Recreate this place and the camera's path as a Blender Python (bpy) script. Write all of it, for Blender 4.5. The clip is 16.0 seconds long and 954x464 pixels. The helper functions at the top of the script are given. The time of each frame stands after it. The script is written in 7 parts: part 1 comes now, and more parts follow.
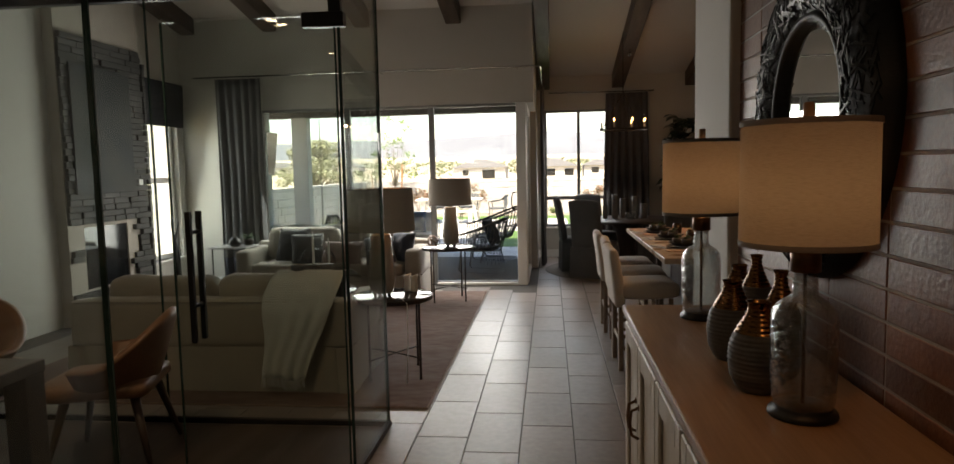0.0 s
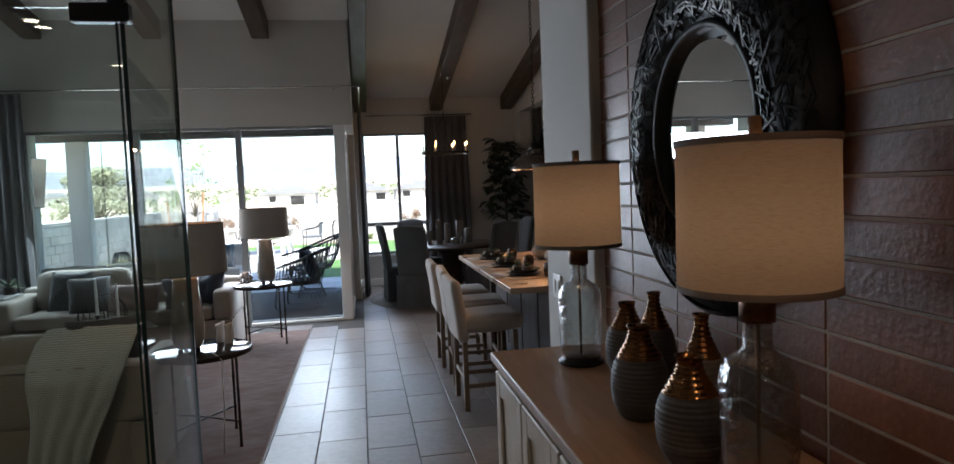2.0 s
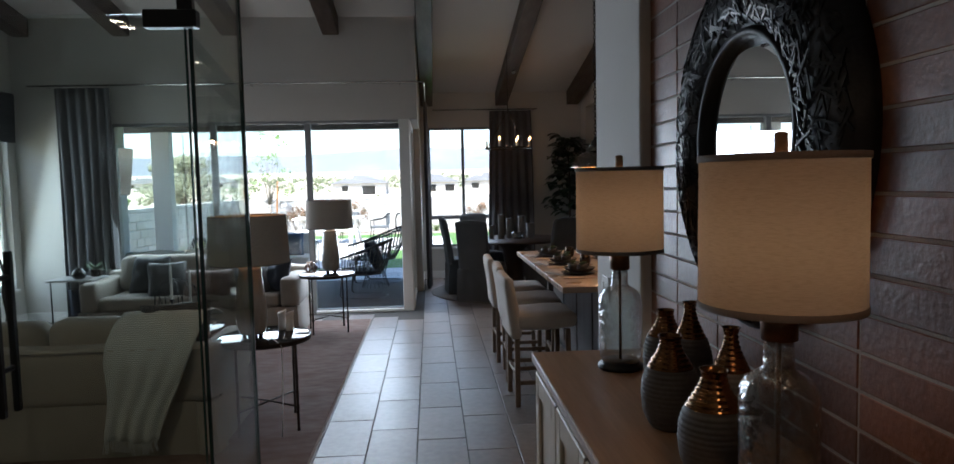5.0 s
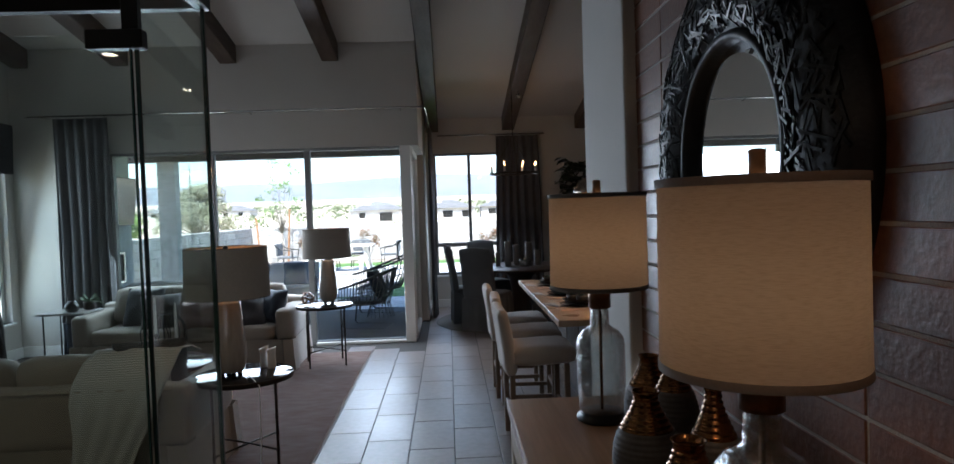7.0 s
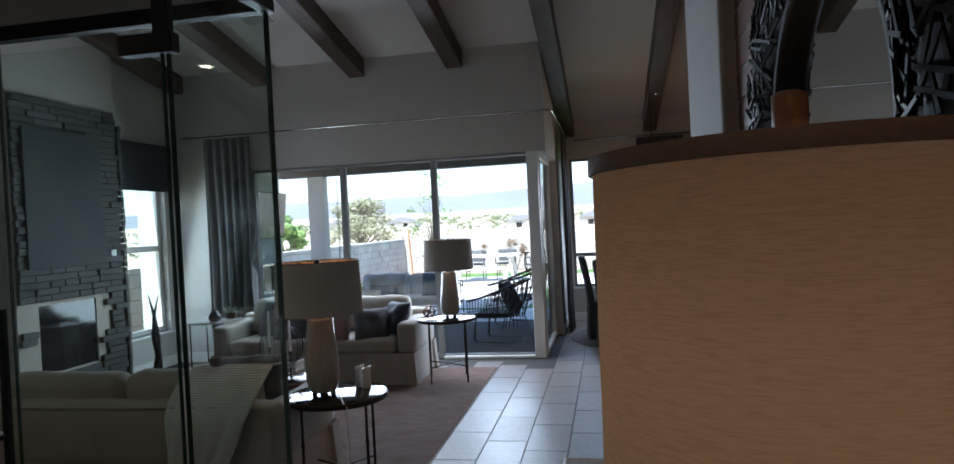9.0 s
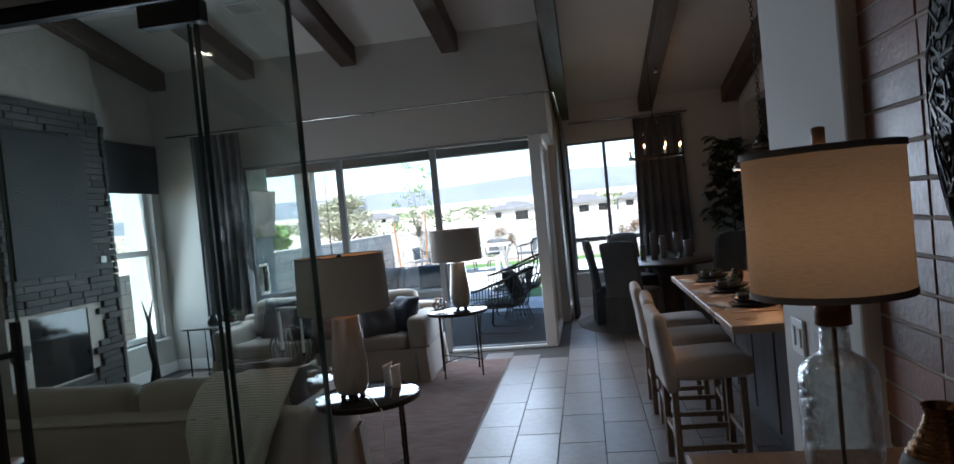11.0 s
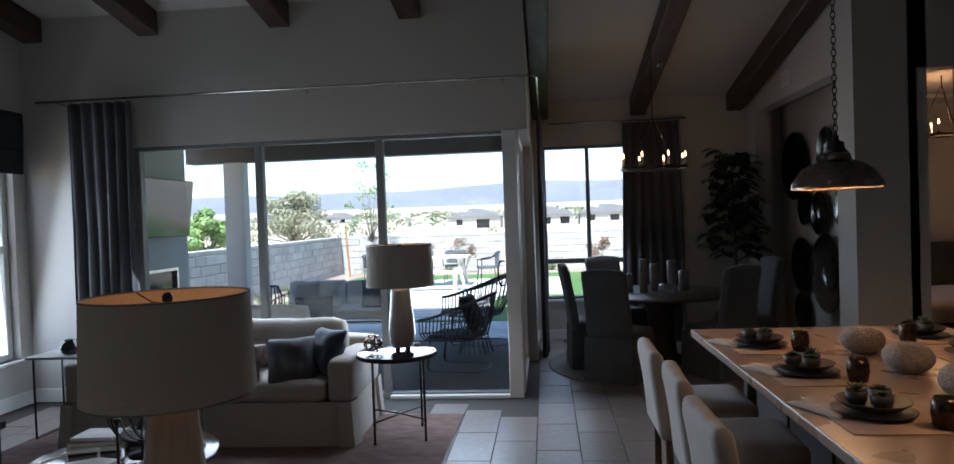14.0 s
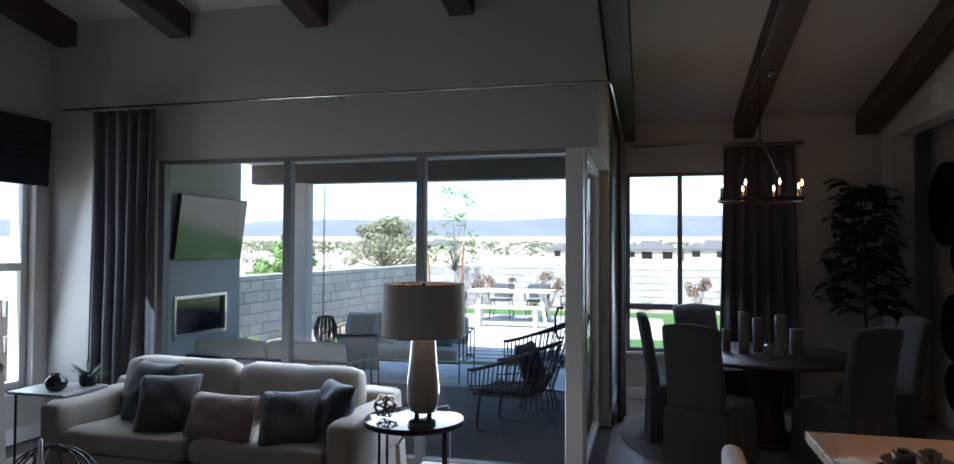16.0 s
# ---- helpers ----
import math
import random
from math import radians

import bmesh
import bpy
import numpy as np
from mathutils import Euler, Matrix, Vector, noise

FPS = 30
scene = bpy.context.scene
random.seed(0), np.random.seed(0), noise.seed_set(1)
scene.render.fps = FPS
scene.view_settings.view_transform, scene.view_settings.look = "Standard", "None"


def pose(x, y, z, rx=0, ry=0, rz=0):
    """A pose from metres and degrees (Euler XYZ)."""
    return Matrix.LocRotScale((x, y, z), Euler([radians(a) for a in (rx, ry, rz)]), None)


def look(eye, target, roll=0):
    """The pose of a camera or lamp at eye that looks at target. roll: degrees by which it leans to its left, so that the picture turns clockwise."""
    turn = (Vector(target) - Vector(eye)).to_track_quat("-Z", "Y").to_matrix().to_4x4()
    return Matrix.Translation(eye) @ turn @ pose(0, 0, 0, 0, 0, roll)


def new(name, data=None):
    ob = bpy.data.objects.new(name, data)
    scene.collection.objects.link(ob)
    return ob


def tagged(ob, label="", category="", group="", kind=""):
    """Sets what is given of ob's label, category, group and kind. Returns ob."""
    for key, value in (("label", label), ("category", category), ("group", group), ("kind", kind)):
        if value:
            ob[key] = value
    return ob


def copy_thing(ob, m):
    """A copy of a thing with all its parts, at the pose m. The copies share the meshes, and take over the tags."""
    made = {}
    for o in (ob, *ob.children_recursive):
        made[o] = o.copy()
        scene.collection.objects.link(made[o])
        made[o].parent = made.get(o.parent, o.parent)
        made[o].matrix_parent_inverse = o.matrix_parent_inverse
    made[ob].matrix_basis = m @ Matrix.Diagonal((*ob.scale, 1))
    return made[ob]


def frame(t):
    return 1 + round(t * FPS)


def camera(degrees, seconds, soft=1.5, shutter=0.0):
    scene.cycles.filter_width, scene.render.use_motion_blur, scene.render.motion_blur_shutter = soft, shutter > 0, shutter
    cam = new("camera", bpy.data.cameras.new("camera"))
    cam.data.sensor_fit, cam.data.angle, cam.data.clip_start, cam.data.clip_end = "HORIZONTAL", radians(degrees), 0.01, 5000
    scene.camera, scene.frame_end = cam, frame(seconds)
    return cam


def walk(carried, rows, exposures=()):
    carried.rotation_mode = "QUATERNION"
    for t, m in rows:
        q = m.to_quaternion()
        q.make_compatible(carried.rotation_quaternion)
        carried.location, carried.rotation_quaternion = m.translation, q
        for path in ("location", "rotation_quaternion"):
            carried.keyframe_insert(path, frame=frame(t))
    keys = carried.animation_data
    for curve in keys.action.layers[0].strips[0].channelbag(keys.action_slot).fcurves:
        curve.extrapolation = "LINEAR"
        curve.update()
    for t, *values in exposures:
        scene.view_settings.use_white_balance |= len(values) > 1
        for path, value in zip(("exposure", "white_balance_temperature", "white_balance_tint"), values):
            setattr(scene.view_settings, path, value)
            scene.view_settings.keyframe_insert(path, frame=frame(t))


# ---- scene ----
# Camera: one lens, one path through hall and great room.
cam = camera(69.8, 16.0)
PATH = [
    (0, (0.509, 0.679, 1.554), (0.295, 2.659, 1.372), -1.2),
    (0.5, (0.442, 0.885, 1.602), (0.347, 2.878, 1.468), -1.4),
    (1, (0.403, 1.087, 1.595), (0.373, 3.084, 1.494), -0.9),
    (1.5, (0.344, 1.182, 1.568), (0.489, 3.172, 1.435), -0.6),
    (2, (0.359, 1.146, 1.578), (0.689, 3.114, 1.449), -2.3),
    (2.5, (0.369, 1.166, 1.588), (0.494, 3.157, 1.436), -0.2),
    (3, (0.39, 1.218, 1.579), (0.47, 3.206, 1.379), 0.9),
    (3.5, (0.419, 1.156, 1.585), (0.494, 3.146, 1.402), -0.6),
    (4, (0.44, 1.146, 1.592), (0.555, 3.133, 1.398), -0.2),
    (4.5, (0.447, 1.109, 1.603), (0.57, 3.094, 1.398), 0.1),
    (4.7, (0.443, 1.098, 1.608), (0.588, 3.085, 1.43), -0.9),
    (7, (0.64, 1.339, 1.618), (0.722, 3.336, 1.549), -1.9),
    (7.5, (0.725, 1.552, 1.603), (0.892, 3.545, 1.59), -1.6),
    (8, (0.766, 1.699, 1.603), (0.929, 3.692, 1.604), 0.5),
    (8.5, (0.876, 1.786, 1.595), (0.622, 3.769, 1.545), -0.9),
    (9, (0.97, 1.806, 1.607), (0.594, 3.77, 1.582), -2.9),
    (9.5, (0.973, 1.824, 1.595), (0.602, 3.789, 1.564), -2.6),
    (11.8, (0.496, 2.368, 1.576), (0.202, 4.345, 1.507), -6.6),
    (12, (0.502, 2.557, 1.569), (0.198, 4.532, 1.495), -6.0),
    (12.5, (0.496, 2.783, 1.597), (0.22, 4.762, 1.515), -2.3),
    (13, (0.44, 3.092, 1.605), (0.424, 5.091, 1.569), -0.3),
    (13.5, (0.359, 3.289, 1.629), (0.288, 5.285, 1.535), -0.9),
    (14, (0.434, 3.621, 1.634), (0.235, 5.611, 1.594), -2.0),
    (14.5, (0.481, 3.933, 1.649), (0.184, 5.91, 1.665), -0.2),
    (15, (0.498, 4.25, 1.637), (0.288, 6.238, 1.691), 0.3),
    (15.5, (0.521, 4.538, 1.659), (0.273, 6.522, 1.697), -0.0),
    (16, (0.654, 4.744, 1.666), (0.17, 6.684, 1.717), 0.3),
]
EXPOSURES = [(0.0, 1.84, 7800, 12), (0.7, 2.16, 6850, 12), (3.0, 2.07, 5800, 8), (9.5, 1.8, 5550, 8), (12.5, 1.66, 5550, 8), (15.0, 1.44, 5500, 8), (16.0, 1.45, 5450, 8)]
walk(cam, [(t, look(eye, target, roll)) for t, eye, target, roll in PATH], EXPOSURES)

# World, sun and daylight.
world = bpy.data.worlds.new("sky")
scene.world = world
world.use_nodes = True
wn = world.node_tree.nodes
sky = wn.new("ShaderNodeTexSky")
sky.sky_type, sky.sun_disc = "NISHITA", False
sky.sun_elevation, sky.sun_rotation = radians(59), radians(187)
sky.air_density, sky.dust_density = 1.0, 1.5
wn["Background"].inputs["Strength"].default_value = 0.15
world.node_tree.links.new(sky.outputs[0], wn["Background"].inputs["Color"])
sun = new("sun", bpy.data.lights.new("sun", "SUN"))
sun.data.energy, sun.data.angle, sun.data.color = 5.0, radians(0.6), (1.0, 0.95, 0.87)
sun.matrix_world = look((-1.5, -13, 22), (0, 0, 0))


def bulb(name, place, watts, radius=0.03, color=(1.0, 0.52, 0.22)):
    lamp = new(name, bpy.data.lights.new(name, "POINT"))
    lamp.data.energy, lamp.data.shadow_soft_size, lamp.data.color = watts, radius, color
    lamp.location = place
    return lamp


def downlight(place, watts, color=(1.0, 0.75, 0.5), spread=95):
    lamp = new("recessed_spot", bpy.data.lights.new("recessed_spot", "SPOT"))
    lamp.data.energy, lamp.data.shadow_soft_size, lamp.data.color = watts, 0.05, color
    lamp.data.spot_size, lamp.data.spot_blend = radians(spread), 0.6
    lamp.matrix_world = look(place, (place[0], place[1] + 0.001, 0))
    return lamp


bulb("sideboard_bulb", (1.112, 2.355, 1.51), 0.05)
bulb("sideboard_bulb", (1.10, 3.44, 1.51), 0.06)
bulb("table_bulb", (-0.755, 5.66, 1.25), 0.28)
bulb("table_bulb", (-0.68, 8.75, 1.28), 0.14)
bulb("pendant_bulb", (2.01, 7.5, 1.80), 4.0)
bulb("pendant_bulb", (2.01, 5.78, 1.80), 2.4)
bulb("chandelier_glow", (1.57, 10.86, 2.25), 1.1, 0.02)
downlight((0.80, 0.9, 3.4), 7.5, color=(1.0, 0.5, 0.22))
downlight((3.9, 8.2, 3.4), 3)
downlight((2.1, 4.9, 3.6), 5)
downlight((-1.73, 3.15, 2.78), 10, spread=140)
downlight((-1.73, 1.5, 2.78), 4, spread=140)
bulb("hall_candles", (4.74, 11.5, 2.5), 5, 0.02)


def window_light(place, target, w, h, watts):
    """Stands in for the sky's light in a window opening."""
    lamp = new("window_daylight", bpy.data.lights.new("window_daylight", "AREA"))
    lamp.data.shape, lamp.data.size, lamp.data.size_y = "RECTANGLE", w, h
    lamp.data.energy, lamp.data.color = watts, (0.87, 0.93, 1.0)
    lamp.matrix_world = look(place, target)
    return lamp


window_light((-1.68, 9.55, 1.36), (-1.68, 9.55 - 4.4, 1.36 - 1.5), 3.4, 1.7, 42)
window_light((0.92, 12.3, 1.6), (0.92, 12.3 - 4.4, 1.6 - 2.6), 0.98, 1.4, 4.5)
window_light((-4.40, 9.2, 1.4), (0, 9.2, 0.4), 0.8, 1.6, 5)

# Materials.
MATS = {}


def mat(name, base, other=None, rough=0.6, metal=0.0, fine=60.0, coarse=4.0, bump=0.1, rand=0.0, stretch=(1, 1, 1), spec=0.5,
        wave=0.0, island=False, depth=0.004, sheen=0.0):
    """Two-scale mottled surface: grain and stains between two colours, fine relief, varying gloss."""
    if name in MATS:
        return MATS[name]
    other = other or tuple(c * 0.72 for c in base)
    m = bpy.data.materials.new(name)
    m.use_nodes = True
    n, l = m.node_tree.nodes, m.node_tree.links
    b = n["Principled BSDF"]
    tc = n.new("ShaderNodeTexCoord")
    mp = n.new("ShaderNodeMapping")
    mp.inputs["Scale"].default_value = stretch
    l.new(tc.outputs["Object"], mp.inputs["Vector"])
    vec = mp.outputs[0]
    if rand or island:
        src = n.new("ShaderNodeNewGeometry").outputs["Random Per Island"] if island else n.new("ShaderNodeObjectInfo").outputs["Random"]
        off = n.new("ShaderNodeVectorMath")
        off.operation = "ADD"
        sc = n.new("ShaderNodeMath")
        sc.operation = "MULTIPLY"
        sc.inputs[1].default_value = 37.0
        l.new(src, sc.inputs[0])
        l.new(vec, off.inputs[0])
        l.new(sc.outputs[0], off.inputs[1])
        vec = off.outputs[0]
    f = n.new("ShaderNodeTexNoise")
    f.inputs["Scale"].default_value, f.inputs["Detail"].default_value = fine, 5
    c = n.new("ShaderNodeTexNoise")
    c.inputs["Scale"].default_value, c.inputs["Detail"].default_value = coarse, 3
    l.new(vec, f.inputs["Vector"])
    l.new(vec, c.inputs["Vector"])
    add = n.new("ShaderNodeMath")
    add.operation = "ADD"
    l.new(f.outputs["Fac"], add.inputs[0])
    l.new(c.outputs["Fac"], add.inputs[1])
    rg = n.new("ShaderNodeMapRange")
    rg.inputs["From Min"].default_value, rg.inputs["From Max"].default_value = 0.7, 1.3
    l.new(add.outputs[0], rg.inputs["Value"])
    mix = n.new("ShaderNodeMix")
    mix.data_type = "RGBA"
    mix.inputs[6].default_value, mix.inputs[7].default_value = (*base, 1), (*other, 1)
    l.new(rg.outputs[0], mix.inputs[0])
    col = mix.outputs[2]
    if rand:
        hsv = n.new("ShaderNodeHueSaturation")
        vr = n.new("ShaderNodeMapRange")
        vr.inputs["To Min"].default_value, vr.inputs["To Max"].default_value = 1 - rand, 1 + rand
        l.new(src, vr.inputs["Value"])
        l.new(vr.outputs[0], hsv.inputs["Value"])
        l.new(col, hsv.inputs["Color"])
        col = hsv.outputs[0]
    l.new(col, b.inputs["Base Color"])
    rr = n.new("ShaderNodeMapRange")
    rr.inputs["To Min"].default_value, rr.inputs["To Max"].default_value = max(0.02, rough - 0.1), min(1.0, rough + 0.1)
    l.new(c.outputs["Fac"], rr.inputs["Value"])
    l.new(rr.outputs[0], b.inputs["Roughness"])
    b.inputs["Metallic"].default_value = metal
    b.inputs["Specular IOR Level"].default_value = spec
    if sheen:
        b.inputs["Sheen Weight"].default_value = sheen
    if bump:
        h = f.outputs["Fac"]
        if wave:
            w = n.new("ShaderNodeTexWave")
            w.inputs["Scale"].default_value, w.inputs["Distortion"].default_value = wave, 1.5
            w.inputs["Detail"].default_value = 2
            l.new(vec, w.inputs["Vector"])
            ad = n.new("ShaderNodeMath")
            ad.operation = "ADD"
            l.new(w.outputs["Fac"], ad.inputs[0])
            l.new(h, ad.inputs[1])
            h = ad.outputs[0]
        bp = n.new("ShaderNodeBump")
        bp.inputs["Strength"].default_value, bp.inputs["Distance"].default_value = bump, depth
        l.new(h, bp.inputs["Height"])
        l.new(bp.outputs[0], b.inputs["Normal"])
    MATS[name] = m
    return m


def glass(name, tint=(0.9, 0.95, 0.93), ior=1.5, ripple=0.0, edge=5.0):
    """Clear sheet glass: tinted see-through, with a mirror gloss that grows at grazing angles."""
    m = bpy.data.materials.new(name)
    m.use_nodes = True
    n, l = m.node_tree.nodes, m.node_tree.links
    n.remove(n["Principled BSDF"])
    t = n.new("ShaderNodeBsdfTransparent")
    t.inputs[0].default_value = (*tint, 1)
    g = n.new("ShaderNodeBsdfGlossy")
    g.inputs["Roughness"].default_value = 0.0 if not ripple else 0.03
    fr = n.new("ShaderNodeLayerWeight")
    fr.inputs["Blend"].default_value = 0.5
    pw = n.new("ShaderNodeMath")
    pw.operation = "POWER"
    pw.inputs[1].default_value = edge
    r0 = ((ior - 1) / (ior + 1)) ** 2
    ma = n.new("ShaderNodeMath")
    ma.operation = "MULTIPLY_ADD"
    ma.inputs[1].default_value, ma.inputs[2].default_value = 0.8, r0
    l.new(fr.outputs["Facing"], pw.inputs[0])
    l.new(pw.outputs[0], ma.inputs[0])
    mx = n.new("ShaderNodeMixShader")
    l.new(ma.outputs[0], mx.inputs[0])
    l.new(t.outputs[0], mx.inputs[1])
    l.new(g.outputs[0], mx.inputs[2])
    if ripple:
        tc = n.new("ShaderNodeTexCoord")
        ns = n.new("ShaderNodeTexNoise")
        ns.inputs["Scale"].default_value = 45
        bp = n.new("ShaderNodeBump")
        bp.inputs["Strength"].default_value, bp.inputs["Distance"].default_value = ripple, 0.01
        l.new(tc.outputs["Object"], ns.inputs["Vector"])
        l.new(ns.outputs["Fac"], bp.inputs["Height"])
        l.new(bp.outputs[0], g.inputs["Normal"])
        l.new(bp.outputs[0], fr.inputs["Normal"])
    l.new(mx.outputs[0], n["Material Output"].inputs["Surface"])
    return m


def shade_cloth(name, color, through_light=0.45):
    """Linen lampshade: lets part of the bulb's light through; woven thread relief."""
    m = bpy.data.materials.new(name)
    m.use_nodes = True
    n, l = m.node_tree.nodes, m.node_tree.links
    n.remove(n["Principled BSDF"])
    tc = n.new("ShaderNodeTexCoord")
    mp = n.new("ShaderNodeMapping")
    mp.inputs["Scale"].default_value = (60, 60, 900)
    ns = n.new("ShaderNodeTexNoise")
    ns.inputs["Scale"].default_value, ns.inputs["Detail"].default_value = 1.0, 4
    l.new(tc.outputs["Object"], mp.inputs[0])
    l.new(mp.outputs[0], ns.inputs["Vector"])
    mix = n.new("ShaderNodeMix")
    mix.data_type = "RGBA"
    mix.inputs[6].default_value, mix.inputs[7].default_value = (*[c * 0.8 for c in color], 1), (*color, 1)
    rg = n.new("ShaderNodeMapRange")
    rg.inputs["From Min"].default_value, rg.inputs["From Max"].default_value = 0.3, 0.56
    l.new(ns.outputs["Fac"], rg.inputs["Value"])
    l.new(rg.outputs[0], mix.inputs[0])
    d = n.new("ShaderNodeBsdfDiffuse")
    t = n.new("ShaderNodeBsdfTranslucent")
    mx = n.new("ShaderNodeMixShader")
    mx.inputs[0].default_value = through_light
    l.new(mix.outputs[2], d.inputs[0])
    l.new(mix.outputs[2], t.inputs[0])
    l.new(d.outputs[0], mx.inputs[1])
    l.new(t.outputs[0], mx.inputs[2])
    l.new(mx.outputs[0], n["Material Output"].inputs["Surface"])
    return m


def glowing(name, color, strength):
    m = bpy.data.materials.new(name)
    m.use_nodes = True
    b = m.node_tree.nodes["Principled BSDF"]
    b.inputs["Base Color"].default_value = (*color, 1)
    b.inputs["Emission Color"].default_value = (*color, 1)
    b.inputs["Emission Strength"].default_value = strength
    return m


PAINT = mat("wall_paint", (0.53, 0.505, 0.465), (0.49, 0.465, 0.425), 0.75, fine=180, coarse=1.2, bump=0.25, depth=0.002)
CEIL = mat("ceiling_paint", (0.53, 0.51, 0.475), (0.49, 0.47, 0.435), 0.8, fine=160, coarse=1.0, bump=0.25, depth=0.002)
WHITE = mat("white_paint", (0.78, 0.77, 0.74), (0.72, 0.71, 0.68), 0.4, fine=90, coarse=2, bump=0.05)
TILE = mat("porcelain_tile", (0.15, 0.122, 0.108), (0.215, 0.178, 0.158), 0.40, fine=22, coarse=2.2, bump=0.12, rand=0.16, depth=0.003, spec=0.42)
GROUT = mat("grout", (0.045, 0.04, 0.036), (0.065, 0.058, 0.052), 0.85, fine=200, coarse=8, bump=0.2)
BRICK = mat("glazed_brick", (0.20, 0.085, 0.048), (0.125, 0.052, 0.03), 0.42, fine=60, coarse=6, bump=0.5, rand=0.32, depth=0.004)
MORTAR = mat("mortar", (0.46, 0.41, 0.36), (0.36, 0.32, 0.28), 0.9, fine=150, coarse=9, bump=0.5)
BEAM = mat("beam_wood", (0.085, 0.055, 0.036), (0.045, 0.028, 0.019), 0.55, fine=14, coarse=2, bump=0.5, stretch=(6, 0.6, 6))
OAK = mat("honey_oak", (0.33, 0.20, 0.115), (0.235, 0.135, 0.075), 0.38, fine=10, coarse=1.5, bump=0.18, stretch=(9, 0.6, 9))
CREAM = mat("cream_lacquer", (0.52, 0.46, 0.38), (0.44, 0.385, 0.315), 0.5, fine=25, coarse=3, bump=0.12, stretch=(6, 6, 0.8))
DARK_WOOD = mat("espresso_wood", (0.035, 0.024, 0.018), (0.06, 0.04, 0.03), 0.45, fine=12, coarse=2, bump=0.25, stretch=(7, 7, 0.7))
BLACK = mat("black_metal", (0.012, 0.012, 0.013), (0.02, 0.019, 0.018), 0.42, metal=0.6, fine=120, coarse=10, bump=0.1)
IRON = mat("forged_iron", (0.028, 0.023, 0.02), (0.05, 0.038, 0.03), 0.5, metal=0.8, fine=70, coarse=8, bump=0.35)
CHROME = mat("brushed_steel", (0.55, 0.54, 0.52), (0.45, 0.44, 0.42), 0.22, metal=1.0, fine=200, coarse=5, bump=0.05)
BRONZE = mat("bronze", (0.19, 0.105, 0.06), (0.12, 0.065, 0.04), 0.35, metal=1.0, fine=90, coarse=6, bump=0.15)
ALU = mat("window_aluminium", (0.22, 0.22, 0.22), (0.19, 0.19, 0.19), 0.45, fine=150, coarse=3, bump=0.05)
LINEN = mat("sofa_linen", (0.32, 0.285, 0.24), (0.27, 0.238, 0.20), 0.9, fine=420, coarse=5, bump=0.4, depth=0.002, sheen=0.2)
STOOL = mat("stool_cloth", (0.43, 0.37, 0.315), (0.37, 0.315, 0.265), 0.9, fine=420, coarse=6, bump=0.35, depth=0.002, sheen=0.2)
SLIP = mat("slate_cloth", (0.085, 0.088, 0.09), (0.06, 0.063, 0.066), 0.95, fine=380, coarse=5, bump=0.4, depth=0.002, sheen=0.2)
CURTAIN = mat("curtain_cloth", (0.09, 0.088, 0.092), (0.065, 0.063, 0.067), 0.9, fine=350, coarse=4, bump=0.3, depth=0.002, sheen=0.2)
CURTAIN_HEM = mat("curtain_hem", (0.035, 0.042, 0.06), (0.028, 0.034, 0.05), 0.9, fine=350, coarse=4, bump=0.3, depth=0.002)
STONE_LEDGE = mat("ledge_stone", (0.075, 0.072, 0.068), (0.045, 0.043, 0.04), 0.8, fine=40, coarse=6, bump=0.7, rand=0.35, depth=0.008)
PANE = glass("window_pane", (0.965, 0.98, 0.98), 1.45)
OFFICE_PANE = glass("office_pane", (0.935, 0.965, 0.95), 1.5)
GLASS_EDGE = mat("glass_edge", (0.03, 0.06, 0.05), (0.02, 0.045, 0.038), 0.15, fine=50, coarse=3, bump=0.02)
BOTTLE = glass("seeded_glass", (0.90, 0.915, 0.91), 1.85, 1.0, 1.5)
MIRROR = mat("mirror", (0.85, 0.87, 0.87), (0.85, 0.87, 0.87), 0.05, metal=1.0, fine=10, coarse=1, bump=0.0)
MIRROR.node_tree.nodes["Principled BSDF"].inputs["Roughness"].default_value = 0.0
for lk in list(MIRROR.node_tree.nodes["Principled BSDF"].inputs["Roughness"].links):
    MIRROR.node_tree.links.remove(lk)
BLACK_GLASS = mat("black_glass", (0.008, 0.008, 0.009), (0.01, 0.01, 0.011), 0.04, fine=30, coarse=2, bump=0.0)
QUARTZ = mat("quartz_top", (0.37, 0.27, 0.195), (0.325, 0.235, 0.168), 0.3, fine=300, coarse=5, bump=0.0)

# Mesh tools.
def part(name, bm, material, parent=None, label="", smooth=False, loc=None):
    me = bpy.data.meshes.new(name)
    bm.to_mesh(me)
    bm.free()
    if smooth:
        me.polygons.foreach_set("use_smooth", [True] * len(me.polygons))
    me.materials.append(material)
    ob = new(name, me)
    if parent:
        ob.parent = parent
    if loc:
        ob.location = loc
    if label:
        tagged(ob, label)
    return ob


def thing(name, m, label, category, group="", kind=""):
    ob = new(name)
    ob.empty_display_size = 0.1
    ob.matrix_world = m
    return tagged(ob, label, category, group, kind)


def structure(name, bm, material, label="", category="", smooth=False):
    ob = part(name, bm, material, None, "", smooth)
    return tagged(ob, label, category, "", "structure")


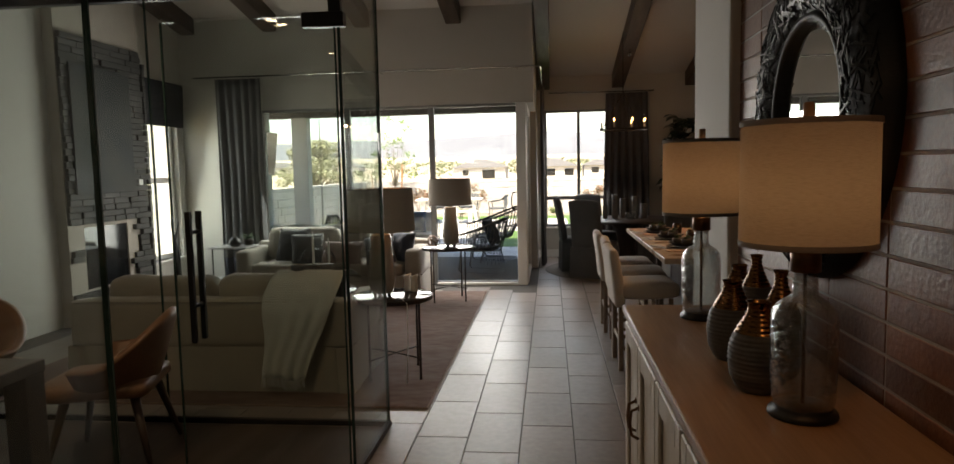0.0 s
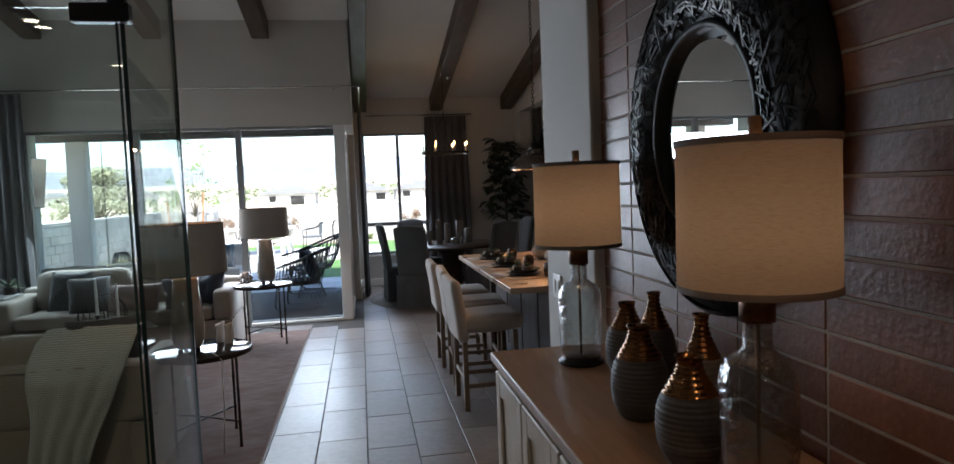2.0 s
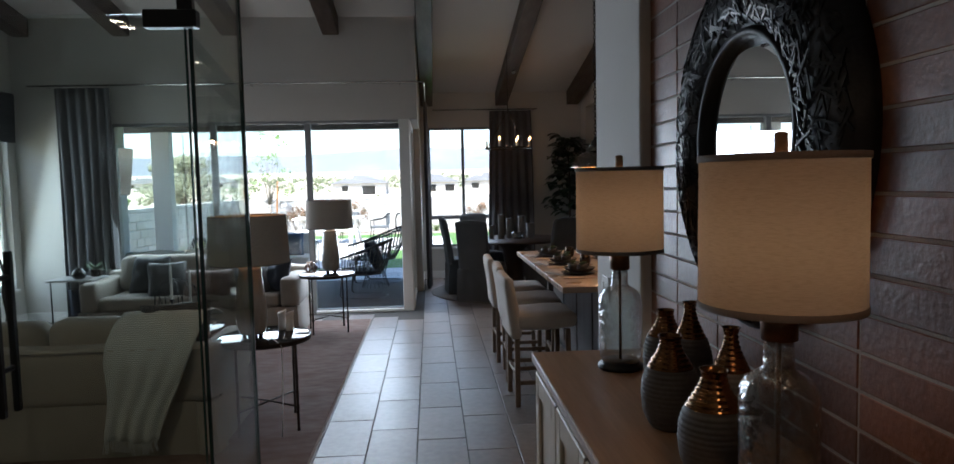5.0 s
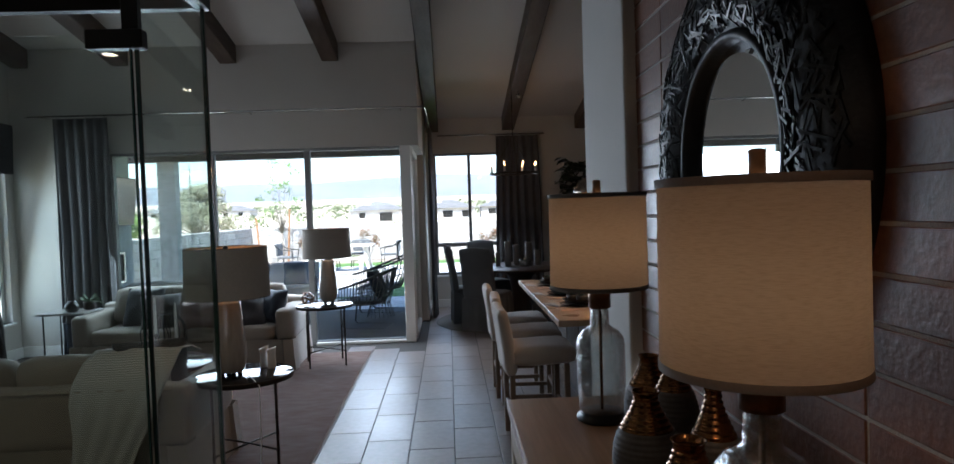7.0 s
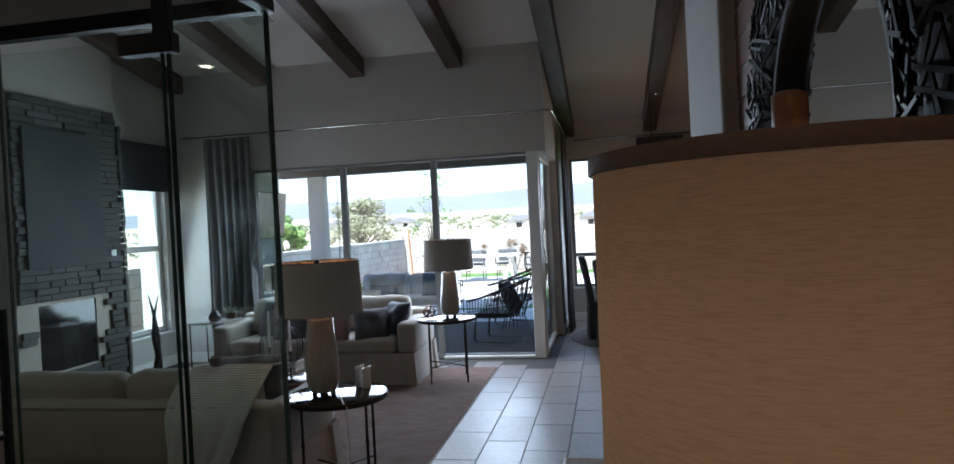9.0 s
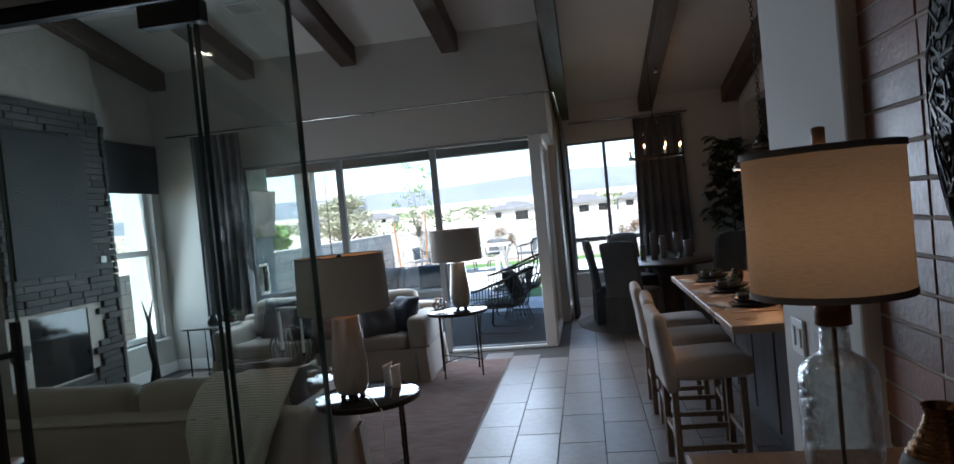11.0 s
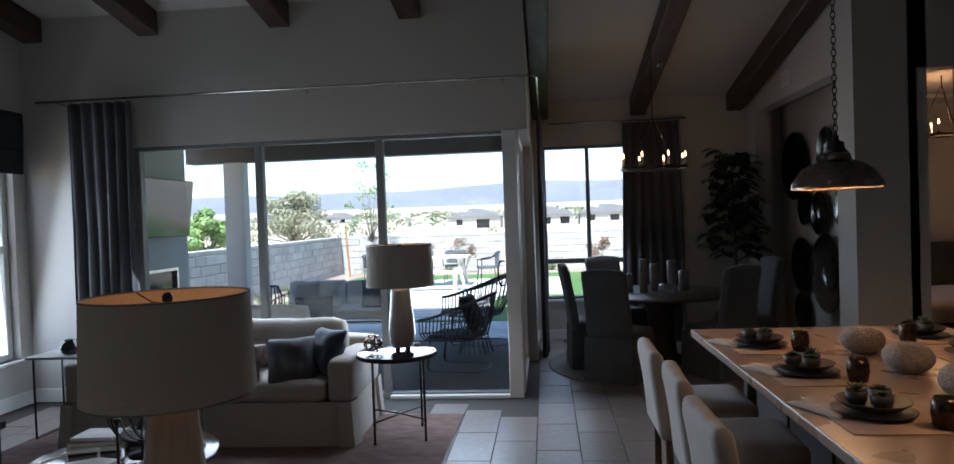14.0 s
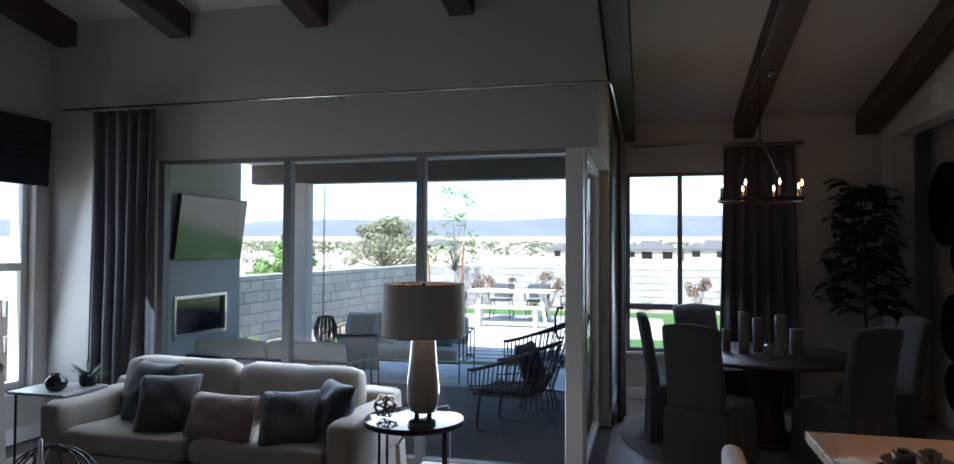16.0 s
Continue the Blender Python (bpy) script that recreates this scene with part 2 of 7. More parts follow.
def add_box(bm, x0, y0, z0, x1, y1, z1, bevel=0.0, segs=2, m=None):
    g = bmesh.ops.create_cube(bm, size=1)
    vs = g["verts"]
    for v in vs:
        v.co = Vector(((x0 + x1) / 2 + v.co.x * (x1 - x0), (y0 + y1) / 2 + v.co.y * (y1 - y0), (z0 + z1) / 2 + v.co.z * (z1 - z0)))
    if m is not None:
        bmesh.ops.transform(bm, matrix=m, verts=vs)
    if bevel:
        es = list({e for v in vs for e in v.link_edges})
        bmesh.ops.bevel(bm, geom=es, offset=bevel, segments=segs, affect="EDGES", profile=0.5)
    return bm


def box(x0, y0, z0, x1, y1, z1, bevel=0.0, segs=2, m=None):
    return add_box(bmesh.new(), x0, y0, z0, x1, y1, z1, bevel, segs, m)


def add_lathe(bm, profile, segs=32, at=(0, 0, 0), caps=True, m=None):
    rings = []
    for r, z in profile:
        ring = []
        for i in range(segs):
            a = 2 * math.pi * i / segs
            p = Vector((at[0] + r * math.cos(a), at[1] + r * math.sin(a), at[2] + z))
            ring.append(bm.verts.new(m @ p if m is not None else p))
        rings.append(ring)
    for a, b in zip(rings, rings[1:]):
        for i in range(segs):
            j = (i + 1) % segs
            bm.faces.new((a[i], a[j], b[j], b[i]))
    if caps:
        bm.faces.new(rings[0][::-1])
        bm.faces.new(rings[-1])
    return bm


def lathe(profile, segs=32, at=(0, 0, 0), caps=True, m=None):
    return add_lathe(bmesh.new(), profile, segs, at, caps, m)


def add_tube(bm, pts, r, segs=8, closed=False):
    pts = [Vector(p) for p in pts]
    n = len(pts)
    rings = []
    side = None
    for i, p in enumerate(pts):
        a = pts[(i - 1) % n] if closed or i else pts[0]
        b = pts[(i + 1) % n] if closed or i < n - 1 else pts[-1]
        d = (b - a).normalized()
        if side is None:
            side = d.orthogonal().normalized()
        side = (side - d * side.dot(d)).normalized()
        up = d.cross(side)
        rad = r[i] if isinstance(r, (list, tuple)) else r
        rings.append([bm.verts.new(p + (side * math.cos(2 * math.pi * k / segs) + up * math.sin(2 * math.pi * k / segs)) * rad) for k in range(segs)])
    pairs = list(zip(rings, rings[1:]))
    if closed:
        pairs.append((rings[-1], rings[0]))
    for a, b in pairs:
        for k in range(segs):
            j = (k + 1) % segs
            bm.faces.new((a[k], a[j], b[j], b[k]))
    if not closed:
        bm.faces.new(rings[0][::-1])
        bm.faces.new(rings[-1])
    return bm


def tube(pts, r, segs=8, closed=False):
    return add_tube(bmesh.new(), pts, r, segs, closed)


def circle(cx, cy, z, r, n=32):
    return [(cx + r * math.cos(2 * math.pi * i / n), cy + r * math.sin(2 * math.pi * i / n), z) for i in range(n)]


def cushion(w, d, h, puff=0.5, n=12, seed=0, crease=0.01):
    """A stuffed cushion w x d x h about its centre: full middle, thin seamed edges, small creases."""
    bm = bmesh.new()
    bmesh.ops.create_grid(bm, x_segments=n, y_segments=n, size=0.5)
    top = list(bm.verts)
    base = {v: v.co.copy() for v in top}
    dup = bmesh.ops.duplicate(bm, geom=list(bm.verts) + list(bm.edges) + list(bm.faces))
    low = [g for g in dup["geom"] if isinstance(g, bmesh.types.BMVert)]
    for vs, s in ((top, 1), (low, -1)):
        for v in vs:
            u, t = v.co.x * 2, v.co.y * 2
            f = max(0.0, (1 - abs(u) ** 3.2) * (1 - abs(t) ** 3.2))
            th = h / 2 * (f ** puff)
            k = noise.noise(Vector((u * 2.2 + seed, t * 2.2 - seed, s + seed * 0.7))) * crease * 2 * (0.3 + f)
            pull = 1 - 0.07 * (1 - abs(u * t)) * max(abs(u), abs(t)) ** 2
            v.co = Vector((u * w / 2 * pull, t * d / 2 * pull, s * th + k))
    bmesh.ops.reverse_faces(bm, faces=[f for f in bm.faces if all(v in set(low) for v in f.verts)])
    bmesh.ops.remove_doubles(bm, verts=list(bm.verts), dist=0.004)
    return bm


def soft_box(w, d, h, r=0.06, seed=0, wob=0.006, cuts=8):
    """An upholstered block from z = 0 to h: rounded edges and a slightly uneven, stuffed surface."""
    bm = bmesh.new()
    bmesh.ops.create_cube(bm, size=1)
    bmesh.ops.subdivide_edges(bm, edges=list(bm.edges), cuts=cuts, use_grid_fill=True)
    half = Vector((w / 2, d / 2, h / 2))
    for v in bm.verts:
        p = Vector((v.co.x * w, v.co.y * d, v.co.z * h))
        c = Vector([max(-half[i] + r, min(half[i] - r, p[i])) for i in range(3)])
        o = p - c
        if o.length > 1e-6:
            o = o.normalized() * r
        p = c + o
        k = noise.noise(p * 4 + Vector((seed * 3.1, seed, -seed))) * wob * 2
        p += (o.normalized() if o.length > 1e-6 else Vector((0, 0, 1))) * k
        p.z += h / 2
        v.co = p
    return bm


def cloth_drop(x0, x1, z0, z1, folds, depth, thick=0.004, rows=14, flare=0.0, seed=0):
    """A hanging curtain in its own XZ plane with rounded folds; returns a bmesh."""
    bm = bmesh.new()
    cols = folds * 8
    grid = []
    for r in range(rows + 1):
        t = r / rows
        z = z1 + (z0 - z1) * t
        row = []
        for c in range(cols + 1):
            u = c / cols
            a = u * folds * 2 * math.pi
            amp = depth * (0.75 + 0.25 * math.sin(u * 9 + seed)) * (0.8 + 0.35 * t)
            x = x0 + (x1 - x0) * u + (u - 0.5) * flare * t + 0.012 * math.sin(a * 2 + seed) * t
            y = amp * math.sin(a + 0.5 * math.sin(t * 3 + u * 5 + seed)) + 0.01 * noise.noise(Vector((u * 6, t * 3, seed)))
            row.append(bm.verts.new((x, y, z)))
        grid.append(row)
    for a, b in zip(grid, grid[1:]):
        for c in range(cols):
            bm.faces.new((a[c], b[c], b[c + 1], a[c + 1]))
    bmesh.ops.recalc_face_normals(bm, faces=list(bm.faces))
    bmesh.ops.solidify(bm, geom=list(bm.faces), thickness=thick)
    return bm

def blade(bm, base, direction, length, width, droop=0.3, fold=0.25, n=5):
    """One leaf: a tapered, drooping, slightly folded blade."""
    d = Vector(direction).normalized()
    side = d.cross(Vector((0, 0, 1)))
    side = side.normalized() if side.length > 0.1 else Vector((1, 0, 0))
    p = Vector(base)
    prev = None
    for i in range(n + 1):
        t = i / n
        w = width * (math.sin(math.pi * min(0.97, 0.12 + 0.88 * t)) ** 0.8)
        up = side.cross(d).normalized() * (w * fold)
        row = [bm.verts.new(p - side * w + up), bm.verts.new(p), bm.verts.new(p + side * w + up)]
        if prev:
            bm.faces.new((prev[0], prev[1], row[1], row[0]))
            bm.faces.new((prev[1], prev[2], row[2], row[1]))
        prev = row
        d = (d + Vector((0, 0, -droop / n))).normalized()
        p = p + d * (length / n)


# ---- House shell ----
def ceil_z(y):
    return 3.68 - 0.198 * (y - 9.775) if y > 4.8 else 4.665 - 0.198 * (4.8 - y)


XW, XE, YB, YS, YD = -4.55, 6.2, -2.2, 9.775, 12.66     # left wall, far east wall, back wall, slider wall, dining window wall

floor = structure("floor", box(XW - 0.1, YB - 0.1, -0.12, XE + 0.1, YD + 0.15, -0.006), GROUT, "dark grout bed under brown porcelain floor tiles", "floor")

# left wall with its window
bm = box(XW - 0.18, YB, 0, XW, 8.77, 4.9)
add_box(bm, XW - 0.18, 9.62, 0, XW, YS + 0.15, 4.9)
add_box(bm, XW - 0.18, 8.77, 0, XW, 9.62, 0.45)
add_box(bm, XW - 0.18, 8.77, 2.75, XW, 9.62, 4.9)
structure("wall_west", bm, PAINT, "painted greige wall beside the fireplace", "wall")

# slider wall, opening x -3.45..0.12, z 0..2.42
bm = box(XW, YS, 0, -3.45, YS + 0.15, 4.9)
add_box(bm, -3.45, YS, 2.42, 0.30, YS + 0.15, 4.9)
structure("wall_north", bm, PAINT, "painted wall over the wide sliding glass door", "wall")
# return wall to the dining window, opening y 9.95..11.35
bm = box(0.12, 11.35, 0, 0.30, YD + 0.15, 4.9)
add_box(bm, 0.12, YS + 0.15, 2.42, 0.30, 11.35, 4.9)
structure("wall_return", bm, PAINT, "painted return wall between slider and dining window", "wall")
# dining window wall, opening x 0.42..2.05, z 0.53..2.49
bm = box(0.30, YD, 0, 0.42, YD + 0.15, 4.2)
add_box(bm, 2.05, YD, 0, 3.6, YD + 0.15, 4.2)
add_box(bm, 0.42, YD, 0, 2.05, YD + 0.15, 0.53)
add_box(bm, 0.42, YD, 2.54, 2.05, YD + 0.15, 4.2)
structure("wall_dining", bm, PAINT, "painted dining room wall around the window", "wall")
# east dining wall with the display niche under a soffit
bm = box(3.02, 9.62, 2.81, 3.2, YD, 4.3)
add_box(bm, 3.02, 9.62, 0, 3.2, 9.98, 2.81)
add_box(bm, 3.02, 12.3, 0, 3.2, YD, 2.81)
structure("wall_east", bm, PAINT, "painted soffit wall over the display niche", "wall")
structure("wall_niche", box(3.45, 9.62, 0, 3.6, YD, 4.2), PAINT, "painted back wall of the display niche", "wall")
# kitchen end wall with an opening to the bedroom hall
bm = box(3.2, 9.62, 0, 3.52, 9.8, 4.3)
add_box(bm, 3.9, 9.62, 0, XE, 9.8, 4.3)
add_box(bm, 3.52, 9.62, 2.75, 3.9, 9.8, 4.3)
structure("wall_kitchen", bm, PAINT, "painted kitchen end wall with a passage opening", "wall")
structure("wall_bedroom", box(3.6, 13.6, 0, XE, 13.75, 3.2), PAINT, "painted wall of the room beyond the passage", "wall")
structure("ceiling_bedroom", box(3.6, 9.8, 3.0, XE, 13.6, 3.1), CEIL, "flat ceiling of the room beyond", "ceiling")
structure("wall_far_east", box(XE, YB, 0, XE + 0.15, 13.75, 4.9), PAINT, "painted outer kitchen wall", "wall")
structure("wall_south", box(XW, YB - 0.15, 0, XE, YB, 4.9), PAINT, "painted wall at the entry end", "wall")
structure("floor_bedroom", box(3.6, YD + 0.15, -0.12, XE, 13.75, -0.006), GROUT, "floor of the room beyond", "floor")

structure("floor_office", box(XW, YB, 0.001, -0.52, 4.62, 0.007), mat("office_floor", (0.055, 0.034, 0.026), (0.035, 0.022, 0.018), 0.5, fine=12, coarse=1.5, bump=0.15, stretch=(6, 0.6, 6)), "dark brown smooth floor inside the glass office", "floor")

# hall wall: brick panel behind the sideboard, painted pier at its end
structure("wall_hall", box(1.354, YB, 0, 1.52, 3.86, 4.9), MORTAR, "mortar bed of the hall brick wall", "wall")
structure("wall_pier", box(1.305, 3.86, 0, 1.52, 4.60, 4.9, 0.012), PAINT, "painted white pier at the end of the brick wall", "wall")

# vaulted ceiling, two slopes
bm = bmesh.new()
ys = (YB - 0.15, 4.8, YD + 0.15)
low = [[bm.verts.new((x, y, ceil_z(y))) for y in ys] for x in (XW - 0.1, XE + 0.1)]
top = [[bm.verts.new((x, y, ceil_z(y) + 0.15)) for y in ys] for x in (XW - 0.1, XE + 0.1)]
for i in (0, 1):
    bm.faces.new((low[0][i], low[0][i + 1], low[1][i + 1], low[1][i]))
    bm.faces.new((top[0][i], top[1][i], top[1][i + 1], top[0][i + 1]))
bmesh.ops.recalc_face_normals(bm, faces=list(bm.faces))
structure("ceiling", bm, CEIL, "vaulted off-white plaster ceiling", "ceiling")

# exposed beams following the slope
for bx, y1 in ((-4.4, YS), (-3.23, YS), (-1.95, YS), (-0.73, YS), (0.42, YD), (1.67, YD), (2.88, YD)):
    bm = bmesh.new()
    for y0, ye in ((4.8, y1), (YB, 4.8)):
        a, b = ceil_z(y0 + 1e-4), ceil_z(ye)
        if y0 < 4.8:
            a, b = ceil_z(y0), ceil_z(4.8)
        vs = [bm.verts.new(p) for p in ((bx - 0.1, y0, a - 0.22), (bx + 0.1, y0, a - 0.22), (bx + 0.1, ye, b - 0.22), (bx - 0.1, ye, b - 0.22),
                                        (bx - 0.1, y0, a + 0.02), (bx + 0.1, y0, a + 0.02), (bx + 0.1, ye, b + 0.02), (bx - 0.1, ye, b + 0.02))]
        for f in ((0, 1, 2, 3), (4, 7, 6, 5), (0, 4, 5, 1), (1, 5, 6, 2), (2, 6, 7, 3), (3, 7, 4, 0)):
            bm.faces.new([vs[i] for i in f])
    bmesh.ops.recalc_face_normals(bm, faces=list(bm.faces))
    bmesh.ops.bevel(bm, geom=list(bm.edges), offset=0.008, segments=1, affect="EDGES")
    tagged(part("ceiling_beam", bm, BEAM), "dark stained wooden beam under the vaulted ceiling", "beam", "ceiling beams")

# baseboards
structure("baseboard_west", box(XW, 8.67, 0, XW + 0.015, YS, 0.13, 0.004, 1), WHITE, "white painted baseboard", "baseboard")
structure("baseboard_north", box(XW + 0.015, YS - 0.015, 0, -3.45, YS, 0.13, 0.004, 1), WHITE, "white painted baseboard", "baseboard")
structure("baseboard_dining", box(0.315, YD - 0.015, 0, 3.02, YD, 0.13, 0.004, 1), WHITE, "white painted baseboard", "baseboard")
structure("baseboard_return", box(0.30, 11.35, 0, 0.315, YD, 0.13, 0.004, 1), WHITE, "white painted baseboard", "baseboard")
structure("baseboard_kitchen", box(3.9, 9.605, 0, XE, 9.62, 0.13, 0.004, 1), WHITE, "white painted baseboard", "baseboard")


def frame_bars(bars, parent, name, material, bevel=0.004):
    for b in bars:
        part(name, box(*b, bevel, 1), material, parent)


# sliding door
slider = tagged(new("door_1"), "four-panel sliding glass door with grey aluminium frames", "sliding door", "", "structure")
y0, y1 = YS + 0.03, YS + 0.11
frame_bars([(-3.45, y0, 2.385, 0.10, y1, 2.42), (-3.45, y0, 0, -3.39, y1, 2.385), (-1.10, y0, 0.05, -1.03, y1, 2.385), (-2.255, y0, 0.05, -2.185, y1, 2.385),
            (-3.39, y0, -0.004, 0.10, y1, 0.05)], slider, "frame_bar", ALU)
part("jamb", box(0.07, YS - 0.02, 0, 0.20, YS + 0.13, 2.42, 0.005, 1), WHITE, slider, "white painted corner jamb")
part("threshold", box(-1.03, YS - 0.03, 0.0, 0.07, YS + 0.03, 0.035, 0.005, 1), WHITE, slider, "white bottom track")
for a, b in ((-3.39, -2.255), (-2.185, -1.10), (-1.03, 0.07)):
    p = part("pane", box(a, y0 + 0.035, 0.05, b, y0 + 0.043, 2.385), PANE, slider, "clear glass pane")
    p.visible_shadow = False
handle = part("door_handle", tube([(0.05, y0 - 0.01, 1.02), (0.02, y0 - 0.05, 1.02), (0.0, y0 - 0.06, 1.08), (0.0, y0 - 0.06, 1.18), (0.02, y0 - 0.05, 1.24), (0.05, y0 - 0.01, 1.24)], 0.009), BLACK, slider, "black loop handle", True)
# side leaf in the return
leaf = tagged(new("door_2"), "side glass leaf at the corner of the sliding door", "sliding door", "", "structure")
frame_bars([(0.15, 9.925, 0, 0.21, 10.0, 2.42), (0.15, 11.28, 0, 0.21, 11.35, 2.42), (0.15, 10.0, 2.35, 0.21, 11.28, 2.42), (0.15, 10.0, 0, 0.21, 11.28, 0.06)], leaf, "frame_bar", WHITE)
p = part("pane", box(0.175, 10.0, 0.06, 0.183, 11.28, 2.35), PANE, leaf, "clear glass pane")
p.visible_shadow = False

# dining window
win = tagged(new("window_1"), "tall dining window with grey frame and lower lights", "window", "", "structure")
y0, y1 = YD + 0.04, YD + 0.1
frame_bars([(0.42, y0, 0.53, 0.46, y1, 2.54), (0.98, y0, 1.06, 1.03, y1, 2.50), (2.01, y0, 0.53, 2.05, y1, 2.54), (0.46, y0, 2.50, 2.01, y1, 2.54),
            (0.46, y0, 0.53, 2.01, y1, 0.57), (0.46, y0, 1.0, 2.01, y1, 1.06)], win, "window_frame", ALU)
part("window_sill", box(0.40, YD - 0.03, 0.50, 2.07, YD + 0.04, 0.53, 0.004, 1), WHITE, win, "white painted sill")
for a, b, c, d in ((0.46, 0.98, 1.06, 2.50), (1.03, 2.01, 1.06, 2.50), (0.46, 2.01, 0.57, 1.0)):
    p = part("pane", box(a, y0 + 0.025, c, b, y0 + 0.032, d), PANE, win, "clear glass pane")
    p.visible_shadow = False

# west window
for name, a, b, top in (("window_2", 8.77, 9.62, 2.75),):
    win = tagged(new(name), "white single-hung window with a deep sill", "window", "", "structure")
    x0, x1 = XW - 0.14, XW - 0.08
    frame_bars([(x0, a, 0.45, x1, a + 0.06, top), (x0, b - 0.06, 0.45, x1, b, top), (x0, a + 0.06, 0.45, x1, b - 0.06, 0.51), (x0, a + 0.06, 1.46, x1 + 0.01, b - 0.06, 1.53),
                (x0, a + 0.06, top - 0.06, x1, b - 0.06, top)], win, "window_frame", WHITE)
    part("window_sill", box(XW - 0.08, a - 0.02, 0.42, XW + 0.04, b + 0.02, 0.45, 0.005, 1), WHITE, win, "white painted sill")
    for c, d in ((0.51, 1.46), (1.53, top - 0.06)):
        p = part("pane", box(x0 + 0.025, a + 0.06, c, x0 + 0.032, b - 0.06, d), PANE, win, "clear glass pane")
        p.visible_shadow = False

# ---- Outdoors ----
STUCCO = mat("stucco", (0.50, 0.47, 0.43), (0.45, 0.42, 0.38), 0.85, fine=120, coarse=2, bump=0.4, depth=0.003)
BLOCK = mat("split_block", (0.43, 0.405, 0.375), (0.34, 0.32, 0.295), 0.9, fine=30, coarse=6, bump=0.8, rand=0.12, depth=0.012)
PAVER = mat("patio_paver", (0.50, 0.495, 0.49), (0.41, 0.405, 0.40), 0.8, fine=60, coarse=5, bump=0.4, rand=0.15)
SLAB = mat("concrete_slab", (0.50, 0.48, 0.45), (0.43, 0.41, 0.38), 0.85, fine=50, coarse=3, bump=0.3)
TURF = mat("turf", (0.085, 0.17, 0.03), (0.05, 0.11, 0.02), 0.9, fine=160, coarse=2, bump=0.9, depth=0.02)
GRAVEL = mat("gravel", (0.30, 0.24, 0.19), (0.18, 0.145, 0.115), 0.9, fine=45, coarse=14, bump=0.9, depth=0.02)
DESERT = mat("desert", (0.42, 0.35, 0.265), (0.33, 0.28, 0.20), 0.95, fine=1.5, coarse=0.08, bump=0.3)
# Blue-grey base of the ridge carries the distance haze; no air is modelled.
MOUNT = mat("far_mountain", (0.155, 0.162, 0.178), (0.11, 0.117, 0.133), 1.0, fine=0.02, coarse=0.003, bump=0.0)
PLAIN = mat("far_plain", (0.40, 0.37, 0.33), (0.28, 0.28, 0.25), 1.0, fine=0.03, coarse=0.004, bump=0.0)


def land_z(x, y):
    d = max(0.0, y - 26.0)
    return -0.1 - 0.2 * min(1.0, d / 20) + 0.022 * max(0.0, y - 165) + (0.25 * noise.noise(Vector((x * 0.05, y * 0.05, 0))) * min(1, d / 8))


bm = bmesh.new()
xs = [-3000, -1200, -500, -250, -140, -90, -60, -40, -28, -18, -12, -6.3, 0, 6, 12, 18, 28, 40, 60, 90, 140, 250, 500, 1200, 3000]
yy = [-3000, -500, -50, -4, 5, 14, 23.2, 26, 30, 35, 41, 48, 56, 66, 80, 100, 140, 165, 200, 300, 500, 900, 1600, 2600]
rows = [[bm.verts.new((x, y, land_z(x, y))) for x in xs] for y in yy]
for a, b in zip(rows, rows[1:]):
    for i in range(len(xs) - 1):
        bm.faces.new((a[i], a[i + 1], b[i + 1], b[i]))
structure("ground", bm, DESERT, "pale dry desert ground rising to the plain", "ground", True)

structure("turf", box(-6.2, 14.6, -0.09, 14, 23.8, -0.035), TURF, "bright green artificial turf lawn", "lawn")
structure("gravel_bed", box(-6.2, 23.8, -0.09, 14, 25.4, -0.03), GRAVEL, "brown gravel planting bed along the wall", "gravel")
structure("gravel_bed_side", box(-6.2, 10.2, -0.09, -5.2, 23.8, -0.028), GRAVEL, "brown gravel planting bed along the side wall", "gravel")

# mountains: a ridge of folded slopes beyond the plain
bm = bmesh.new()
nx, ny = 110, 8
grid = []
for j in range(ny + 1):
    row = []
    for i in range(nx + 1):
        x = -3600 + 7200 * i / nx
        t = j / ny
        ridge = 84 + 20 * noise.noise(Vector((i * 0.06, 3.3, 0))) + 14 * noise.noise(Vector((i * 0.23, 1.3, 0))) + 8 * math.sin(i * 0.09 + 1.5)
        z = 32 + ridge * t ** 1.3 + 14 * noise.noise(Vector((i * 0.35, j * 0.6, 5))) * t * (1 - t) * 3
        row.append(bm.verts.new((x, 2000 + 350 * t, z)))
    grid.append(row)
for a, b in zip(grid, grid[1:]):
    for i in range(nx):
        bm.faces.new((a[i], a[i + 1], b[i + 1], b[i]))
structure("backdrop", bm, MOUNT, "mountain ridge on the horizon, haze put into its blue-grey colour", "mountains", True)

# ---- Hall: sideboard, lamps, vases, mirror ----
ST = 0.948      # sideboard top
SHADE = shade_cloth("lampshade_linen", (0.42, 0.325, 0.255), 0.58)
SHADE_TRIM = mat("shade_trim", (0.20, 0.175, 0.155), (0.16, 0.14, 0.125), 0.8, fine=200, coarse=8, bump=0.2)
CLAY = mat("raw_clay", (0.065, 0.058, 0.054), (0.095, 0.085, 0.08), 0.62, fine=90, coarse=8, bump=0.3, depth=0.002)
GLAZE = mat("bronze_glaze", (0.30, 0.14, 0.05), (0.15, 0.07, 0.03), 0.14, metal=0.9, fine=30, coarse=9, bump=0.12)
BULB_GLOW = glowing("bulb_glow", (1.0, 0.72, 0.42), 1.6)


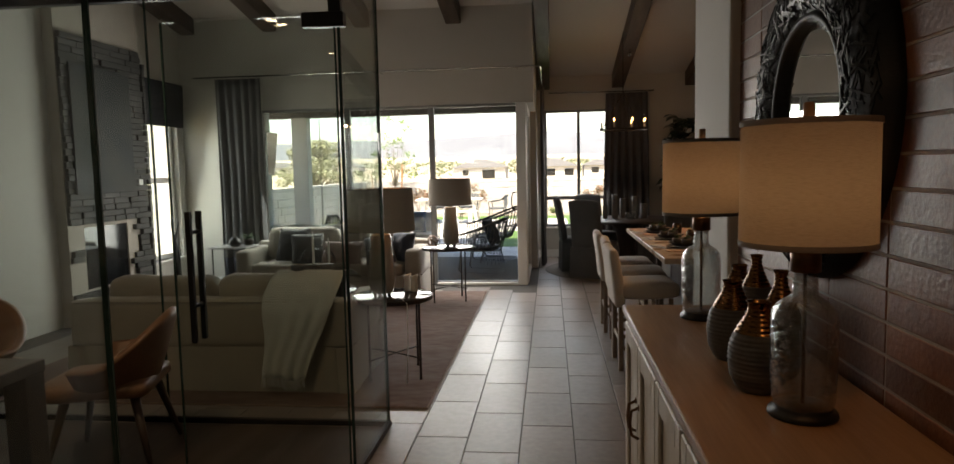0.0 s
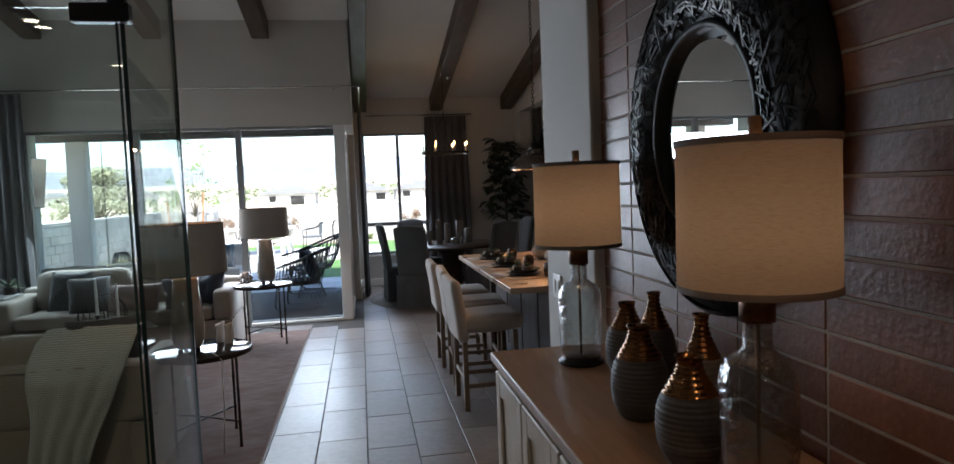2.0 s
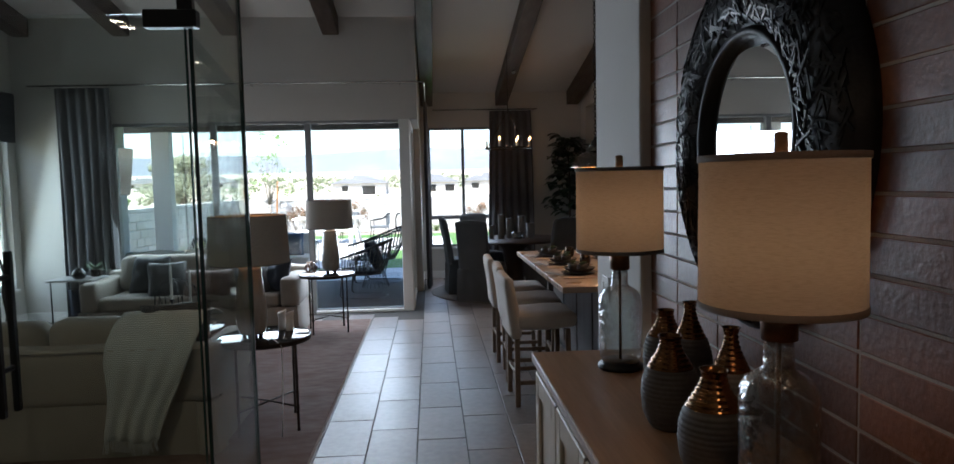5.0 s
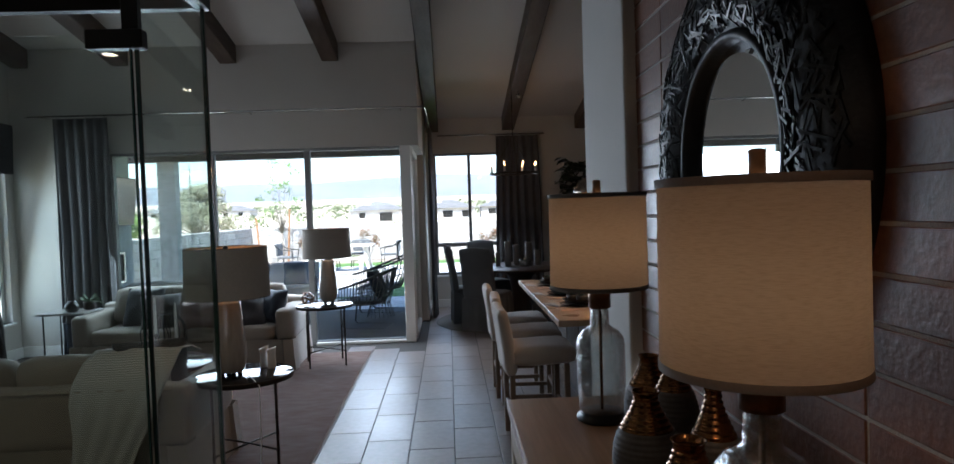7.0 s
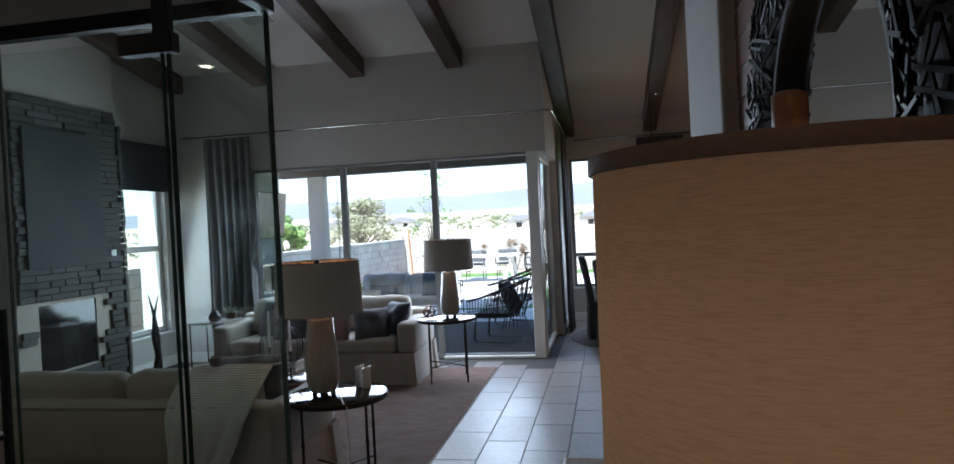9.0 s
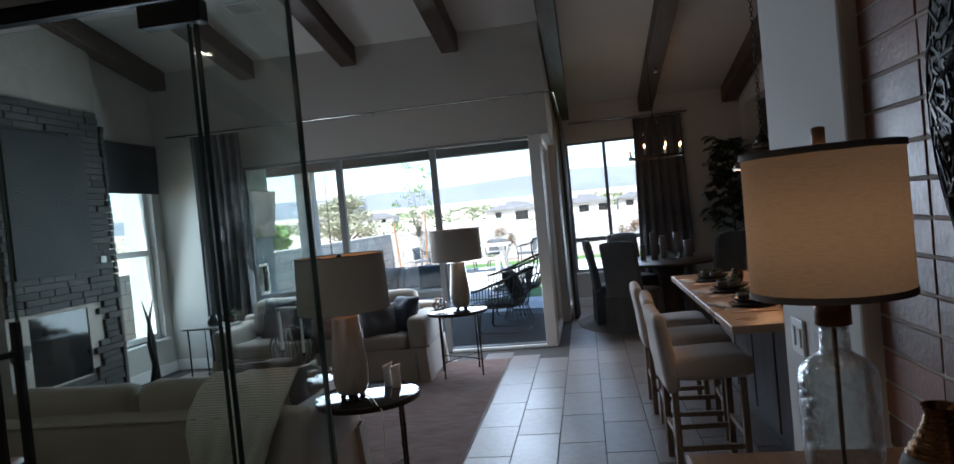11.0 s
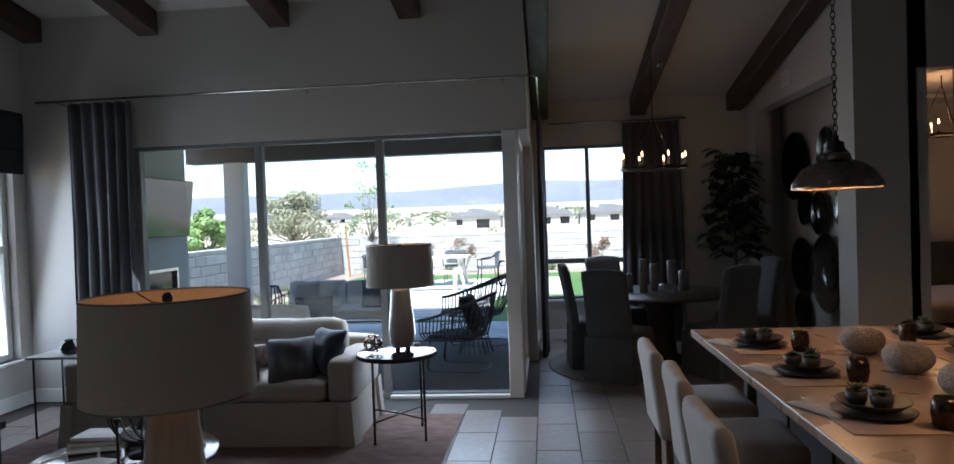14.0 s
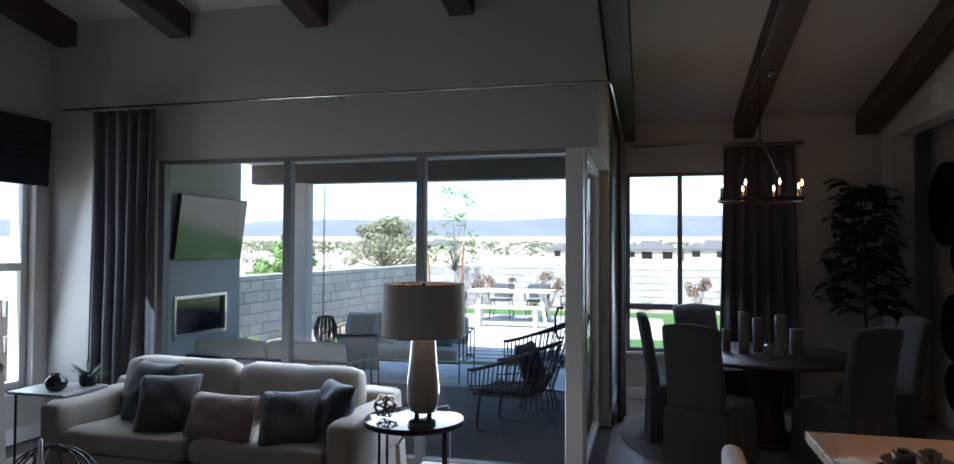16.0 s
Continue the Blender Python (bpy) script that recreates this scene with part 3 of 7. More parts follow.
def sideboard():
    t = thing("sideboard", pose(1.075, 2.81, 0), "cream sideboard with honey oak top and panelled doors", "sideboard")
    x0, x1, y0, y1 = -0.235, 0.255, -0.86, 0.87
    part("top", box(x0 - 0.02, y0 - 0.02, ST - 0.035, x1, y1 + 0.02, ST, 0.006), OAK, t, "honey oak top with fine grain")
    part("carcass", box(x0 + 0.02, y0, 0.10, x1, y1, ST - 0.036, 0.004, 1), CREAM, t)
    part("plinth", box(x0 + 0.03, y0 + 0.02, 0.0, x1, y1 - 0.02, 0.099), CREAM, t)
    n = 4
    w = (y1 - y0 - 0.04) / n
    for i in range(n):
        a = y0 + 0.02 + i * w
        d = part("door", box(x0 + 0.002, a + 0.006, 0.13, x0 + 0.019, a + w - 0.006, ST - 0.06, 0.003, 1), CREAM, t)
        for c, e, f, g in ((a + 0.008, a + 0.075, 0.132, ST - 0.062), (a + w - 0.075, a + w - 0.008, 0.132, ST - 0.062),
                           (a + 0.076, a + w - 0.076, 0.132, 0.21), (a + 0.076, a + w - 0.076, ST - 0.14, ST - 0.062)):
            part("stile", box(x0 - 0.012, c, f, x0 + 0.0015, e, g, 0.004, 1), CREAM, d)
        k = a + (w - 0.04 if i % 2 == 0 else 0.04)
        bm = tube([(x0 - 0.014, k, 0.66), (x0 - 0.04, k, 0.645), (x0 - 0.045, k, 0.60), (x0 - 0.04, k, 0.555), (x0 - 0.014, k, 0.54)], 0.006, 8)
        add_lathe(bm, [(0.014, 0), (0.012, 0.004), (0.004, 0.006)], 12, m=Matrix.Translation((x0 - 0.012, k, 0.66)) @ Matrix.Rotation(radians(-90), 4, "Y"))
        part("pull", bm, BRONZE, d, "aged bronze pull", True)
    return t


def bottle_lamp(x, y):
    t = thing("table_lamp", pose(x, y, ST), "lit lamp with clear bottle base and linen shade on sideboard", "lamp", "sideboard lamps")
    part("base", lathe([(0.078, 0), (0.08, 0.006), (0.078, 0.014), (0.066, 0.017), (0.068, 0.024), (0.064, 0.028)], 40), BLACK, t, "black turned base", True)
    prof = [(0.068, 0.029), (0.072, 0.04), (0.075, 0.13), (0.075, 0.235), (0.071, 0.258), (0.058, 0.276), (0.040, 0.287), (0.029, 0.296), (0.027, 0.357)]
    g = part("bottle", lathe(prof + [(r - 0.004, z + 0.0001) for r, z in prof[::-1]], 40, caps=False), BOTTLE, t, "clear rippled glass bottle", True)
    g.visible_shadow = False
    part("rod", tube([(0, 0, 0.03), (0, 0, 0.37)], 0.005, 8), BRONZE, t, "bronze inner rod", True)
    part("collar", lathe([(0.027, 0.348), (0.034, 0.350), (0.034, 0.397), (0.030, 0.402), (0.012, 0.403), (0.012, 0.442), (0.004, 0.444)], 28), BRONZE, t, "bronze collar and socket", True)
    s = part("shade", lathe([(0.150, 0.412), (0.148, 0.704)], 64, caps=False), SHADE, t, "pale linen drum shade glowing warm", True)
    for z in (0.411, 0.691):
        part("shade_band", lathe([(0.1515, z), (0.1515, z + 0.013), (0.147, z + 0.013), (0.147, z), (0.1515, z)], 64, caps=False), SHADE_TRIM, s, "dark cloth band", True)
    bm = bmesh.new()
    for a in range(3):
        c, d = math.cos(a * 2.094), math.sin(a * 2.094)
        add_tube(bm, [(0.0, 0.0, 0.670), (c * 0.147, d * 0.147, 0.691)], 0.002, 6)
    add_tube(bm, [(0, 0, 0.42), (0, 0, 0.704)], 0.0025, 6)
    part("harp", bm, BRONZE, t)
    part("finial", lathe([(0.008, 0.704), (0.013, 0.706), (0.013, 0.743), (0.008, 0.746)], 16), OAK, t, "small wooden finial", True)
    part("bulb", lathe([(0.004, 0.482), (0.014, 0.492), (0.016, 0.512), (0.026, 0.542), (0.028, 0.562), (0.02, 0.587), (0.004, 0.594)], 16), BULB_GLOW, t, "glowing bulb", True).visible_shadow = False
    return t


sideboard()
bottle_lamp(1.108, 2.355)
bottle_lamp(1.10, 3.44)


def vase(x, y, h, r, tall):
    t = thing("vase", pose(x, y, ST), "%s dark clay vase with poured bronze glaze neck" % ("tall slender" if tall else "squat round"), "vase", "sideboard vases")
    prof = [(0.0, 0.62), (0.04, 0.74), (0.15, 0.91), (0.30, 1.0), (0.42, 0.985), (0.52, 0.91), (0.62, 0.78), (0.66, 0.69)] if tall else \
           [(0.0, 0.60), (0.05, 0.75), (0.18, 0.94), (0.36, 1.0), (0.50, 0.97), (0.60, 0.88), (0.66, 0.78)]
    neck = [(0.66, 0.69), (0.72, 0.56), (0.82, 0.36), (0.90, 0.255), (0.955, 0.25), (0.99, 0.31), (1.0, 0.32)] if tall else \
           [(0.66, 0.78), (0.72, 0.68), (0.84, 0.45), (0.92, 0.36), (0.96, 0.35), (0.99, 0.41), (1.0, 0.42)]

    def fine(p, amp):
        out = []
        for (z0, r0), (z1, r1) in zip(p, p[1:]):
            for k in range(12):
                u = k / 12
                z = z0 + (z1 - z0) * u
                out.append(((r0 + (r1 - r0) * u) * r + amp * math.sin(z * h * 520), z * h))
        out.append((p[-1][1] * r, p[-1][0] * h))
        return out
    part("body", lathe(fine(prof, 0.0009), 40, caps=False), CLAY, t, "matt dark throwing-ringed clay", True)
    n = fine(neck, 0.0011)
    part("neck", lathe(n + [(n[-1][0] - 0.004, h - 0.001), (n[-1][0] - 0.006, h - 0.03)], 40, caps=False), GLAZE, t, "glossy bronze glaze", True)
    part("foot", lathe([(0.001, 0), (0.6 * r, 0.0), (0.6 * r, 0.002)], 32, caps=False), CLAY, t)
    return t


vase(1.19, 3.23, 0.242, 0.072, False)
vase(1.19, 3.02, 0.305, 0.066, True)
vase(1.07, 2.85, 0.248, 0.077, False)
vase(1.155, 2.67, 0.305, 0.066, True)
vase(1.058, 2.54, 0.242, 0.078, False)


def round_mirror():
    t = thing("wall_mirror", pose(1.357, 2.94, 1.715, 0, -90, 0) @ Matrix.Diagonal((1.0, 1.0, 1.6, 1.0)), "round mirror in wide woven black metal frame on brick", "mirror")
    frame_mat = mat("mirror_frame", (0.012, 0.012, 0.013), (0.02, 0.02, 0.021), 0.55, metal=0.1, fine=80, coarse=8, bump=0.4)
    strip_mat = mat("frame_strips", (0.06, 0.059, 0.057), (0.014, 0.014, 0.014), 0.42, metal=0.9, fine=60, coarse=12, bump=0.2, island=True)
    part("backplate", lathe([(0.50, 0.0), (0.515, 0.008), (0.498, 0.028), (0.46, 0.042), (0.39, 0.046), (0.33, 0.038), (0.295, 0.026)], 72, caps=False), frame_mat, t, "black dished backing", True)
    part("inner_ring", lathe([(0.272, 0.012), (0.273, 0.032), (0.279, 0.039), (0.294, 0.039), (0.300, 0.03), (0.300, 0.02)], 72, caps=False), frame_mat, t, "black inner ring", True)
    part("glass", lathe([(0.001, 0.021), (0.245, 0.021), (0.272, 0.015)], 72, caps=False), MIRROR, t, "clear bevelled mirror glass")
    rnd = random.Random(4)
    bm = bmesh.new()
    for k in range(1150):
        a = rnd.uniform(0, 2 * math.pi)
        r0 = rnd.uniform(0.310, 0.486)
        z = 0.049 - 1.6 * max(0.0, 0.36 - r0) ** 1.6 - 0.75 * max(0.0, r0 - 0.40) ** 1.5 + rnd.uniform(-0.002, 0.006)
        ln = rnd.uniform(0.016, 0.038)
        rot = rnd.choice((0.5, -0.5, 1.1, -1.1, 1.57)) + rnd.uniform(-0.25, 0.25)
        slope = 1.12 * max(0.0, r0 - 0.40) ** 0.5 - 2.56 * max(0.0, 0.36 - r0) ** 0.6
        m = Matrix.Translation((r0 * math.cos(a), r0 * math.sin(a), z)) @ Matrix.Rotation(a, 4, "Z") @ Matrix.Rotation(math.atan(slope), 4, "Y") @ Matrix.Rotation(rot, 4, "Z")
        add_box(bm, -ln, -0.003, -0.001, ln, 0.003, 0.001, 0, m=m)
    bad = [v for v in bm.verts if (v.co.x ** 2 + v.co.y ** 2) ** 0.5 < 0.301]
    for v in bad:
        s = 0.301 / (v.co.x ** 2 + v.co.y ** 2) ** 0.5
        v.co.x *= s
        v.co.y *= s
    for v in bm.verts:
        r = math.hypot(v.co.x, v.co.y)
        if r > 0.508:
            v.co.x *= 0.508 / r
            v.co.y *= 0.508 / r
    tagged(part("lattice", bm, strip_mat, t, "pewter strips woven at random"), kind="stuff")
    part("rim", lathe([(0.505, 0.0), (0.522, 0.004), (0.522, 0.02), (0.505, 0.032)], 72, caps=False), frame_mat, t, "black outer rim", True)
    return t


round_mirror()


def switch_plate(x, y, z, w, h, label, gangs, rz=0):
    t = thing("wall_control", pose(x, y, z, 0, 0, rz), label, "switch")
    part("plate", box(-0.012, -w / 2, -h / 2, -0.0005, w / 2, h / 2, 0.003), WHITE, t)
    for g in range(gangs):
        c = (g - (gangs - 1) / 2) * w / max(gangs, 1)
        part("rocker", box(-0.017, c - 0.016, -0.033, -0.0125, c + 0.016, 0.033, 0.002, 1), WHITE, t)
    return t


th = switch_plate(1.305, 4.525, 1.535, 0.20, 0.13, "white wall tablet with a small printed line on pier", 0)
part("print_bar", box(-0.0135, 0.03, -0.035, -0.0122, 0.075, -0.028), mat("grey_print", (0.35, 0.33, 0.32), None, 0.8), th, "pink-grey print line")
switch_plate(1.305, 4.40, 1.075, 0.12, 0.12, "white double light switch on painted pier", 2)

# ---- Glass office ----
og = tagged(new("wall_glass"), "frameless glass office walls with black header", "glass wall", "", "structure")
for b in ((-0.52, -2.2, 2.60, -0.46, 4.69, 2.67), (-4.55, 4.63, 2.60, -0.52, 4.69, 2.67)):
    part("header", box(*b, 0.004, 1), BLACK, og, "black metal header")
for b in ((-0.505, 3.94, 0.0, -0.475, 4.675, 0.035), (-4.5, 4.645, 0.0, -0.505, 4.675, 0.035), (-0.505, -2.1, 0.0, -0.475, 2.1, 0.035)):
    part("floor_channel", box(*b, 0.003, 1), BLACK, og, "black floor channel")
for b in ((-0.496, 3.945, 0.035, -0.484, 4.652, 2.60), (-0.496, -2.1, 0.035, -0.484, 2.1, 2.60), (-1.9, 4.654, 0.035, -0.484, 4.666, 2.60), (-3.3, 4.654, 0.035, -1.91, 4.666, 2.60), (-4.5, 4.654, 0.035, -3.31, 4.666, 2.60)):
    p = part("pane", box(*b), OFFICE_PANE, og, "clear glass panel")
    p.visible_shadow = False
for b in ((-0.497, 3.937, 0.035, -0.483, 3.945, 2.60), (-0.499, 4.651, 0.035, -0.481, 4.669, 2.60), (-0.497, 2.1, 0.035, -0.483, 2.106, 2.60), (-1.909, 4.653, 0.035, -1.901, 4.667, 2.60)):
    part("glass_edge", box(*b), GLASS_EDGE, og, "dark green polished edge")

gd = tagged(new("door_3"), "open frameless glass door with black ladder pull", "glass door", "", "structure")
p = part("leaf", box(-1.38, 3.924, 0.02, -0.51, 3.934, 2.30), OFFICE_PANE, gd, "clear glass leaf")
p.visible_shadow = False
for b in ((-1.387, 3.923, 0.02, -1.38, 3.935, 2.30), (-0.51, 3.923, 0.02, -0.503, 3.935, 2.30)):
    part("glass_edge", box(*b), GLASS_EDGE, gd)
for s in (-1, 1):
    h = part("pull", box(-1.285, 3.929 + s * 0.05 - 0.013, 0.715, -1.258, 3.929 + s * 0.05 + 0.013, 1.375, 0.003, 1), BLACK, gd, "black square pull bar")
for z in (0.90, 1.27):
    part("standoff", tube([(-1.271, 3.929 - 0.04, z), (-1.271, 3.929 + 0.04, z)], 0.011, 10), BLACK, gd)
part("top_patch", box(-0.66, 3.902, 2.245, -0.455, 3.956, 2.315, 0.004, 1), BLACK, gd, "black pivot fitting")
part("pivot", box(-0.53, 3.91, 2.315, -0.47, 3.948, 2.60, 0.003, 1), BLACK, gd)
part("bottom_patch", box(-0.68, 3.907, 0.006, -0.51, 3.951, 0.075, 0.004, 1), BLACK, gd, "black floor pivot")

TAN = mat("tan_leather", (0.20, 0.105, 0.056), (0.14, 0.075, 0.04), 0.5, fine=140, coarse=6, bump=0.25)


def office_chair(m):
    t = thing("office_chair", m, "tan leather tub chair with dark tapered wooden legs", "chair", "office chairs")
    bm = bmesh.new()
    n, k = 28, 8
    rows = []
    for j in range(k + 1):
        v = j / k
        row = []
        for i in range(n + 1):
            a = math.pi * (-0.12 + 1.24 * i / n)
            lift = max(0.0, math.sin(a)) ** 1.5
            r = 0.20 + 0.08 * v
            z = 0.43 + v * (0.14 + 0.25 * lift)
            row.append(bm.verts.new((r * 1.05 * math.cos(a), r * math.sin(a) + 0.02 * v, z)))
        rows.append(row)
    for a, b in zip(rows, rows[1:]):
        for i in range(n):
            bm.faces.new((a[i], a[i + 1], b[i + 1], b[i]))
    bmesh.ops.recalc_face_normals(bm, faces=list(bm.faces))
    bmesh.ops.solidify(bm, geom=list(bm.faces), thickness=0.03)
    part("shell", bm, TAN, t, "curved tan leather shell", True)
    part("seat", soft_box(0.44, 0.46, 0.09, 0.04, 3), TAN, t, "", True, (0, -0.02, 0.39))
    for sx in (-1, 1):
        for sy in (-1, 1):
            part("leg", tube([(sx * 0.15, sy * 0.14, 0.40), (sx * 0.23, sy * 0.22, 0.0)], [0.022, 0.011], 10), DARK_WOOD, t, "dark tapered leg", True)
    return t


c1 = office_chair(pose(-1.90, 4.12, 0.007, 0, 0, -75) @ Matrix.Diagonal((1.2, 1.2, 1.0, 1.0)))
copy_thing(c1, pose(-2.95, 4.12, 0.007, 0, 0, 10) @ Matrix.Diagonal((1.2, 1.2, 1.0, 1.0)))
t = thing("office_table", pose(-2.5, 3.0, 0.007), "dark wooden office table with thick square legs", "table")
part("tabletop", box(-0.78, -0.45, 0.70, 0.78, 0.42, 0.755, 0.006), DARK_WOOD, t)
for sx in (-1, 1):
    for sy in (-1, 1):
        part("leg", box(sx * 0.72 - 0.055, sy * 0.36 - 0.055, 0, sx * 0.72 + 0.055, sy * 0.36 + 0.055, 0.699, 0.005), DARK_WOOD, t)
part("apron", box(-0.66, -0.33, 0.62, 0.66, 0.33, 0.699, 0.003, 1), DARK_WOOD, t)

# office ceiling, with recessed lights
bm = box(XW, YB, 2.80, -0.46, 4.69, 2.95)
add_box(bm, -0.52, YB, 2.671, -0.46, 4.69, 2.80)
add_box(bm, XW, 4.63, 2.671, -0.52, 4.69, 2.80)
add_box(bm, -0.56, YB, 2.95, -0.46, 4.69, 4.9)
add_box(bm, XW, 4.59, 2.95, -0.56, 4.69, 4.9)
structure("ceiling_office", bm, CEIL, "flat white ceiling and bulkhead over the glass office", "ceiling")
LENS = glowing("lamp_lens", (1.0, 0.78, 0.5), 12.0)
for y in (3.15, 1.5):
    t = thing("recessed_light", pose(-1.73, y, 2.80), "small round recessed ceiling light, lit", "ceiling light", "recessed lights")
    part("trim", lathe([(0.05, -0.002), (0.075, -0.006), (0.078, -0.0005)], 28, caps=False), WHITE, t, "white trim ring", True)
    part("lens", lathe([(0.001, -0.0025), (0.05, -0.0025)], 28, caps=False), LENS, t, "glowing lens")

# ---- Living room ----
RUG = mat("faded_rug", (0.095, 0.052, 0.042), (0.165, 0.12, 0.10), 0.95, fine=8, coarse=2.6, bump=0.5, depth=0.004, spec=0.2, stretch=(1, 2.2, 1))
COFFEE = mat("polished_walnut", (0.06, 0.036, 0.024), (0.035, 0.021, 0.015), 0.17, fine=9, coarse=1.5, bump=0.08, stretch=(7, 0.6, 7))
CERAMIC = mat("crackle_ceramic", (0.27, 0.245, 0.215), (0.37, 0.34, 0.30), 0.12, fine=40, coarse=9, bump=0.5, depth=0.005, stretch=(1, 1, 0.22))
WHITE_CER = mat("white_ceramic", (0.72, 0.69, 0.65), (0.64, 0.61, 0.57), 0.3, fine=60, coarse=6, bump=0.2)
LAMP_SHADE = shade_cloth("drum_shade_linen", (0.64, 0.585, 0.51), 0.28)
RUST = mat("shade_lining", (0.52, 0.37, 0.24), (0.46, 0.32, 0.20), 0.7, fine=100, coarse=5, bump=0.1)

LEAF_GREEN = mat("succulent_green", (0.06, 0.10, 0.05), (0.035, 0.065, 0.03), 0.5, fine=50, coarse=12, bump=0.2)
WOOD_BEAD = mat("bead_wood", (0.42, 0.33, 0.24), (0.34, 0.26, 0.18), 0.6, fine=40, coarse=9, bump=0.2)

t = thing("area_rug", pose(-1.95, 7.1, 0), "large faded rose-brown patterned rug on tile floor", "rug")
part("weave", box(-1.72, -2.13, 0.001, 1.64, 2.135, 0.011, 0.003, 1), RUG, t)
part("binding", tube([(-1.72, -2.135, 0.006), (1.645, -2.135, 0.006), (1.645, 2.14, 0.006), (-1.72, 2.14, 0.006)], 0.007, 6, True), mat("rug_binding", (0.30, 0.22, 0.18), None, 0.9), t, "paler bound edge")


def sofa(m, w, label, seats, cloth, depth=0.92, arm=0.64, back=0.70, top=0.85):
    """Slipcovered sofa; its front faces local -y, base centre at the origin."""
    t = thing("sofa", m, label, "sofa")
    h = w / 2
    d0, d1 = -depth / 2, depth / 2
    aw = 0.19
    part("base", soft_box(w - 0.02, depth - 0.03, 0.30, 0.03, 1, 0.003), cloth, t, "", True, (0, 0, 0.012))
    # skirt: hangs from under the seat, with box pleats at its corners
    bm = bmesh.new()
    pts = [(-h, d0), (-h + 0.10, d0 - 0.012), (-h + 0.12, d0 + 0.012), (-0.03, d0 - 0.008), (0, d0 + 0.014), (0.03, d0 - 0.008), (h - 0.12, d0 + 0.012), (h - 0.10, d0 - 0.012), (h, d0),
           (h + 0.012, d0 + 0.14), (h - 0.012, d0 + 0.16), (h - 0.012, d1 - 0.16), (h + 0.012, d1 - 0.14), (h, d1), (h - 0.10, d1 + 0.012), (h - 0.12, d1 - 0.012), (-h + 0.12, d1 - 0.012), (-h + 0.10, d1 + 0.012), (-h, d1),
           (-h - 0.012, d1 - 0.14), (-h + 0.012, d1 - 0.16), (-h + 0.012, d0 + 0.16), (-h - 0.012, d0 + 0.14)]
    rings = [[bm.verts.new((x * s, y * (1 + (s - 1) * 1.6), z)) for x, y in pts] for z, s in ((0.33, 1.0), (0.18, 1.008), (0.008, 1.022))]
    for a, b in zip(rings, rings[1:]):
        for i in range(len(pts)):
            j = (i + 1) % len(pts)
            bm.faces.new((a[i], b[i], b[j], a[j]))
    bmesh.ops.recalc_face_normals(bm, faces=list(bm.faces))
    bmesh.ops.solidify(bm, geom=list(bm.faces), thickness=0.005)
    part("skirt", bm, cloth, t, "pleated slipcover skirt")
    part("backrest", soft_box(w - 0.02, 0.20, back - 0.31, 0.05, 2, 0.006, 10), cloth, t, "", True, (0, d1 - 0.105, 0.31))
    part("back_piping", tube([(-h + 0.06, d1, back - 0.02), (-h + 0.3, d1 + 0.004, back - 0.012), (h - 0.3, d1 + 0.004, back - 0.014), (h - 0.06, d1, back - 0.02)], 0.006, 6), cloth, t)
    for s in (-1, 1):
        part("arm", soft_box(aw, depth - 0.04, arm - 0.31, 0.055, 5 + s, 0.006), cloth, t, "", True, (s * (h - aw / 2), 0, 0.31))
    sw = (w - 2 * aw) / seats
    for i in range(seats):
        x = -h + aw + sw * (i + 0.5)
        part("seat_cushion", soft_box(sw - 0.01, depth - 0.24, 0.17, 0.06, 8 + i, 0.010), cloth, t, "", True, (x, -0.115, 0.312))
        q = part("back_cushion", soft_box(sw - 0.015, 0.20, top - 0.46, 0.085, 12 + i, 0.014), cloth, t, "", True, (x, d1 - 0.30, 0.47))
        q.rotation_euler = (radians(-9), 0, 0)
    return t


sofa(pose(-1.95, 5.71, 0, 0, 0, 180), 2.12, "oatmeal slipcovered sofa with a striped throw over its back", 2, LINEN, 0.94, 0.62, 0.67, 0.81)
sofa(pose(-2.14, 8.89, 0), 2.26, "oatmeal slipcovered sofa with loose cushions and pillows", 2, LINEN, 0.90, 0.64, 0.70, 0.86)


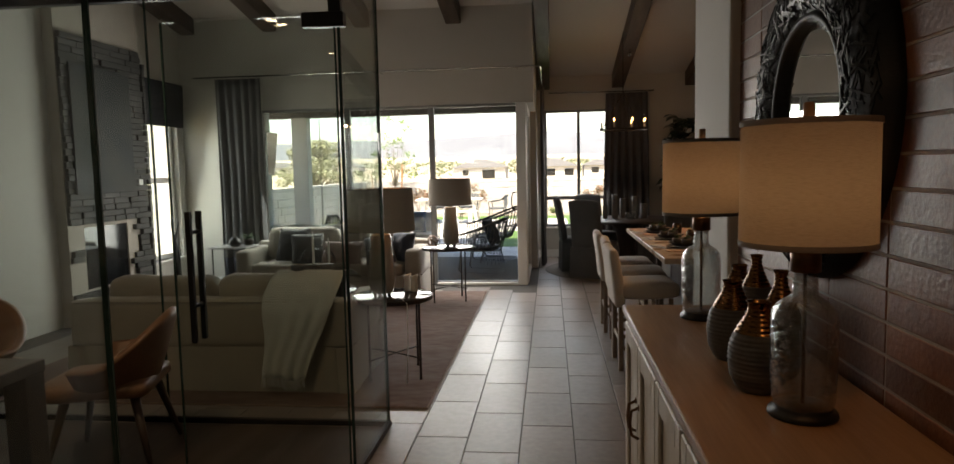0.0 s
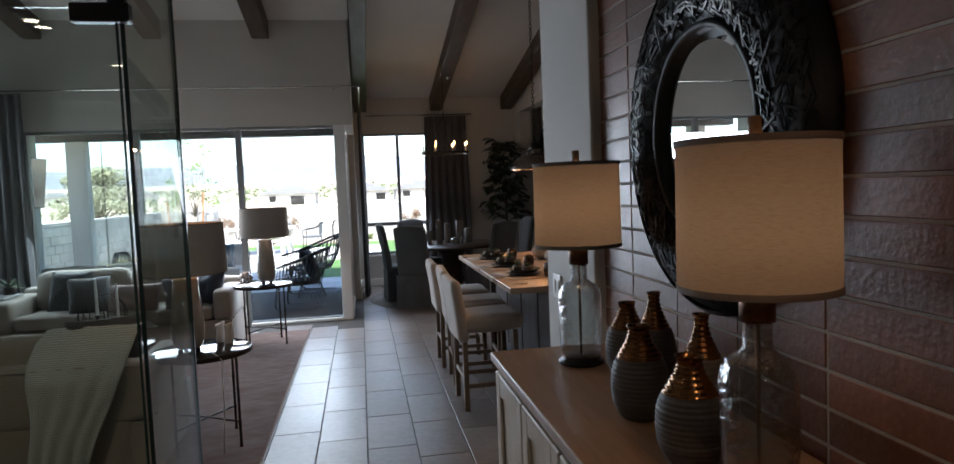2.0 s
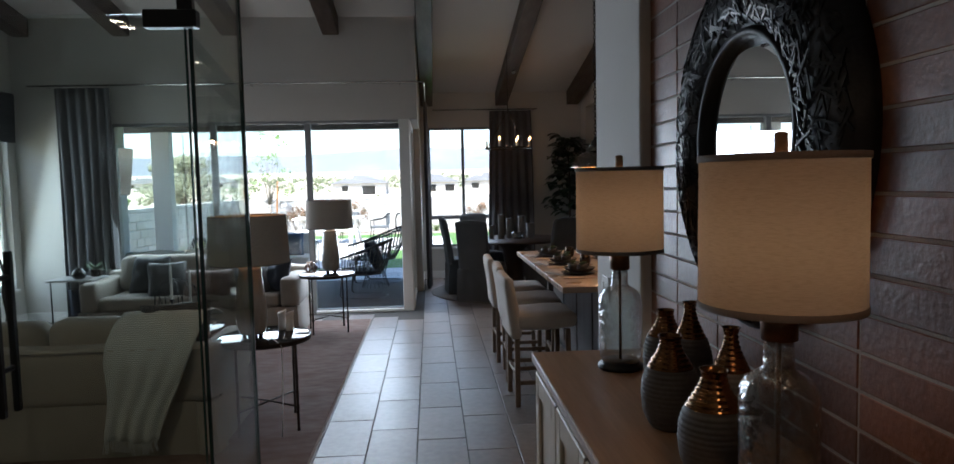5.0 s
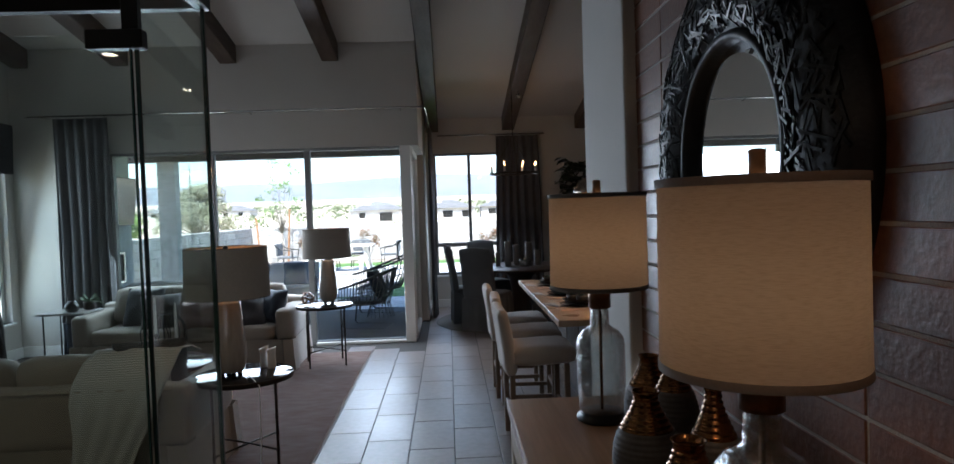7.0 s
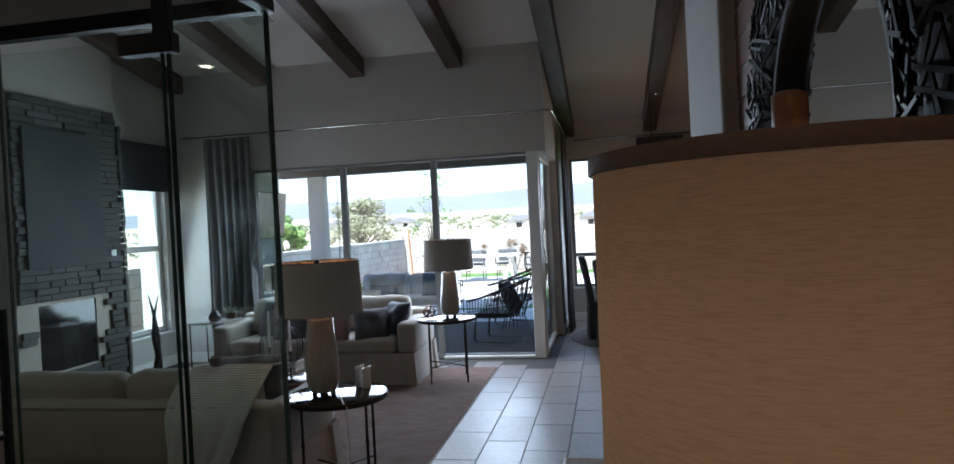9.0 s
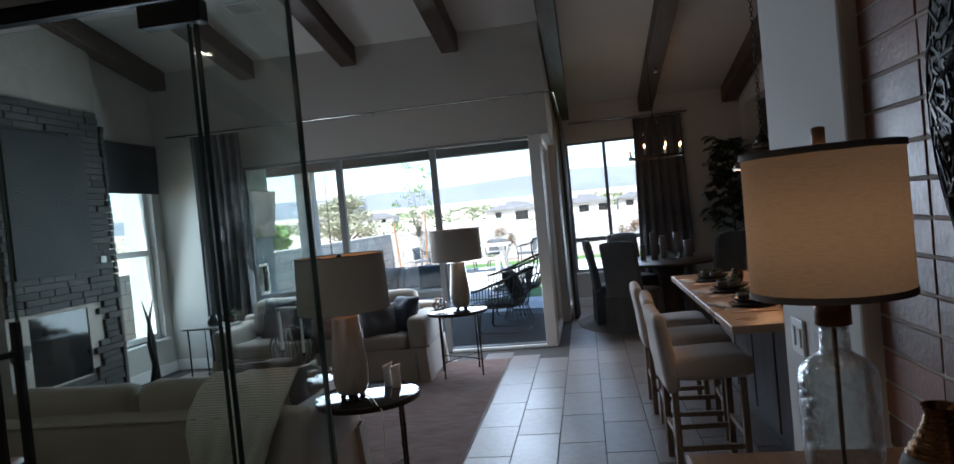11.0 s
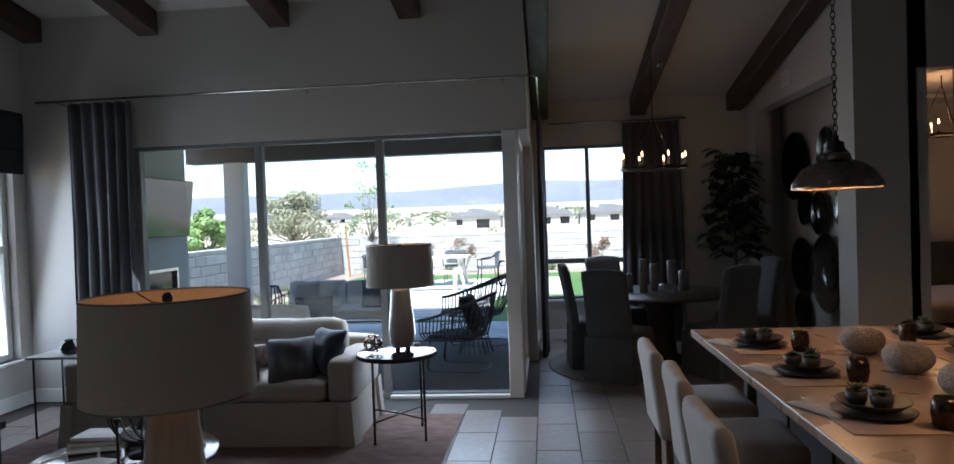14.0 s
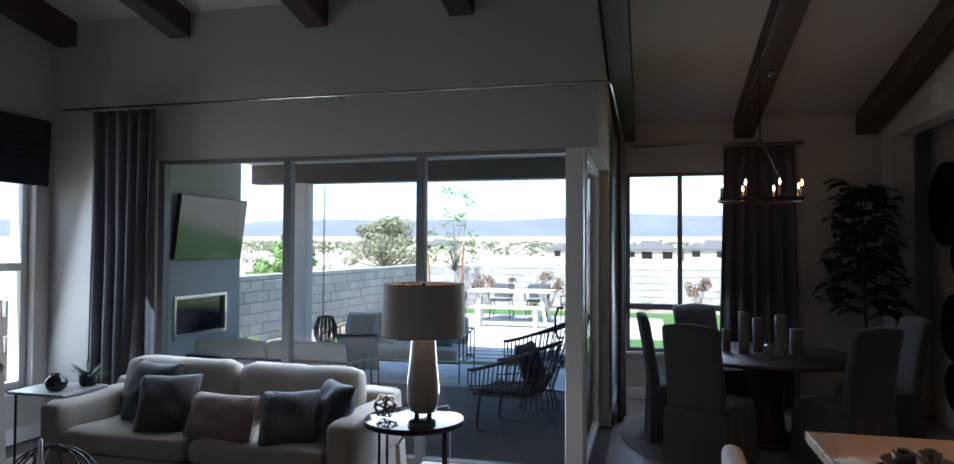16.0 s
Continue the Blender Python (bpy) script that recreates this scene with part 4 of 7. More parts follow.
def throw_blanket():
    t = thing("throw_blanket", pose(-1.27, 5.225, 0), "pale striped woven throw draped over sofa back", "blanket")
    m = mat("striped_throw", (0.50, 0.51, 0.49), (0.60, 0.60, 0.57), 0.95, fine=240, coarse=10, bump=0.6, depth=0.004, sheen=0.2)
    n, l = m.node_tree.nodes, m.node_tree.links
    tint = n["Principled BSDF"].inputs["Base Color"]
    plain = tint.links[0].from_socket
    band = n.new("ShaderNodeTexWave")
    band.bands_direction = "Z"
    band.inputs["Scale"].default_value, band.inputs["Distortion"].default_value = 30, 0.8
    tc = n.new("ShaderNodeTexCoord")
    l.new(tc.outputs["Object"], band.inputs["Vector"])
    step = n.new("ShaderNodeMapRange")
    step.inputs["From Min"].default_value, step.inputs["From Max"].default_value = 0.55, 0.8
    l.new(band.outputs["Fac"], step.inputs["Value"])
    weave = n.new("ShaderNodeMix")
    weave.data_type = "RGBA"
    weave.inputs[7].default_value = (0.34, 0.35, 0.34, 1)
    l.new(step.outputs[0], weave.inputs[0])
    l.new(plain, weave.inputs[6])
    l.new(weave.outputs[2], tint)
    bm = bmesh.new()
    nu, nv = 26, 34
    path = [(0.52, 0.78), (0.40, 0.835), (0.27, 0.845), (0.15, 0.79), (0.045, 0.705), (-0.018, 0.60), (-0.03, 0.40), (-0.04, 0.13)]
    seg = [0]
    for a, b in zip(path, path[1:]):
        seg.append(seg[-1] + math.hypot(a[0] - b[0], a[1] - b[1]))
    rows = []
    for j in range(nv + 1):
        s = seg[-1] * j / nv
        k = max(i for i in range(len(seg)) if seg[i] <= s + 1e-9)
        k = min(k, len(path) - 2)
        f = (s - seg[k]) / (seg[k + 1] - seg[k])
        y, z = path[k][0] + (path[k + 1][0] - path[k][0]) * f, path[k][1] + (path[k + 1][1] - path[k][1]) * f
        hang = max(0.0, (s - seg[3]) / (seg[-1] - seg[3]))
        row = []
        for i in range(nu + 1):
            u = i / nu
            x = -0.23 + 0.53 * u * (1 - 0.42 * hang ** 1.3) + 0.012 * math.sin(j * 0.3 + 2 * u)
            fold = 0.03 * math.sin(u * 13 + 0.6 * math.sin(j * 0.25)) * (0.15 + hang) + 0.012 * noise.noise(Vector((u * 5, j * 0.2, 1)))
            row.append(bm.verts.new((x, y - abs(fold) - 0.006, z + (0.012 * noise.noise(Vector((u * 4, j * 0.3, 7))) if hang < 0.1 else 0) + 0.015 * math.sin(u * 7) * hang)))
        rows.append(row)
    for a, b in zip(rows, rows[1:]):
        for i in range(nu):
            bm.faces.new((a[i], a[i + 1], b[i + 1], b[i]))
    ends = [v.co.copy() for v in rows[-1]]
    bmesh.ops.recalc_face_normals(bm, faces=list(bm.faces))
    bmesh.ops.solidify(bm, geom=list(bm.faces), thickness=0.006)
    part("cloth", bm, m, t, "", True)
    bm = bmesh.new()
    rnd = random.Random(2)
    for a, b in zip(ends, ends[1:]):
        for f in (0.2, 0.7):
            p = a.lerp(b, f)
            add_tube(bm, [p, p + Vector((rnd.uniform(-0.008, 0.008), -0.004, -0.03)), p + Vector((rnd.uniform(-0.015, 0.015), -0.004, -0.065))], 0.0025, 4)
    tagged(part("fringe", bm, m, t, "knotted fringe"), kind="stuff")


throw_blanket()

PILLOWS = (
    ("charcoal velvet pillow leaning on sofa", (0.012, 0.0125, 0.014), (-2.66, 8.80, 0.665), 0.44, -12, -70, 60, 0),
    ("grey chevron knit pillow on sofa", (0.05, 0.047, 0.044), (-2.42, 8.66, 0.635), 0.40, 22, -66, 110, 26),
    ("pale pink fringed pillow on sofa", (0.27, 0.19, 0.165), (-1.98, 8.60, 0.585), 0.37, -4, -64, 90, 14),
    ("grey zigzag woven pillow on sofa", (0.065, 0.066, 0.072), (-1.51, 8.62, 0.60), 0.37, 24, -66, 120, 26),
    ("slate blue pillow leaning on sofa arm", (0.026, 0.034, 0.052), (-1.28, 8.74, 0.645), 0.37, -38, -68, 60, 0),
)
for i, (label, c, p, size, rz, rx, fine, wv) in enumerate(PILLOWS):
    m = mat("pillow_cloth_%d" % i, c, tuple(k * 0.72 for k in c), 0.95, fine=fine * 3, coarse=6, bump=0.6, depth=0.004, wave=wv, sheen=0.2)
    w = size * (1.38 if i == 2 else 1.0)
    t = thing("pillow", pose(*p, -rx, 0, rz), label, "pillow", "sofa pillows")
    part("cover", cushion(w, size * (0.86 if i == 2 else 1), 0.17, 0.5, 14, i * 3.1), m, t, "", True)
    if i == 2:
        bm = bmesh.new()
        for s in (-1, 1):
            for k in range(26):
                y = -0.17 + k * 0.0136
                add_tube(bm, [(s * w * 0.47, y, 0), (s * (w * 0.47 + 0.03), y + 0.003, -0.006)], 0.003, 4)
        tagged(part("fringe", bm, m, t, "short cotton fringe"), kind="stuff")
# one pillow on the near sofa
t = thing("pillow", pose(-1.22, 5.62, 0.70, 64, 0, 200), "dark grey pillow on the near sofa", "pillow", "sofa pillows")
part("cover", cushion(0.42, 0.42, 0.16, 0.5, 14, 9), MATS["pillow_cloth_3"], t, "", True)


def side_table(x, y, h, label):
    t = thing("side_table", pose(x, y, 0), label, "side table", "round side tables")
    part("tabletop", lathe([(0.001, h - 0.012), (0.292, h - 0.012), (0.297, h - 0.008), (0.297, h - 0.002), (0.292, h), (0.001, h)], 64, caps=False), BLACK_GLASS, t, "glossy black glass top", True)
    part("rim", lathe([(0.280, h - 0.03), (0.300, h - 0.03), (0.302, h - 0.004), (0.298, h + 0.002), (0.2975, h - 0.012), (0.280, h - 0.0125)], 64, caps=False), IRON, t, "thin dark iron rim", True)
    for i in range(4):
        a = math.pi / 4 + i * math.pi / 2 + 0.25
        px, py = 0.262 * math.cos(a), 0.262 * math.sin(a)
        prof = [(0.011, 0), (0.013, 0.006), (0.009, 0.03), (0.0085, 0.15), (0.013, 0.165), (0.0085, 0.18), (0.0085, 0.36), (0.012, 0.372), (0.0085, 0.384), (0.008, h - 0.031)]
        part("leg", lathe(prof, 12, (px, py, 0)), IRON, t, "slim bamboo-jointed iron leg", True)
    for i in range(2):
        a = math.pi / 4 + i * math.pi / 2 + 0.25
        c, s = 0.256 * math.cos(a), 0.256 * math.sin(a)
        part("stretcher", tube([(c, s, 0.17), (0, 0, 0.172 + 0.006 * i), (-c, -s, 0.17)], 0.006, 8), IRON, t, "", True)
    return t


side_table(-0.685, 5.70, 0.622, "round black glass side table on slim iron legs")
side_table(-0.715, 8.69, 0.648, "round black glass side table on slim iron legs")


def ceramic_lamp(x, y, z, rz, lit):
    t = thing("ceramic_lamp", pose(x, y, z, 0, 0, rz), "tall taupe ceramic lamp with wide linen drum shade", "lamp", "living room lamps")
    for i in range(4):
        a = i * math.pi / 2 + 0.6
        part("foot", lathe([(0.012, 0), (0.016, 0.004), (0.016, 0.016), (0.011, 0.026)], 12, (0.055 * math.cos(a), 0.055 * math.sin(a), 0)), BLACK, t, "small dark ball foot", True)
    prof = [(0.070, 0.026), (0.082, 0.034), (0.094, 0.07), (0.101, 0.12), (0.1005, 0.17), (0.094, 0.24), (0.086, 0.32), (0.079, 0.40), (0.076, 0.45), (0.074, 0.465), (0.055, 0.472), (0.02, 0.474)]
    part("body", lathe(prof, 40), CERAMIC, t, "glazed taupe ceramic with drips", True)
    part("neck", lathe([(0.05, 0.4745), (0.05, 0.482), (0.014, 0.483), (0.014, 0.56), (0.008, 0.562)], 20), CHROME, t, "", True)
    s = part("shade", lathe([(0.258, 0.492), (0.247, 0.805)], 72, caps=False), LAMP_SHADE, t, "wide off-white linen drum shade", True)
    part("lining", lathe([(0.2555, 0.493), (0.2445, 0.804)], 72, caps=False), RUST if lit else LAMP_SHADE, s, "warm rust lining" if lit else "", True)
    for zz, r in ((0.491, 0.2585), (0.800, 0.2475)):
        part("shade_band", lathe([(r, zz), (r, zz + 0.006), (r - 0.004, zz + 0.006), (r - 0.004, zz), (r, zz)], 72, caps=False), SHADE_TRIM, s, "dark thin band", True)
    for a in (0.4, 0.4 + 2.094, 0.4 + 4.189):
        part("spider_arm", tube([(0, 0, 0.775), (0.12 * math.cos(a), 0.12 * math.sin(a), 0.775), (0.243 * math.cos(a), 0.243 * math.sin(a), 0.798)], 0.003, 6), BRONZE, t, "brass spider arm", True)
    part("harp", tube([(0.02, 0, 0.50), (0.055, 0, 0.58), (0.06, 0, 0.68), (0.03, 0, 0.76), (0, 0, 0.775), (-0.03, 0, 0.76), (-0.06, 0, 0.68), (-0.055, 0, 0.58), (-0.02, 0, 0.50)], 0.003, 6), BRONZE, t, "", True)
    part("finial", lathe([(0.004, 0.775), (0.012, 0.779), (0.017, 0.79), (0.016, 0.803), (0.009, 0.812), (0.001, 0.814)], 16, caps=False), BLACK, t, "black ball finial", True)
    if lit:
        part("bulb", lathe([(0.004, 0.565), (0.014, 0.57), (0.016, 0.59), (0.028, 0.62), (0.03, 0.645), (0.02, 0.67), (0.002, 0.678)], 16, caps=False), BULB_GLOW, t, "glowing bulb", True).visible_shadow = False
    part("cord", tube([(0.05, -0.02, 0.03), (0.14, -0.08, 0.006), (0.2, -0.2, 0.006), (0.235, -0.225, -0.02), (0.235, -0.23, -0.3), (0.21, -0.2, -0.612)], 0.003, 6), WHITE_CER, t, "thin pale flex", True)
    return t


ceramic_lamp(-0.755, 5.66, 0.6225, 0, True)
ceramic_lamp(-0.68, 8.75, 0.6485, 120, True)

for i, (x, y, r) in enumerate(((-0.605, 5.87, 10), (-0.545, 5.83, -15))):
    t = thing("ceramic_bud_vase", pose(x, y, 0.6225, 0, 0, r), "small white ceramic pillar vase with tilted rim on table", "vase", "white bud vases")
    bm = lathe([(0.026, 0), (0.028, 0.004), (0.026, 0.05), (0.025, 0.09), (0.029, 0.115), (0.031, 0.128), (0.026, 0.130), (0.02, 0.10)], 24, caps=False)
    for v in bm.verts:
        if v.co.z > 0.11:
            v.co.z += v.co.x * 0.35
    bmesh.ops.contextual_create(bm, geom=[v for v in bm.verts if v.co.z < 1e-4])
    part("body", bm, WHITE_CER, t, "", True)


def facet_ball(x, y, z, r):
    t = thing("metal_sphere", pose(x, y, z + r * 0.93), "open faceted bronze sphere ornament on side table", "ornament")
    bm = bmesh.new()
    bmesh.ops.create_icosphere(bm, subdivisions=1, radius=r)
    bmesh.ops.rotate(bm, verts=list(bm.verts), cent=(0, 0, 0), matrix=Matrix.Rotation(0.4, 3, "X") @ Matrix.Rotation(0.3, 3, "Y"))
    faces = list(bm.faces)
    r2 = bmesh.ops.inset_individual(bm, faces=faces, thickness=r * 0.17, depth=0)
    bmesh.ops.delete(bm, geom=faces, context="FACES_ONLY")
    bmesh.ops.solidify(bm, geom=list(bm.faces), thickness=0.004)
    part("frame", bm, BRONZE, t)
    return t


facet_ball(-0.88, 8.63, 0.6485, 0.08)

# coffee table with tray, ring sculpture and candlesticks
CX, CY = -1.85, 7.05
t = thing("coffee_table", pose(CX, CY, 0.012), "round dark polished wooden coffee table on drum base", "coffee table")
part("tabletop", lathe([(0.001, 0.385), (0.47, 0.385), (0.48, 0.392), (0.48, 0.408), (0.474, 0.413), (0.001, 0.413)], 64, caps=False), COFFEE, t, "dark polished wooden top", True)
part("drum", lathe([(0.30, 0), (0.31, 0.01), (0.27, 0.19), (0.31, 0.37), (0.31, 0.384)], 48), DARK_WOOD, t, "dark waisted base", True)
t = thing("octagon_tray", pose(CX - 0.08, CY - 0.22, 0.4255, 0, 0, 12), "pale octagonal openwork tray on coffee table", "tray")
part("bottom", lathe([(0.001, 0), (0.19, 0), (0.19, 0.008), (0.001, 0.008)], 8, caps=False), WHITE_CER, t)
for k in range(8):
    a0, a1 = k * math.pi / 4, (k + 1) * math.pi / 4
    part("rim_bar", tube([(0.2 * math.cos(a0), 0.2 * math.sin(a0), 0.055), (0.2 * math.cos(a1), 0.2 * math.sin(a1), 0.055)], 0.008, 6), WHITE_CER, t)
    part("rim_post", tube([(0.19 * math.cos(a0), 0.19 * math.sin(a0), 0.004), (0.2 * math.cos(a0), 0.2 * math.sin(a0), 0.055)], 0.007, 6), WHITE_CER, t)
t = thing("planter_box", pose(CX + 0.02, CY + 0.24, 0.4255, 0, 0, -8), "low white ceramic planter box filled with small succulents", "planter")
bm = box(-0.15, -0.07, 0, 0.15, 0.07, 0.012, 0.003, 1)
for b in ((-0.15, -0.07, 0.0125, 0.15, -0.058, 0.085), (-0.15, 0.058, 0.0125, 0.15, 0.07, 0.085), (-0.15, -0.0578, 0.0125, -0.138, 0.0578, 0.085), (0.138, -0.0578, 0.0125, 0.15, 0.0578, 0.085)):
    add_box(bm, *b, 0.003, 1)
part("box", bm, WHITE_CER, t)
part("soil", box(-0.137, -0.057, 0.0125, 0.137, 0.057, 0.066), BLACK, t, "dark potting soil")
bm = bmesh.new()
rnd = random.Random(31)
for k in range(11):
    at = Vector((-0.12 + 0.024 * k, 0.03 * math.sin(k * 2.1), 0.064))
    for q in range(14):
        u = q * 2.4 + k
        blade(bm, at, (math.cos(u), math.sin(u), 0.4 + 1.2 * rnd.random()), rnd.uniform(0.03, 0.055), 0.009, -0.2, 0.5, 3)
part("leaves", bm, LEAF_GREEN, t, "fleshy green succulent leaves", True)
t = thing("bead_garland", pose(CX + 0.30, CY + 0.10, 0.4255) @ Matrix.Scale(0.75, 4), "string of pale wooden beads lying on coffee table", "ornament")
for k in range(22):
    u = k / 21
    part("bead", lathe([(0.001, 0), (0.008, 0.002), (0.0115, 0.0115), (0.008, 0.021), (0.001, 0.023)], 12, (0.17 * math.cos(u * 4.6) * (0.6 + 0.4 * u), 0.12 * math.sin(u * 4.6) + 0.02 * math.sin(u * 15), 0), caps=False), WOOD_BEAD, t, "", True)
t = thing("ring_sculpture", pose(-1.76, 7.08, 0.425), "black wire rings sculpture on a slim stand", "sculpture")
part("base", lathe([(0.07, 0), (0.07, 0.012), (0.012, 0.016), (0.008, 0.06)], 24), BLACK, t, "", True)
for k in range(7):
    m = Matrix.Translation((0, 0, 0.24)) @ Matrix.Rotation(k * 0.42, 4, "Z") @ Matrix.Rotation(radians(80 + 5 * (k % 3)), 4, "X")
    part("ring", tube([m @ Vector(p) for p in circle(0.012 * k, 0, 0, 0.18 - 0.004 * k, 40)], 0.004, 6, True), BLACK, t, "", True)
for x, y, h in ((-1.66, 6.72, 0.30), (-1.56, 6.86, 0.24)):
    t = thing("candlestick", pose(x, y, 0.425), "slim dark candlestick with tall white taper candle", "candlestick", "candlesticks")
    part("stem", lathe([(0.042, 0), (0.042, 0.008), (0.008, 0.016), (0.006, h - 0.03), (0.016, h - 0.012), (0.016, h)], 20), BLACK, t, "", True)
    part("taper", lathe([(0.011, h + 0.0005), (0.010, h + 0.2), (0.007, h + 0.275), (0.001, h + 0.285)], 16, caps=False), WHITE_CER, t, "white taper candle", True)
BOOKC = ((0.55, 0.5, 0.45), (0.36, 0.2, 0.16), (0.6, 0.58, 0.54))
for k, (w, d, h) in enumerate(((0.30, 0.22, 0.03), (0.27, 0.20, 0.026), (0.24, 0.18, 0.02))):
    t = thing("book", pose(CX - 0.24, CY + 0.16, 0.4255 + (0, 0.031, 0.058)[k], 0, 0, 20 - 9 * k), "cloth-bound book stacked on coffee table", "book", "coffee table books")
    c = mat("book_cloth_%d" % k, BOOKC[k], None, 0.8, fine=200, coarse=10, bump=0.2)
    part("cover", box(-w / 2, -d / 2, 0, w / 2, d / 2, h, 0.003, 1), c, t)
    part("page_block", box(-w / 2 + 0.004, -d / 2 - 0.0012, 0.004, w / 2 - 0.003, d / 2 - 0.01, h - 0.004), WHITE_CER, t)

# small corner table with jar and plant
t = thing("accent_table", pose(-3.42, 8.78, 0), "small grey-topped accent table with black wire legs", "side table")
part("tabletop", box(-0.24, -0.2, 0.645, 0.24, 0.2, 0.665, 0.004), mat("grey_top", (0.35, 0.34, 0.33), None, 0.35), t, "pale grey top")
for sx in (-1, 1):
    for sy in (-1, 1):
        part("leg", tube([(sx * 0.2, sy * 0.16, 0.644), (sx * 0.2, sy * 0.16, 0.0)], 0.008, 8), BLACK, t, "", True)
    part("foot_bar", tube([(sx * 0.2, -0.16, 0.012), (sx * 0.2, 0.16, 0.012)], 0.0075, 8), BLACK, t)
t = thing("jar", pose(-3.36, 8.70, 0.6655), "small round black jar with a neck on accent table", "jar")
part("body", lathe([(0.04, 0), (0.065, 0.02), (0.072, 0.055), (0.06, 0.085), (0.038, 0.10), (0.042, 0.115), (0.040, 0.116), (0.034, 0.10)], 28), BLACK_GLASS, t, "", True)
LEAF = mat("dark_leaf", (0.035, 0.075, 0.025), (0.02, 0.045, 0.016), 0.45, fine=40, coarse=6, bump=0.2, rand=0.2)


t = thing("potted_plant", pose(-3.28, 8.9, 0.6655), "small spiky green plant in a grey pot on table", "plant")
part("pot", lathe([(0.045, 0), (0.06, 0.02), (0.065, 0.08), (0.06, 0.085), (0.054, 0.07), (0.001, 0.068)], 24, caps=False), IRON, t, "", True)
bm = bmesh.new()
rnd = random.Random(5)
for k in range(26):
    a = k * 2.4
    e = 0.25 + 0.9 * rnd.random()
    blade(bm, (0.012 * math.cos(a), 0.012 * math.sin(a), 0.07), (math.cos(a), math.sin(a), e), rnd.uniform(0.11, 0.19), 0.010, 0.5)
part("leaves", bm, LEAF, t, "narrow spiky leaves", True)

# curtains and rod
for name, x0, x1, y, s, folds in (("curtain", -3.98, -3.34, 9.62, 1.0, 6),):
    t = thing(name, pose(0, y, 0), "long grey curtain with navy hem beside the slider", "curtain", "grey curtains")
    part("drape", cloth_drop(x0, x1, 0.42, 2.83, folds, 0.045, seed=s), CURTAIN, t, "", True)
    part("hem", cloth_drop(x0 - 0.004, x1 + 0.004, 0.01, 0.419, folds, 0.047, rows=4, seed=s), CURTAIN_HEM, t, "navy blue hem band", True)
t = thing("curtain", pose(0.40, 11.75, 0, 0, 0, 90), "long grey curtain gathered at the return wall", "curtain", "grey curtains")
part("drape", cloth_drop(-0.28, 0.32, 0.01, 2.83, 5, 0.04, seed=3.0), CURTAIN, t, "", True)
t = thing("curtain_rod", pose(0, 0, 2.86), "thin steel curtain rod bent round the corner", "curtain rod")
part("rod", tube([(-4.28, 9.62, 0), (0.30, 9.62, 0), (0.37, 9.635, 0), (0.40, 9.69, 0), (0.40, 12.1, 0)], 0.011, 10), CHROME, t, "", True)
for x in (-4.1, -1.7, 0.1):
    part("bracket", tube([(x, 9.62, 0), (x, 9.775, -0.01)], 0.008, 8), CHROME, t)

# roman shade
t = thing("roman_shade", pose(XW + 0.03, 9.20, 0), "dark folded roman shade at the window head", "blind")
bm = bmesh.new()
for k in range(5):
    add_box(bm, -0.022 - 0.006 * k + 0.03, -0.49, 2.20 + 0.1 * k, 0.035 + 0.004 * k, 0.49, 2.31 + 0.1 * k + (0.07 if k == 4 else 0), 0.012)
part("cloth", bm, mat("navy_shade", (0.018, 0.021, 0.028), None, 0.9, fine=300, coarse=5, bump=0.3), t)

# fireplace: stone breast, firebox and hanging dark panel
FX = -4.40
fp = thing("fireplace", pose(0, 0, 0), "dark stacked ledge-stone fireplace with black firebox", "fireplace")
bm = box(XW, 7.20, 0, FX - 0.03, 7.45, 4.4)
add_box(bm, XW, 8.20, 0, FX - 0.03, 8.62, 4.4)
add_box(bm, XW, 7.45, 1.02, FX - 0.03, 8.20, 4.4)
add_box(bm, XW, 7.45, 0, FX - 0.03, 8.20, 0.35)
part("breast", bm, MORTAR, fp, "dark mortar core")
part("firebox", box(XW + 0.005, 7.455, 0.352, XW + 0.05, 8.195, 1.018), BLACK, fp, "black steel firebox")
part("firebox_glass", box(FX - 0.05, 7.455, 0.352, FX - 0.04, 8.195, 1.018), BLACK_GLASS, fp, "dark fire glass")
t = thing("wall_art", pose(FX + 0.012, 7.80, 2.06), "large dark abstract panel over the fireplace", "picture")
part("panel", box(-0.005, -0.50, -0.68, 0.03, 0.50, 0.68, 0.004), mat("dark_art", (0.03, 0.033, 0.036), (0.06, 0.06, 0.055), 0.7, fine=4, coarse=1.1, bump=0.2, spec=0.2), t)
switch_plate(FX + 0.006, 8.46, 1.46, 0.075, 0.12, "white switch plate on the stone", 1, 180)
for k, (y, s) in enumerate(((8.80, 1), (8.91, -1))):
    t = thing("horn_sculpture", pose(-4.22, y, 0), "tall curved black horn sculpture on the floor", "sculpture", "horn sculptures")
    part("base", box(-0.05, -0.05, 0, 0.05, 0.05, 0.06, 0.005), BLACK, t)
    part("horn", tube([(0, 0, 0.05), (0.02, s * 0.05, 0.25), (0.0, s * 0.09, 0.5), (-0.01, s * 0.05, 0.75), (0.0, -s * 0.04, 0.98)], [0.03, 0.035, 0.028, 0.018, 0.004], 12), BLACK, t, "", True)

